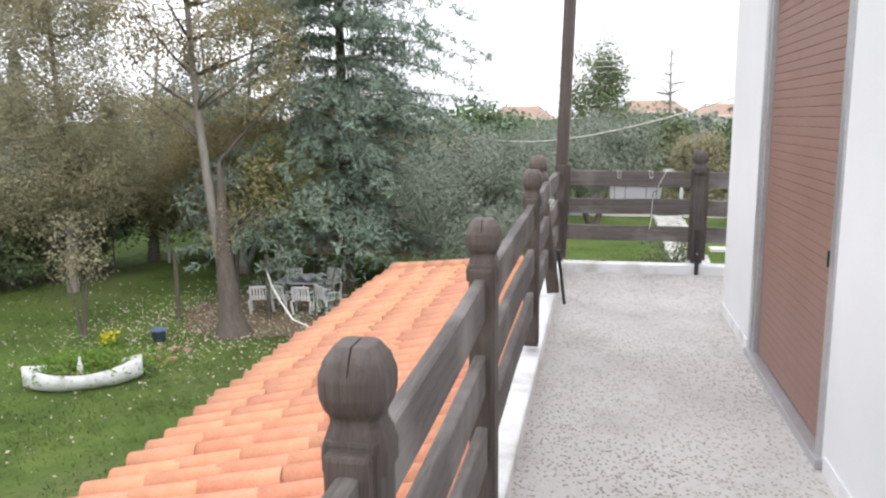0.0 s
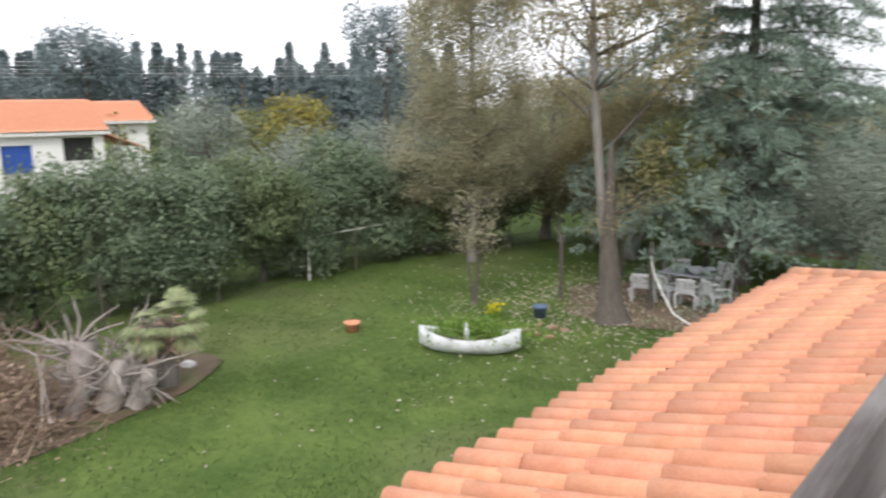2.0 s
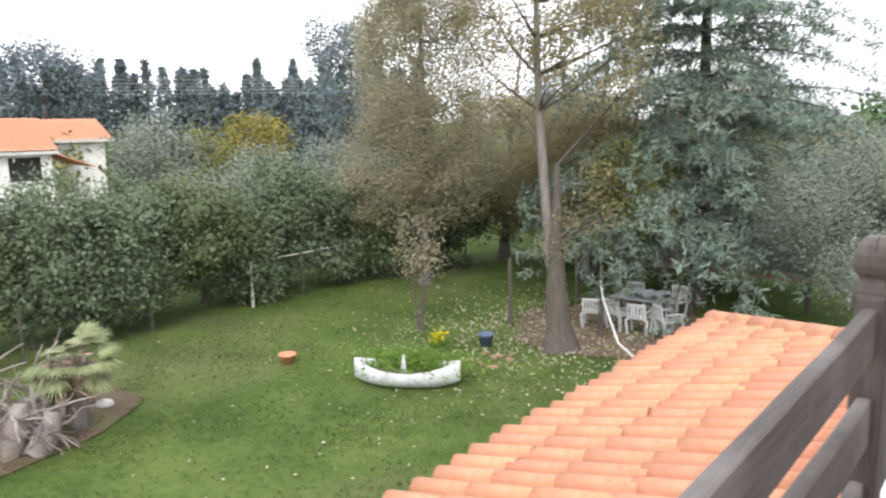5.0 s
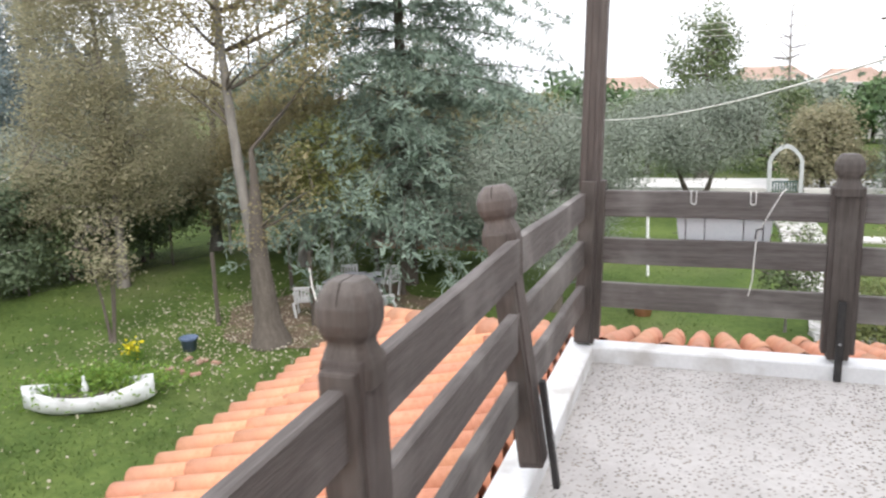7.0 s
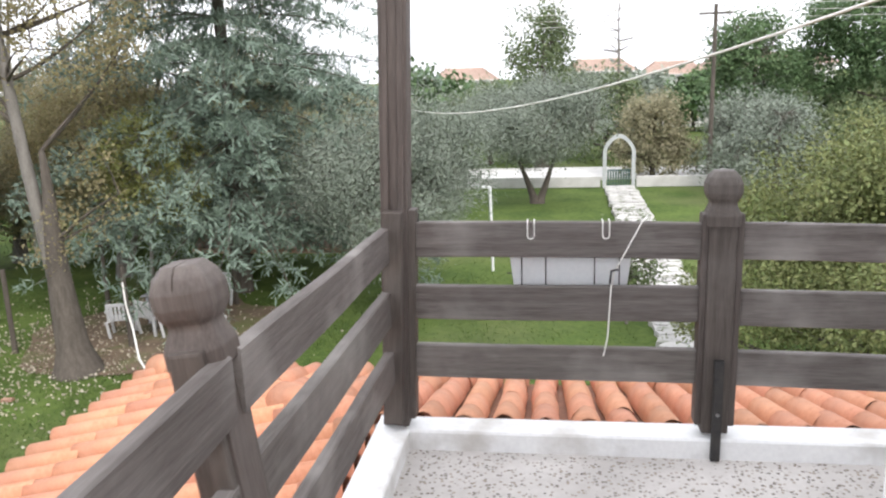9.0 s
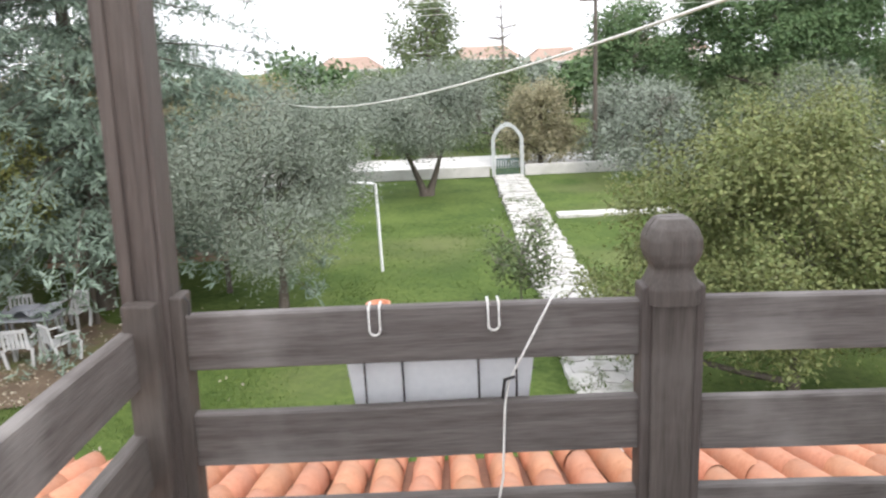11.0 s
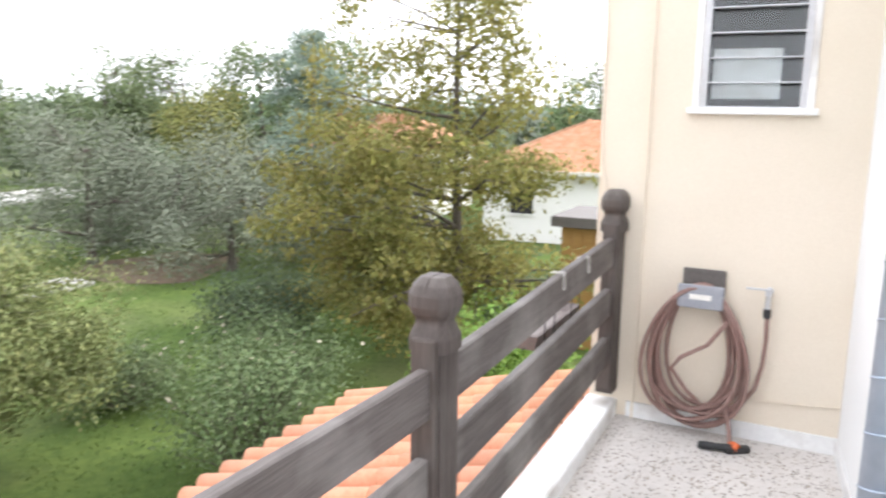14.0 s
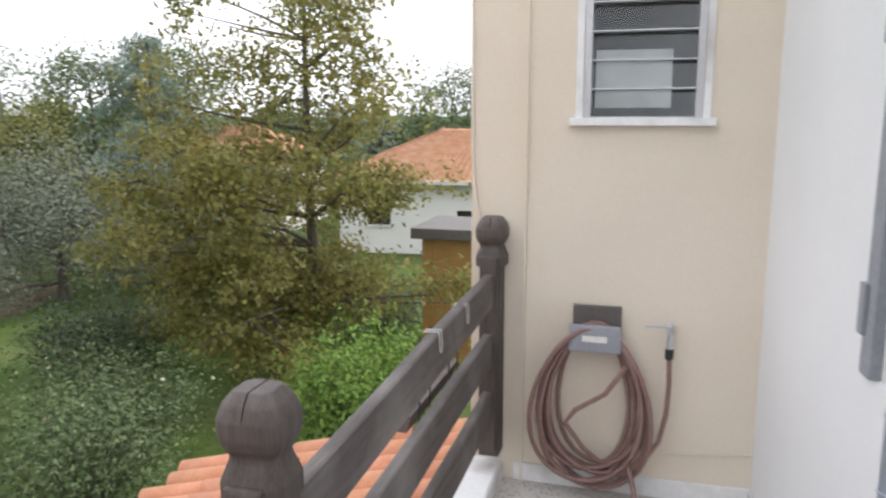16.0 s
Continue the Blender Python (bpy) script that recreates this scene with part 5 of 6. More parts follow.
for x, y, a in ((-9.25, 12.85, 200), (-8.55, 13.05, 160), (-7.95, 12.95, 190), (-7.2, 13.1, 140), (-9.0, 14.9, 20), (-7.9, 15.1, -10)):
    plastic_chair((x, y, GZ + 0.09), a)
tb = empty("garden_table", (-8.4, 14.0, GZ + 0.08), "grey plastic garden table under the trees", "table")
part("tabletop", boxed(-0.75, 0.75, -0.42, 0.42, 0.7, 0.735, bevel=0.02), M_GREYPL, tb)
for sx in (-1, 1):
    for sy in (-1, 1):
        part("leg", boxed(sx * 0.62 - 0.03, sx * 0.62 + 0.03, sy * 0.33 - 0.03, sy * 0.33 + 0.03, 0, 0.7, bevel=0.008), M_GREYPL, tb)
cloth = empty("cover_sheet", (-8.2, 14.0, GZ + 0.82), "crumpled grey sheet lying on the garden table", "sheet")
b = bmesh.new()
bmesh.ops.create_grid(b, x_segments=16, y_segments=10, size=1)
for v in b.verts:
    q = v.co.copy()
    v.co = Vector((q.x * 0.5, q.y * 0.33, 0.12 + 0.12 * noise.noise(q * 2.2)))
bent_smooth(part("fabric", b, M_GREYPL, cloth))


def wooden_post(x, y, h, r, label, group):
    t = empty("shelter_post", (x, y, GZ), label, "post", group)
    part("shaft", lathe(bmesh.new(), [(r * 1.15, -0.05), (r, 0.4), (r * 0.9, h)], 8), M_BARK, t)
    return t


for x, y in ((-11.22, 11.74), (-8.65, 12.15), (-11.3, 15.6), (-7.6, 15.6)):
    wooden_post(x, y, 1.95, 0.06, "dark round wooden post of a garden shelter", "shelter posts")

def roof_sheet(p00, p10, p01, p11, waves, rows):
    """A tiled slope: barrel waves along the eave, stepped in courses up the slope."""
    A, B, C, D = (np.array(p, float) for p in (p00, p10, p01, p11))
    n = waves * 4
    up = np.cross(B - A, C - A)
    up /= np.linalg.norm(up)
    if up[2] < 0:
        up = -up
    pitch = np.linalg.norm(B - A) / waves
    V, Fc = [], []
    for j in range(rows):
        for e in (0, 1):
            v = (j + e) / rows
            lift = 0.02 * (1 - e) + 0.0
            for i in range(n + 1):
                u = i / n
                p = (A * (1 - u) + B * u) * (1 - v) + (C * (1 - u) + D * u) * v
                V.append(p + up * (pitch * 0.3 * abs(math.sin(math.pi * u * waves)) + lift + 0.01 * math.sin(i * 12.9 + j * 7.7)))
    w = n + 1
    for j in range(rows * 2 - 1):
        for i in range(n):
            a = j * w + i
            Fc.append((a, a + 1, a + w + 1, a + w))
    return V, Fc


def gable_house(name, origin, turn, ln, depth, eave, ridge, walls, openings, label, waves=28, rows=12, over=0.5, hip=0.0, chimney=None, roofmat=None):
    """House in its own axes: facade along +x at y = 0, depth to +y; ridge parallel to the facade; hip: how far the ridge draws in."""
    t = empty(name, origin, label, "house")
    t.rotation_euler.z = radians(turn)
    roofmat = roofmat or M_TILE_J
    b = bmesh.new()
    box(b, 0, ln, 0.3, depth, 0, eave)
    cuts = sorted(openings)
    xs_ = [0.0]
    for x0, x1, z0, z1, m in cuts:
        if x0 > xs_[-1]:
            box(b, xs_[-1], x0, 0.0, 0.299, 0, eave)
        if z0 > 0:
            box(b, x0, x1, 0.0, 0.299, 0, z0)
        if z1 < eave:
            box(b, x0, x1, 0.0, 0.299, z1, eave)
        xs_.append(x1)
    if xs_[-1] < ln:
        box(b, xs_[-1], ln, 0.0, 0.299, 0, eave)
    part("wall", b, walls, t)
    if not hip:
        b = bmesh.new()
        for x in (0.0, ln - 0.25):
            f = [b.verts.new(p) for p in ((x, 0, eave), (x, depth, eave), (x, depth / 2, ridge - 0.05))]
            g = [b.verts.new(p) for p in ((x + 0.25, 0, eave), (x + 0.25, depth, eave), (x + 0.25, depth / 2, ridge - 0.05))]
            b.faces.new(f)
            b.faces.new(g[::-1])
            for i in range(3):
                b.faces.new((f[i], g[i], g[(i + 1) % 3], f[(i + 1) % 3]))
        bmesh.ops.recalc_face_normals(b, faces=b.faces)
        part("gable", b, walls, t)
    for y0, y1 in ((-over, depth / 2), (depth + over, depth / 2)):
        ez = eave - (ridge - eave) * over / (depth / 2)
        v, f = roof_sheet((-over, y0, ez), (ln + over, y0, ez), (-over + hip, y1, ridge), (ln + over - hip, y1, ridge), waves, rows)
        raw("roof", v, f, roofmat, t)
    if hip:
        ez = eave - (ridge - eave) * over / (depth / 2)
        for x0, x1 in ((-over, -over + hip), (ln + over, ln + over - hip)):
            v, f = roof_sheet((x0, -over, ez), (x0, depth + over, ez), (x1, depth / 2 - 0.05, ridge), (x1, depth / 2 + 0.05, ridge), waves // 2, rows)
            raw("roof", v, f, roofmat, t)
    part("fascia", boxed(-over, ln + over, -over - 0.03, -over + 0.02, eave - 0.32, eave - 0.16), M_CONC, t)
    for x0, x1, z0, z1, m in cuts:
        w = part("window", boxed(x0 + 0.001, x1 - 0.001, 0.1, 0.18, z0 + 0.001, z1 - 0.001), m, t)
        part("frame", boxed(x0 - 0.06, x1 + 0.06, -0.03, -0.002, z1 + 0.001, z1 + 0.07), walls, w)
        part("sill", boxed(x0 - 0.08, x1 + 0.08, -0.08, -0.002, z0 - 0.07, z0 - 0.001), walls, w)
    if chimney:
        cx, cy, ch = chimney
        b = bmesh.new()
        box(b, cx - 0.25, cx + 0.25, cy - 0.25, cy + 0.25, eave, ch)
        box(b, cx - 0.32, cx + 0.32, cy - 0.32, cy + 0.32, ch, ch + 0.12)
        part("chimney", b, M_FARWALL, t)
    return t


HW = 80.0
gable_house("white_house", (-41.0, 6.2, GZ), HW, 6.2, 6.4, 4.75, 6.25, M_FARWALL, [(1.35, 2.75, 2.6, 4.0, M_BLUE), (4.2, 5.7, 3.1, 4.3, M_DARK)], "white house with orange tile roof and blue shutters", 30, 12, over=0.3, chimney=(-0.1, 2.6, 6.7))
white_house = bpy.data.objects["white_house"]
v, f = roof_sheet((8.4, 0.2, 3.6), (8.4, 4.6, 3.6), (6.22, 0.2, 4.5), (6.22, 4.6, 4.5), 18, 6)
raw("porch_roof", v, f, M_TILE_J, white_house, "lean-to tiled porch roof")
for y in (0.4, 4.4):
    part("porch_post", boxed(8.1, 8.25, y - 0.07, y + 0.07, 0, 3.7, bevel=0.01), M_FARWALL, white_house)
gable_house("white_house", (-41.9, 2.9, GZ), HW, 3.0, 4.0, 4.3, 4.95, M_FARWALL, [(0.4, 1.3, 3.2, 4.1, M_BLUE)], "low white wing with orange tiles and a small blue window", 14, 8, over=0.3)
gable_house("house", (-52.6, 13.0, GZ), HW, 8, 6, 5.1, 6.3, M_FARWALL, [(2, 3, 3, 4.2, M_DARK)], "pale house with orange tile roof behind the olives", 30, 8)
gable_house("house", (-70.0, -11.5, GZ), 80, 11, 8, 5.4, 7.3, M_CREAM, [(3, 4.5, 4, 5.5, M_DARK), (7, 8.5, 4, 5.5, M_DARK)], "distant cream house with a red tile roof", 40, 10, hip=3)
cp = empty("carport", (-29.6, -7.2, GZ), "white flat-roofed concrete carport beyond the hedge", "carport")
part("roof_slab", boxed(-2.5, 0.4, -2.2, 3.95, 4.4, 4.75, bevel=0.03), M_CONC, cp)
for y in (-1.9, 3.7):
    for x in (-2.2, 0.0):
        part("pillar", boxed(x - 0.18, x + 0.18, y - 0.18, y + 0.18, 0, 4.4, bevel=0.02), M_FARWALL, cp)
part("parapet", boxed(-0.15, 0.1, -2.0, 3.5, 0, 3.3), M_FARWALL, cp)

EH = 97
EF = -83
gable_house("tiled_house", (31.5, 12.2, GZ), EF, 12.0, 9.0, 3.3, 5.05, M_FARWALL, [(1.2, 2.2, 1.2, 2.4, M_DARK), (5.0, 5.65, 1.42, 1.86, M_DARK)], "low cream house with a weathered orange tile roof", 40, 18, over=0.7, hip=4.6, roofmat=M_OLDROOF)
gable_house("tiled_house", (42.0, 17.5, GZ), EH, 7, 7, 3.7, 5.2, M_FARWALL, [(3, 4, 2, 3.2, M_DARK)], "pale house with an orange tile roof behind the trees", 40, 10, hip=3.5, roofmat=M_OLDROOF)
hut = empty("garden_hut", (18.5, 2.4, GZ), "small ochre wooden hut with a dark flat roof", "hut")
part("wall", boxed(0, 1.8, 0, 2.1, 0, 3.0, bevel=0.01), M_OCHRE, hut)
for k in range(8):
    part("board", boxed(-0.02, -0.002, 0.02 + k * 0.26, 0.26 + k * 0.26, 0.1, 2.95, bevel=0.004), M_OCHRE, hut)
part("roof", boxed(-0.25, 2.0, -0.2, 2.3, 3.0, 3.25, bevel=0.02), M_DARKPL, hut)

HN = 0
for k, (x, y, w, e, r) in enumerate(((10.5, 80, 6, 5.6, 6.8), (17.5, 84, 7, 6.0, 7.2), (-13, 90, 7, 5.6, 6.9), (3.5, 98, 8, 6.2, 7.6), (26, 95, 9, 6.2, 7.6))):
    gable_house("house", (x, y, GZ), 3 * k - 6, w, 6, e, r, M_FARWALL, [(1, 2, e - 1.8, e - 0.5, M_DARK), (3.5, 4.6, e - 1.8, e - 0.5, M_DARK)], "distant pale house with a tiled roof", 24, 6, hip=2, roofmat=M_FARROOF)


# fence along the hedge
def fence():
    t = empty("wire_fence", (0, 0, GZ), "rusty wire mesh fence on thin posts along the hedge", "fence")
    line = [(-18.3, -13.5), (-18.6, -6.0), (-19.0, 2.0), (-19.2, 9.0), (-19.0, 13.0), (-16.5, 20.0), (-13.0, 27.0)]
    pts = []
    for (x0, y0), (x1, y1) in zip(line, line[1:]):
        n = max(2, int(math.hypot(x1 - x0, y1 - y0) / 2.4))
        for k in range(n):
            pts.append((x0 + (x1 - x0) * k / n, y0 + (y1 - y0) * k / n))
    pts.append(line[-1])
    for i, (x, y) in enumerate(pts):
        pale = i % 5 == 3
        tubes("post", [wire([(x, y, -0.05), (x + 0.02, y, 1.5)], 0.05 if pale else 0.032)], M_CONC if pale else M_BARK, t)
    for z in (0.1, 0.5, 0.9, 1.3):
        tubes("strand", [wire([(x, y, z + 0.02 * math.sin(i * 1.7)) for i, (x, y) in enumerate(pts)], 0.006)], M_IRON, t, 4)
    mesh = []
    for (x0, y0), (x1, y1) in zip(pts, pts[1:]):
        d = math.hypot(x1 - x0, y1 - y0)
        n = int(d / 0.14)
        for k in range(n):
            f, g = k / n, min(1, (k + 3) / n)
            mesh.append(wire([(x0 + (x1 - x0) * f, y0 + (y1 - y0) * f, 0.1), (x0 + (x1 - x0) * g, y0 + (y1 - y0) * g, 1.3)], 0.0035))
            mesh.append(wire([(x0 + (x1 - x0) * f, y0 + (y1 - y0) * f, 1.3), (x0 + (x1 - x0) * g, y0 + (y1 - y0) * g, 0.1)], 0.0035))
    o = tubes("mesh", mesh, M_IRON, t, 3)
    o["kind"] = "stuff"
    tubes("top_rail", [wire([(-19.2, 9.0, 1.42), (-19.0, 13.0, 1.5)], 0.02)], M_CONC, t)


fence()


def brush_pile():
    rng = np.random.default_rng(5)
    t = tagged(empty("brush_pile", (-14.6, -2.9, GZ)), "heap of dry cut branches and brown twigs", "brush pile")
    paths = []
    straw = []
    for k in range(3000):
        u = rng.random()
        low = k % 9 == 0
        cy = (-3.8 + 1.8 * u if low else -2.4 + 4.2 * u) + rng.normal() * 0.22
        hgt = 0.9 if low else 2.45 * (1 - (abs(u - 0.48) * 2) ** 2.6 * 0.75)
        cx = rng.normal() * 0.85
        cz = abs(rng.normal()) * 0.45 * hgt + 0.1
        cz = min(cz, hgt * (1 - min(1, (cx / 2.2) ** 2)))
        d = rng.normal(size=3)
        d[2] = abs(d[2]) * 0.9 + 0.15
        d /= np.linalg.norm(d)
        ln = rng.uniform(0.35, 1.15)
        p0 = np.array([cx, cy, max(cz - 0.3, 0.02)])
        bend = rng.normal(size=3) * 0.13
        p1 = p0 + d * ln * 0.5 + bend
        p2 = p0 + d * ln + bend * 1.6 + rng.normal(size=3) * 0.1
        p1[2], p2[2] = max(p1[2], 0.03), max(p2[2], 0.03)
        r = rng.uniform(0.004, 0.012) * (2.0 if k % 25 == 0 else 1)
        (straw if k % 3 == 0 and u < 0.7 else paths).append([(p0, r), (p1, r * 0.8), (p2, r * 0.35)])
    tubes("brushwood", paths, M_TWIG, t, 4)["kind"] = "stuff"
    tubes("straw_tangle", straw, M_STRAW, t, 4, "pale straw-coloured dry stems")["kind"] = "stuff"
    n = 9000
    u = rng.random(n)
    cx = rng.normal(size=n) * 0.9
    hgt = 2.4 * (1 - (np.abs(u - 0.48) * 2) ** 2.6 * 0.75) * np.maximum(0.15, 1 - (cx / 2.2) ** 2)
    pos = np.stack([cx, -2.4 + 3.9 * u, hgt * rng.random(n) ** 0.7], axis=1)
    rusty = (u < 0.45) & (rng.random(n) < 0.7)
    leaves("dry_leaves", pos[~rusty], 0.12, 0.045, M_TWIG, t, rng)["kind"] = "stuff"
    leaves("rusty_leaves", pos[rusty], 0.12, 0.05, M_RUST, t, rng, label="rust-brown withered leaves")["kind"] = "stuff"
    # a few thick pale boughs lie over the heap
    for k in range(6):
        y0 = rng.uniform(-1.6, 1.2)
        p0 = np.array([rng.uniform(0.9, 1.9), y0, rng.uniform(0.1, 0.6)])
        p2 = np.array([rng.uniform(-0.2, 0.6), y0 + rng.uniform(-0.9, 0.9), rng.uniform(1.5, 2.3)])
        p1 = (p0 + p2) / 2 + rng.normal(size=3) * 0.15 + np.array([0.25, 0, 0.2])
        tubes("bough", [[(p0, 0.02), ((p0 + p1) / 2 + rng.normal(size=3) * 0.08, 0.018), (p1, 0.016), ((p1 + p2) / 2 + rng.normal(size=3) * 0.1, 0.012), (p2, 0.006)]], M_DEAD, t, 6)


brush_pile()


def root_stump(at, seed, size):
    rng = np.random.default_rng(seed)
    t = empty("uprooted_stump", at, "bleached uprooted tree stump with splayed roots", "tree stump", "stumps")
    tubes("stem", [[((0, 0, 0.02), 0.22 * size), ((0.1, 0.2, 0.4 * size), 0.2 * size), ((0.1, 0.3, 0.75 * size), 0.13 * size)]], M_DEAD, t, 8)
    for k in range(26):
        a = rng.random() * 6.28
        up = rng.uniform(-0.35, 1.0)
        d = np.array([math.cos(a), math.sin(a), up])
        ln = rng.uniform(0.5, 1.15) * size
        p0 = np.array([0.05, 0.15, rng.uniform(0.3, 0.75) * size])
        pts = [p0]
        for s in range(4):
            d = d + rng.normal(size=3) * 0.42
            q = pts[-1] + d / np.linalg.norm(d) * ln / 4
            q[2] = max(q[2], 0.03)
            pts.append(q)
        r = rng.uniform(0.014, 0.034) * size
        tubes("root", [[(p, r * (1 - 0.19 * i)) for i, p in enumerate(pts)]], M_DEAD, t, 6)


root_stump((-13.6, -0.5, GZ), 3, 1.3)
root_stump((-14.3, 0.2, GZ), 4, 1.35)
root_stump((-13.7, -1.2, GZ), 6, 1.0)
root_stump((-14.6, -0.7, GZ), 7, 1.6)
root_stump((-13.3, -0.1, GZ), 12, 1.0)


def palm(at, trunk_h, fr, n, seed, label):
    rng = np.random.default_rng(seed)
    t = empty("fan_palm", at, label, "palm")
    if trunk_h:
        b = lathe(bmesh.new(), [(0.2, -0.05), (0.22, 0.3), (0.19, trunk_h * 0.6), (0.24, trunk_h)], 12)
        part("trunk", b, M_BARK_PALE, t)
    V, Fc, k = [], [], 0
    stalks = []
    for i in range(n):
        a = i * 2.4
        el = radians(rng.uniform(-30, 62))
        d = np.array([math.cos(a) * math.cos(el), math.sin(a) * math.cos(el), math.sin(el)])
        c = np.array([0, 0, trunk_h + 0.05]) + d * fr * 0.55
        stalks.append(wire([(0, 0, trunk_h), tuple(c)], 0.012))
        side = np.cross(d, np.array([0, 0, 1.0]))
        side /= max(np.linalg.norm(side), 1e-4)
        upv = np.cross(side, d)
        for j in range(16):
            q = radians(-70 + 140 * j / 15)
            dd = d * math.cos(q) + side * math.sin(q)
            ln = fr * 0.62 * (0.8 + 0.2 * math.cos(q)) * rng.uniform(0.9, 1.05)
            w = 0.034
            tip = c + dd * ln - np.array([0, 0, 0.22 * ln])
            sw = np.cross(dd, upv)
            m = c + dd * ln * 0.5 + upv * 0.02
            V += [c, m + sw * w, tip, m - sw * w]
            Fc.append((k, k + 1, k + 2, k + 3))
            k += 4
    tubes("stalk_fan", stalks, M_BARK_PALE, t, 4)
    raw("fronds", V, Fc, F_PALM, t)
    leaves("dead_skirt", rng.normal(size=(500, 3)) * np.array([0.25, 0.25, 0.16]) + np.array([0, 0, trunk_h - 0.12]), 0.3, 0.04, M_TWIG, t, rng, 0.8, label="rusty brown dead leaf bases")


palm((-13.87, 0.93, GZ), 1.3, 0.85, 20, 8, "short fan palm with grey trunk beside the brush pile")
palm((-13.4, -6.3, GZ), 1.9, 1.35, 30, 9, "fan palm with pale green fronds by the brush pile")
rk_ = tagged(link("white_stone", bmesh.new(), M_CONC), "pale stone lying in the grass by the palm", "stone")
b = bmesh.new()
bmesh.ops.create_icosphere(b, subdivisions=2, radius=0.22)
for v in b.verts:
    v.co = v.co * (1 + 0.3 * noise.noise(v.co * 5))
    v.co.z *= 0.6
b.to_mesh(rk_.data)
b.free()
rk_.location = (-14.6, 1.8, GZ + 0.06)
rk_.scale = (0.75, 0.75, 0.75)

hh = empty("hanging_hose", (0, 0, 0), "pale hose looping down from a branch to the roof", "hose")
tubes("hose_run", [wire([(-8.65, 12.1, -2.65), (-8.2, 11.4, -2.95), (-7.5, 10.4, -3.15), (-6.6, 9.0, -3.2), (-5.3, 7.2, -2.9), (-3.8, 5.0, -2.0), (-2.3, 2.4, -0.75)], 0.022)], M_WIRE, hh)

# tiled barbecue shelter behind the cedar
bs = empty("tiled_shelter", (-9.6, 17.6, GZ), "low garden shelter with a weathered red tile roof", "shelter")
for x in (0.2, 4.6):
    for y in (0.2, 3.6):
        part("post", lathe(bmesh.new(), [(0.08, -0.05), (0.07, 1.25)], 8, Matrix.Translation((x, y, 0))), M_BARK, bs)
for y in (-0.2, 4.0):
    v, f = roof_sheet((0, y, 1.1), (4.8, y, 1.1), (0, 1.9, 2.15), (4.8, 1.9, 2.15), 20, 8)
    raw("roof", v, f, M_SHELTER, bs)
part("fascia", boxed(0.0, 4.8, -0.24, -0.205, 1.0, 1.14), M_BRICK, bs, "red painted eaves board")


# ---- garden north ----
def arch_gate():
    t = empty("garden_arch", (4.25, 36.5, GZ), "white pointed arch over a dark green garden gate", "arch")
    for s in (-1, 1):
        part("pillar", boxed(s * 0.72 - 0.09, s * 0.72 + 0.09, -0.12, 0.12, 0, 1.75, bevel=0.02), M_ARCH, t)
    b = bmesh.new()
    n = 16
    for ro, ri in ((0.81, 0.64),):
        rings = []
        for k in range(n + 1):
            a = math.pi * k / n
            q = 1 + 0.2 * math.sin(a) ** 5
            rings.append([b.verts.new((r * math.cos(a), y, 1.75 + r * math.sin(a) * q)) for r, y in ((ro, -0.12), (ro, 0.12), (ri, 0.12), (ri, -0.12))])
        for p, q in zip(rings, rings[1:]):
            for k in range(4):
                b.faces.new((p[k], p[(k + 1) % 4], q[(k + 1) % 4], q[k]))
        b.faces.new(rings[0])
        b.faces.new(rings[-1][::-1])
    bmesh.ops.recalc_face_normals(b, faces=b.faces)
    part("arch_ring", b, M_ARCH, t)
    g = part("gate", boxed(-0.58, 0.58, -0.03, 0.03, 0.05, 0.12, bevel=0.005), M_GREENP, t)
    part("gate_rail", boxed(-0.58, 0.58, -0.03, 0.03, 0.85, 0.92, bevel=0.005), M_GREENP, g)
    for k in range(9):
        part("gate_bar", boxed(-0.57 + k * 0.13, -0.5 + k * 0.13, -0.02, 0.02, 0.12, 0.85), M_GREENP, g)


arch_gate()
lwall = bmesh.new()
box(lwall, -16, 3.35, 36.6, 36.85, GZ, GZ + 0.55, 0.02)
box(lwall, 5.15, 16, 36.6, 36.85, GZ, GZ + 0.55, 0.02)
tagged(link("wall_garden", lwall, M_CONC), "low white garden boundary wall by the road", "garden wall", kind="structure")
rd = bmesh.new()
box(rd, -200, 200, 39.5, 44.5, GZ - 0.1, GZ + 0.13)
tagged(link("road", rd, M_CONC), "pale dusty road beyond the garden wall", "road", kind="structure")

wp = empty("washing_pole", (-1.0, 19.3, GZ), "white L-shaped metal washing line pole on the lawn", "pole", "washing poles")
tubes("mast", [wire([(0, 0, -0.1), (-0.05, 0, 2.55)], 0.045)], M_PLASTIC, wp, 8)
tubes("arm", [wire([(-0.03, 0, 2.53), (-0.75, 0, 2.6)], 0.04)], M_PLASTIC, wp, 8)
copy_thing(wp, pose(-4.3, 19.6, GZ, 0, 0, 180))


def power_pole(x, y, h, label="dark wooden utility pole", lean=0):
    t = empty("utility_pole", (x, y, GZ), label, "utility pole", "utility poles")
    part("shaft", lathe(bmesh.new(), [(0.13, -0.1), (0.09, h)], 10), M_BARK, t)
    part("crossarm", boxed(-0.8, 0.8, -0.05, 0.05, h - 0.5, h - 0.4), M_BARK, t)
    return t


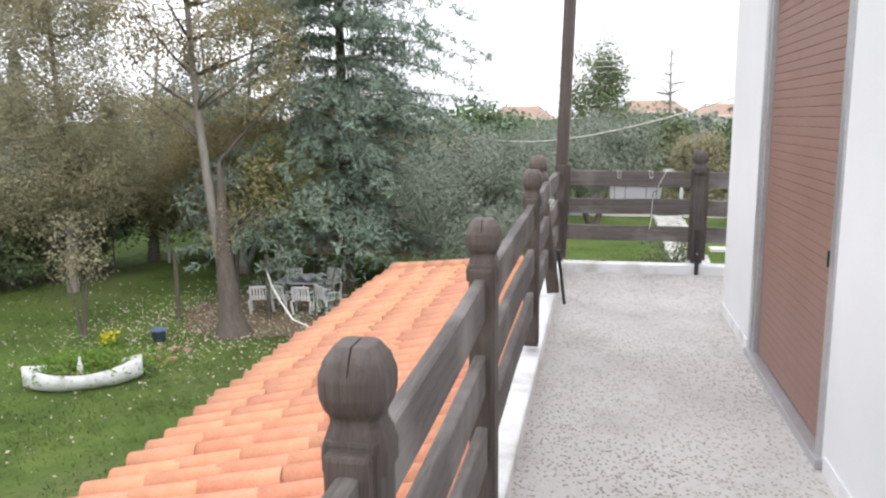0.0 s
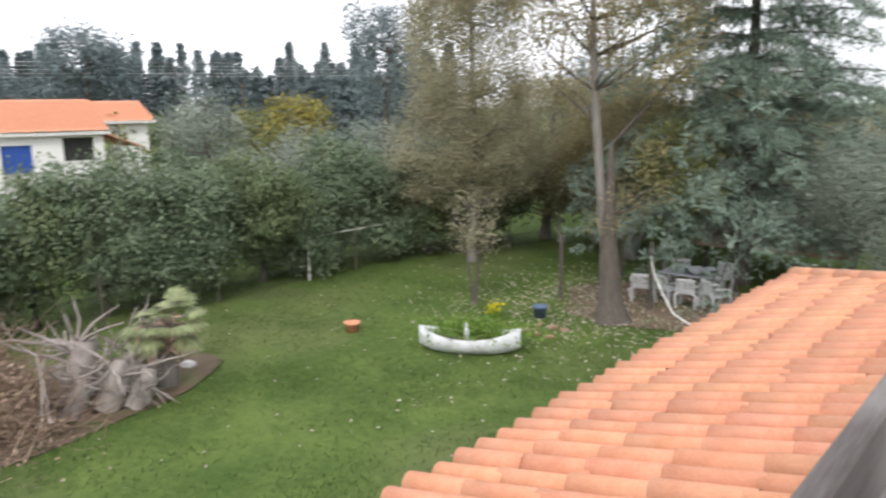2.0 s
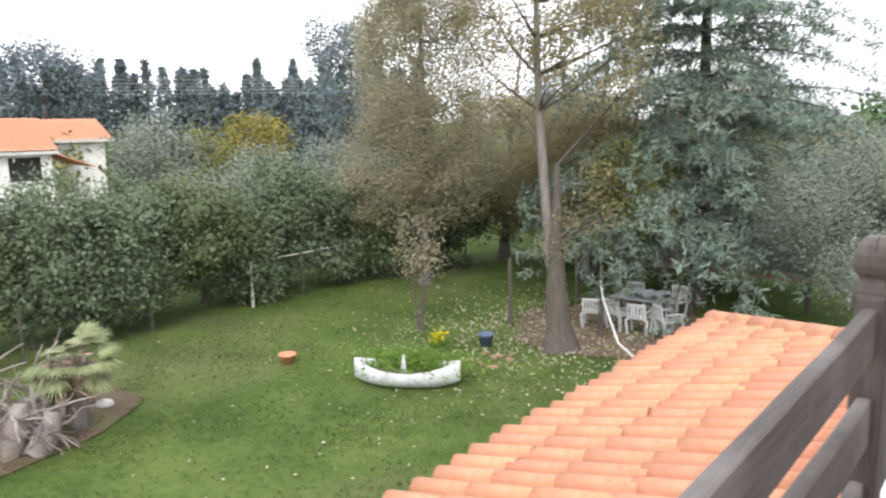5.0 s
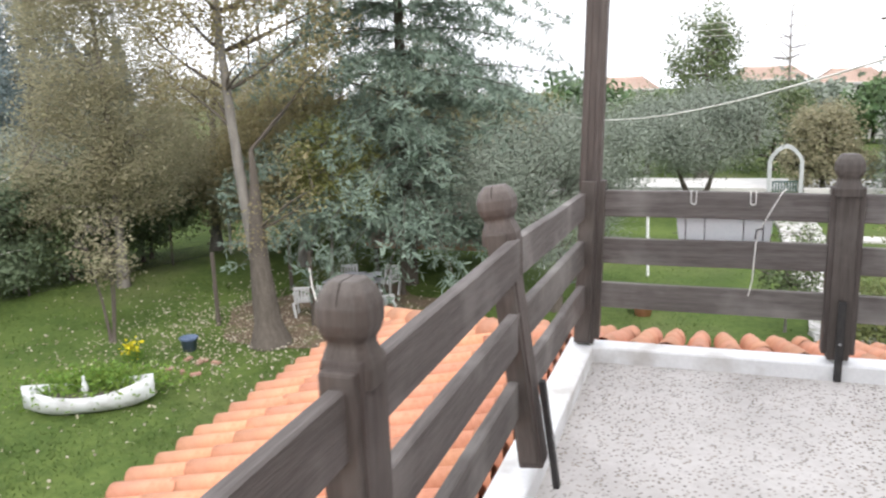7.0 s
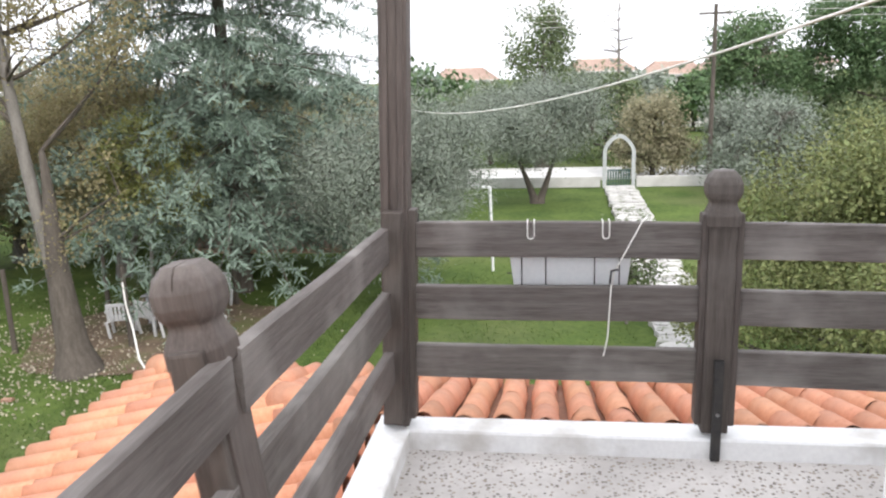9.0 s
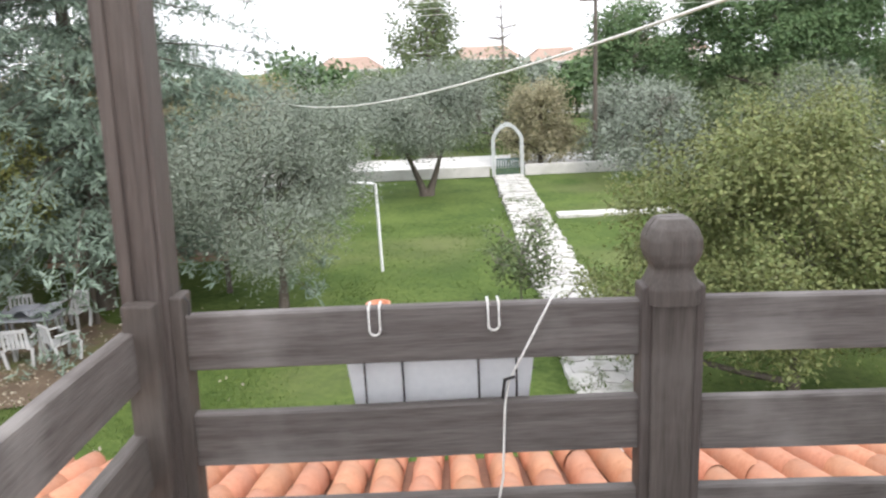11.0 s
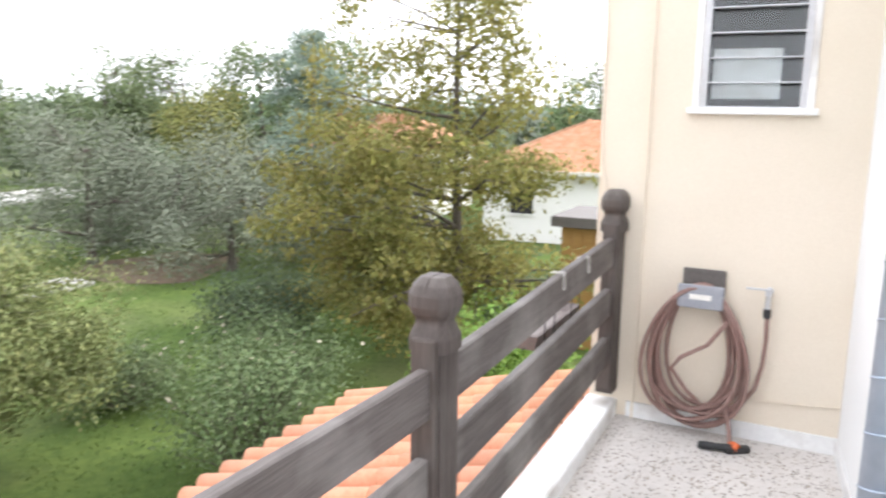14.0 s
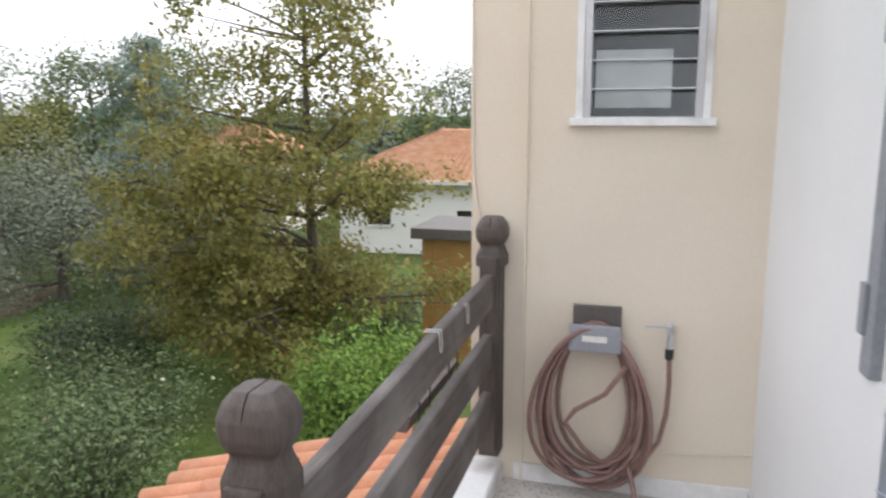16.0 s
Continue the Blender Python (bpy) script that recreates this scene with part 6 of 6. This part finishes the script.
power_pole(8.9, 37.6, 8.9)
power_pole(-70, 42, 8.5)
power_pole(40, 30, 8.5)
cb_ = empty("service_cable", (0, 0, 0), "thick pale cable sagging from the house across the garden", "cable")
A, B = np.array([3.0, 1.5, 2.06]), np.array([-5.6, 23.5, 1.2])
tubes("cable_run", [[(A * (1 - f) + B * f - np.array([0, 0, 4 * 0.8 * f * (1 - f)]), 0.011) for f in np.linspace(-0.05, 1.22, 34)]], M_WIRE, cb_, 6)
pl = empty("power_lines", (0, 0, 0), "thin parallel overhead power lines", "power lines")
for k in range(5):
    for a, b_ in (((-60, 58, 5.4), (8.9, 37.6, 4.4)), ((8.9, 37.6, 4.4), (40, 30, 4.2)), ((-75, -10, 4.6), (-60, 58, 5.4)), ((40, 30, 4.2), (60, -6, 4.4))):
        a_, c_b = np.array(a) + [0, 0, k * 0.32 - 0.4], np.array(b_) + [0, 0, k * 0.32 - 0.4]
        tubes("line", [[(a_ * (1 - f) + c_b * f - np.array([0, 0, 1.0 * f * (1 - f)]), 0.009) for f in np.linspace(0, 1, 14)]], M_WIRE, pl, 4)

# background trees
far = [
    # name, x, y, height, crown radius, material, label, category
    ("eucalyptus_tree", 0.3, 45.0, 11.2, 2.3, F_MID, "tall grey-green eucalyptus beyond the road", "tree"),
    ("olive_tree", -6.5, 30.0, 5.6, 2.6, F_OLIVE, "silvery olive tree at the garden edge", "olive tree"),
    ("olive_tree", -10.5, 31.5, 5.6, 2.8, F_OLIVE, "silvery olive tree at the garden edge", "olive tree"),
    ("olive_tree", 10.9, 33.0, 4.9, 2.4, F_OLIVE, "pale olive tree at the garden edge", "olive tree"),
    ("garden_tree", 14.6, 34.0, 4.6, 2.5, F_MID, "low green tree at the garden edge", "tree"),
    ("garden_tree", 19.5, 37.5, 5.2, 3.0, F_MID, "low green tree under the stone pine", "tree"),
    ("olive_tree", 10.8, 39.0, 5.2, 2.4, F_OLIVE, "pale olive tree by the road", "olive tree"),
    ("garden_tree", 6.3, 39.5, 5.0, 2.0, F_POPLAR, "thin brownish tree behind the arch", "tree"),
    ("garden_tree", -3.2, 48.0, 6.0, 3.2, F_MID, "green tree beyond the road", "tree"),
    ("garden_tree", 4.5, 50.0, 7.0, 3.0, F_MID, "green tree beyond the road", "tree"),
    ("garden_tree", -12.0, 52.0, 6.0, 3.4, F_POPLAR2, "yellowing tree beyond the road", "tree"),
    ("garden_tree", -20.0, 50.0, 7.0, 3.6, F_MID, "green tree beyond the road", "tree"),
    ("pine_tree", 12.0, 42.5, 9.4, 2.6, F_PINE, "dark green pine by the road", "pine tree"),
    ("olive_tree", 19.6, 22.3, 5.8, 2.8, F_OLIVE2, "dense grey olive tree at the garden edge", "olive tree"),
    ("olive_tree", 21.2, 17.2, 5.4, 2.8, F_OLIVE2, "dense grey olive tree at the garden edge", "olive tree"),
    ("olive_tree", 16.2, 29.0, 5.0, 2.5, F_OLIVE2, "dense grey olive tree at the garden edge", "olive tree"),
    ("olive_tree", 24.0, 13.5, 5.2, 2.6, F_OLIVE2, "dense grey olive tree at the garden edge", "olive tree"),
    ("garden_tree", 24.5, 25.0, 4.6, 2.4, F_LAUREL, "dark green tree behind the olives", "tree"),
    ("garden_tree", 29.5, 33.0, 9.6, 3.0, F_MID, "tall green tree behind the olives", "tree"),
    ("garden_tree", 33.0, 31.0, 10.2, 3.3, F_MID, "tall green tree behind the olives", "tree"),
    ("garden_tree", 33.5, 26.0, 10.0, 3.4, F_MID, "tall green tree behind the olives", "tree"),
    ("garden_tree", 29.5, 26.0, 7.0, 2.4, F_PEACH, "yellowing tree behind the olives", "tree"),
    ("garden_tree", 30.5, 45.5, 9.4, 2.8, F_MID, "tall green tree behind the pine", "tree"),
    ("garden_tree", 37.0, 23.0, 10.4, 3.8, F_MID, "tall green tree far beyond the garden", "tree"),
    ("garden_tree", 58.0, 14.3, 10.0, 4.4, F_MID, "round green tree beyond the tiled house", "tree"),
    ("garden_tree", 42.0, 6.0, 6.0, 2.6, F_LAUREL, "dark tree behind the tiled house", "tree"),
    ("garden_tree", 48.0, 22.0, 8.0, 4.0, F_MID, "green tree far beyond the garden", "tree"),
    ("bougainvillea", 27.5, 16.4, 6.0, 0.9, F_REDB, "climbing shrub with deep red blossom", "shrub"),
    ("garden_tree", -33.0, -1.0, 6.6, 2.3, F_YELLOW, "yellowing poplar behind the hedge", "tree"),
    ("garden_tree", -31.5, -4.5, 5.6, 2.4, F_PEACH, "yellow-green tree behind the hedge", "tree"),
    ("garden_tree", -31.0, 1.5, 4.6, 2.2, F_OLIVE, "grey-green tree behind the hedge", "tree"),
    ("olive_tree", -34.0, 14.5, 6.8, 2.4, F_OLIVE, "silvery olive tree behind the hedge", "olive tree"),
    ("garden_tree", -34.5, 18.0, 6.0, 2.2, F_PEACH, "yellow-green tree behind the hedge", "tree"),
    ("olive_tree", -30.5, 18.5, 5.2, 2.2, F_OLIVE, "silvery olive tree behind the hedge", "olive tree"),
    ("garden_tree", -40.0, 25.0, 6.9, 2.8, F_YELLOW, "yellow-green tree behind the hedge", "tree"),
    ("olive_tree", -27.5, 21.0, 5.4, 2.5, F_OLIVE, "silvery olive tree behind the hedge", "olive tree"),
    ("olive_tree", -29.0, 26.5, 5.4, 2.6, F_OLIVE, "silvery olive tree behind the hedge", "olive tree"),
    ("olive_tree", -25.0, 11.0, 4.4, 2.0, F_OLIVE, "silvery olive tree behind the hedge", "olive tree"),
    ("plum_tree", -58.0, 7.0, 7.0, 2.2, F_PLUM, "dark purple plum tree by the house", "tree"),
    ("pine_tree", -76.5, 12.0, 12.2, 5.0, F_FARHAZE, "broad green pine behind the white house", "pine tree"),
    ("pine_tree", -75.0, 18.0, 11.6, 4.4, F_FARHAZE, "broad green pine behind the white house", "pine tree"),
    ("pine_tree", -68.0, 24.5, 14.5, 4.2, F_FARHAZE, "tall dark pine above the rooftops", "pine tree"),
    ("pine_tree", -39.0, 32.5, 13.5, 3.2, F_FARHAZE, "tall dark pine at the edge of the grove", "pine tree"),
    ("pine_tree", -26.0, 40.0, 10.0, 4.0, F_FARHAZE, "dark pine behind the garden", "pine tree"),
    ("garden_tree", -20.0, 31.0, 7.0, 3.4, F_LAUREL, "dark leafy tree behind the garden", "tree"),
    ("garden_tree", -14.5, 34.0, 6.6, 3.2, F_POPLAR, "dull green tree behind the garden", "tree"),
]
for i, (nm, x, y, h, r, mt, lab, cat) in enumerate(far):
    d = math.hypot(x, y)
    sc = max(0.13, d * 0.0048)
    low = 0.3 if cat == "pine tree" else 0.16
    olive = cat == "olive tree"
    bl = blobs_round(r, h * (1 - low) * 0.5, h * (1 + low) * 0.5, 9, pr)
    if cat != "pine tree" and nm != "eucalyptus_tree":
        # bushy skirt of lower boughs
        bl = bl[:1] + [(bx, by, bz, sx * 0.8, sy * 0.8, sz * 0.8) for bx, by, bz, sx, sy, sz in bl[1:]]
        for q in range(7):
            a = q * 0.9 + i
            w = r * pr.uniform(0.6, 1.0)
            bl.append((w * math.cos(a), w * math.sin(a), h * pr.uniform(0.12, 0.42), r * pr.uniform(0.3, 0.5), r * pr.uniform(0.3, 0.5), h * pr.uniform(0.12, 0.22)))
    tree(nm, (x, y, GZ), (0.1, 0.1, h * 0.7), 0.03 * h, bl, 260, (64 if olive and x > 15 else 42) if d < 45 else 26, (sc, sc * (0.45 if olive else 0.55)), mt, 300 + i, lab, cat, M_BARK, 0.12 * r + 0.08, limbs=10)
# umbrella pine
tree("stone_pine", (21.0, 44.5, GZ), (0.4, 0.2, 8.6), 0.4, [(-2.8, 0, 8.4, 3.0, 3.0, 2.2), (0.8, 0, 10.6, 4.0, 3.4, 2.6), (3.8, 0.4, 8.6, 2.9, 2.6, 2.2), (-4.2, 0.2, 6.0, 2.3, 2.0, 1.9), (5.2, 0, 6.4, 1.7, 1.8, 1.6), (-1.0, -1.2, 6.2, 2.6, 2.0, 1.7), (1.8, -0.8, 6.6, 2.4, 2.0, 1.6)], 760, 76, (0.25, 0.11), F_PINE, 61, "large dark green stone pine with a domed crown", "pine tree", M_BARK, 0.4, limbs=22)
cedar("fir_tree", (27.4, 18.1, GZ), 9.1, 3.8, 0.15, 62, F_CEDAR, "slim blue-grey cedar with open drooping tiers", 0.2, 14, 6, (0.28, 0.06), 170, category="cedar tree")
# bare tree beyond the road
tree("bare_tree", (5.8, 57, GZ), (0.3, 0.2, 11), 0.2, [(0, 0, 9, 1.8, 1.8, 2.6)], 60, 2, (0.2, 0.1), F_POPLAR, 63, "leafless tree standing beyond the road", "tree", M_BARK_PALE, 0.3, limbs=26)
# dark cypress row on the skyline, distance haze painted into its blue-grey needles
cy_r = random.Random(9)
for i in range(88):
    f = i / 87
    x, y = -94 + 30 * f + cy_r.uniform(-3, 3), 18 + 52 * f + cy_r.uniform(-3, 3)
    h = cy_r.uniform(9.5, 13.5)
    far_conifer((x, y, GZ), h, cy_r.uniform(3.0, 4.6), 400 + i, F_FARHAZE, "tall dark conifer in a distant row")
for i in range(26):
    a = radians(-20 + i * 5.2)
    d = 75 + 14 * math.sin(i * 2.1)
    tree("distant_tree", (d * math.sin(a), d * math.cos(a), GZ), (0, 0, 4), 0.2, blobs_round(4.2, 2.9 + math.sin(i * 3.7), 3.4, 7, pr), 130, 24, (0.58, 0.36), (F_MID, F_OLIVE, F_PINE, F_LAUREL)[i % 4], 500 + i, "distant leafy tree among the houses", "tree", M_BARK, 0.6, limbs=5, group="distant trees")
for i in range(16):
    a = radians(-62 - i * 4.6)
    d = 62 + 9 * math.sin(i * 1.9)
    tree("distant_tree", (d * math.sin(a), d * math.cos(a), GZ), (0, 0, 3), 0.2, blobs_round(4.0, 2.6 + 0.6 * math.sin(i * 3.1), 2.7, 7, pr), 120, 24, (0.56, 0.34), (F_OLIVE, F_MID, F_PEACH, F_LAUREL)[i % 4], 560 + i, "distant leafy tree among the houses", "tree", M_BARK, 0.55, limbs=5, group="distant trees")

# grass, clover, fallen leaves
grng = np.random.default_rng(99)


def lawn_points(n, x0, x1, y0, y1, clump):
    c = np.stack([grng.uniform(x0, x1, n // 60), grng.uniform(y0, y1, n // 60)], axis=1)
    k = grng.integers(0, len(c), n)
    p = c[k] + grng.normal(size=(n, 2)) * clump
    keep = ~((p[:, 0] > -2.0) & (p[:, 1] < 1.5)) & ~((p[:, 0] > 2.6) & (p[:, 0] < 5.1) & (p[:, 1] > 4))
    keep &= ~(((p[:, 0] + 8.6) / 3.0) ** 2 + ((p[:, 1] - 13.4) / 2.9) ** 2 < 0.7)
    p = p[keep]
    return np.column_stack([p, np.full(len(p), GZ + 0.0)])


gr = tagged(empty("grass", (0, 0, 0)), "short uneven green grass of the lawn", "grass", kind="stuff")
for nm, n, a in (("blades_west", 85000, (-19, -2.5, -7, 16)), ("blades_north", 50000, (-4, 18, 4, 26))):
    pts = lawn_points(n, *a, 0.35)
    o = leaves(nm, pts, 0.075, 0.022, F_GRASS, gr, grng, 0, 0.7, face=grng.normal(size=pts.shape) * 0.3 + np.array([0, 0, 1.0]))
    o["kind"] = "stuff"
c = np.stack([grng.uniform(2.9, 4.8, 34), grng.uniform(5, 30, 34)], axis=1)
p = c[grng.integers(0, 34, 3400)] + grng.normal(size=(3400, 2)) * np.array([0.13, 0.28])
leaves("blades_path", np.column_stack([p, np.full(3400, GZ + 0.09)]), 0.1, 0.022, F_GRASS, gr, grng, 0, 1.4)["kind"] = "stuff"
fl_ = tagged(empty("fallen_leaves", (0, 0, 0)), "pale fallen leaves scattered on the grass", "leaves", kind="stuff")
p = np.stack([grng.normal(-10.2, 2.2, 2900), grng.normal(11.6, 2.6, 2900), np.full(2900, GZ + 0.09)], axis=1)
leaves("leaves_trees", p, 0.07, 0.05, F_BLOSSOM, fl_, grng)["kind"] = "stuff"
p = np.stack([grng.uniform(-18, -3, 260), grng.uniform(-5, 14, 260), np.full(260, GZ + 0.09)], axis=1)
leaves("leaves_lawn", p, 0.07, 0.06, F_BLOSSOM, fl_, grng)["kind"] = "stuff"
p = np.stack([grng.normal(10.4, 1.3, 70), grng.normal(8.0, 1.6, 70), GZ + 1.35 + 0.4 * grng.random(70)], axis=1)
leaves("flower_heads", p, 0.08, 0.06, F_BLOSSOM, fl_, grng)["kind"] = "stuff"

# stepping path to the arch
path = empty("path", (0, 0, 0), "pale crazy-paved garden path leading to the arch", "path", kind="structure")
stone_rng = random.Random(3)
STONES = []
for s in range(8):
    b = bmesh.new()
    n = 7
    top = [b.verts.new((0.33 * stone_rng.uniform(0.8, 1.15) * math.cos(2 * math.pi * k / n), 0.3 * stone_rng.uniform(0.8, 1.15) * math.sin(2 * math.pi * k / n), 0.05)) for k in range(n)]
    bot = [b.verts.new((v.co.x * 1.06, v.co.y * 1.06, -0.06)) for v in top]
    b.faces.new(top)
    for k in range(n):
        b.faces.new((bot[k], bot[(k + 1) % n], top[(k + 1) % n], top[k]))
    me = bpy.data.meshes.new("stone")
    b.to_mesh(me)
    b.free()
    me.materials.append(M_PAVE)
    STONES.append(me)
pb_ = bmesh.new()
n = 40
rows_ = []
for k in range(n + 1):
    y = 5.0 + 31.5 * k / n
    c = 3.65 + 0.62 * (y - 10) / 26
    w = 0.72 + 0.06 * math.sin(k * 1.7)
    rows_.append([pb_.verts.new((c - w, y, GZ + 0.1)), pb_.verts.new((c + w, y, GZ + 0.1)), pb_.verts.new((c + w, y, GZ - 0.1)), pb_.verts.new((c - w, y, GZ - 0.1))])
for p_, q_ in zip(rows_, rows_[1:]):
    for k in range(4):
        pb_.faces.new((p_[k], q_[k], q_[(k + 1) % 4], p_[(k + 1) % 4]))
bmesh.ops.recalc_face_normals(pb_, faces=pb_.faces)
part("path_bed", pb_, M_PAVE, path)
y = 5.3
while y < 36.2:
    c = 3.65 + 0.62 * (y - 10) / 26
    for off in (-0.48, 0.02, 0.5):
        o = new("stone", STONES[stone_rng.randrange(8)])
        o.matrix_basis = pose(c + off + stone_rng.uniform(-0.06, 0.06), y + stone_rng.uniform(-0.12, 0.12), GZ + 0.075 + stone_rng.uniform(0, 0.012), stone_rng.uniform(-1, 1), stone_rng.uniform(-1, 1), stone_rng.uniform(0, 360)) @ Matrix.Diagonal((0.82, 0.95, 1, 1))
        o.parent = path
    y += 0.55
b = bmesh.new()
box(b, 5.1, 9.5, 25.6, 26.4, GZ - 0.1, GZ + 0.1, 0.02)
tagged(link("pavement", b, M_PAVE), "short pale side path across the grass", "path", kind="structure")
b = bmesh.new()
box(b, 13.5, 17.5, 19.6, 21.0, GZ - 0.1, GZ + 0.12, 0.02)
tagged(link("pavement_2", b, M_PAVE), "patch of broken pale paving in the grass", "paving", kind="structure")


# ---- roof tiles, piece by piece ----
for m, _ in near_tiles:
    o = new("roof_tile", TILE)
    o.matrix_basis = m
    o.parent = roof
if rest_tiles:
    vs, fs, k = [], [], 0
    for m, _ in rest_tiles:
        mm = np.array(m)
        vs.append(TV @ mm[:3, :3].T + mm[:3, 3])
        fs.append(TF + k)
        k += len(TV)
    far_tiles = raw("roof_tiles_rest", np.concatenate(vs), np.concatenate(fs), M_TILE_J, roof, smooth=False)
    far_tiles["kind"] = "stuff"
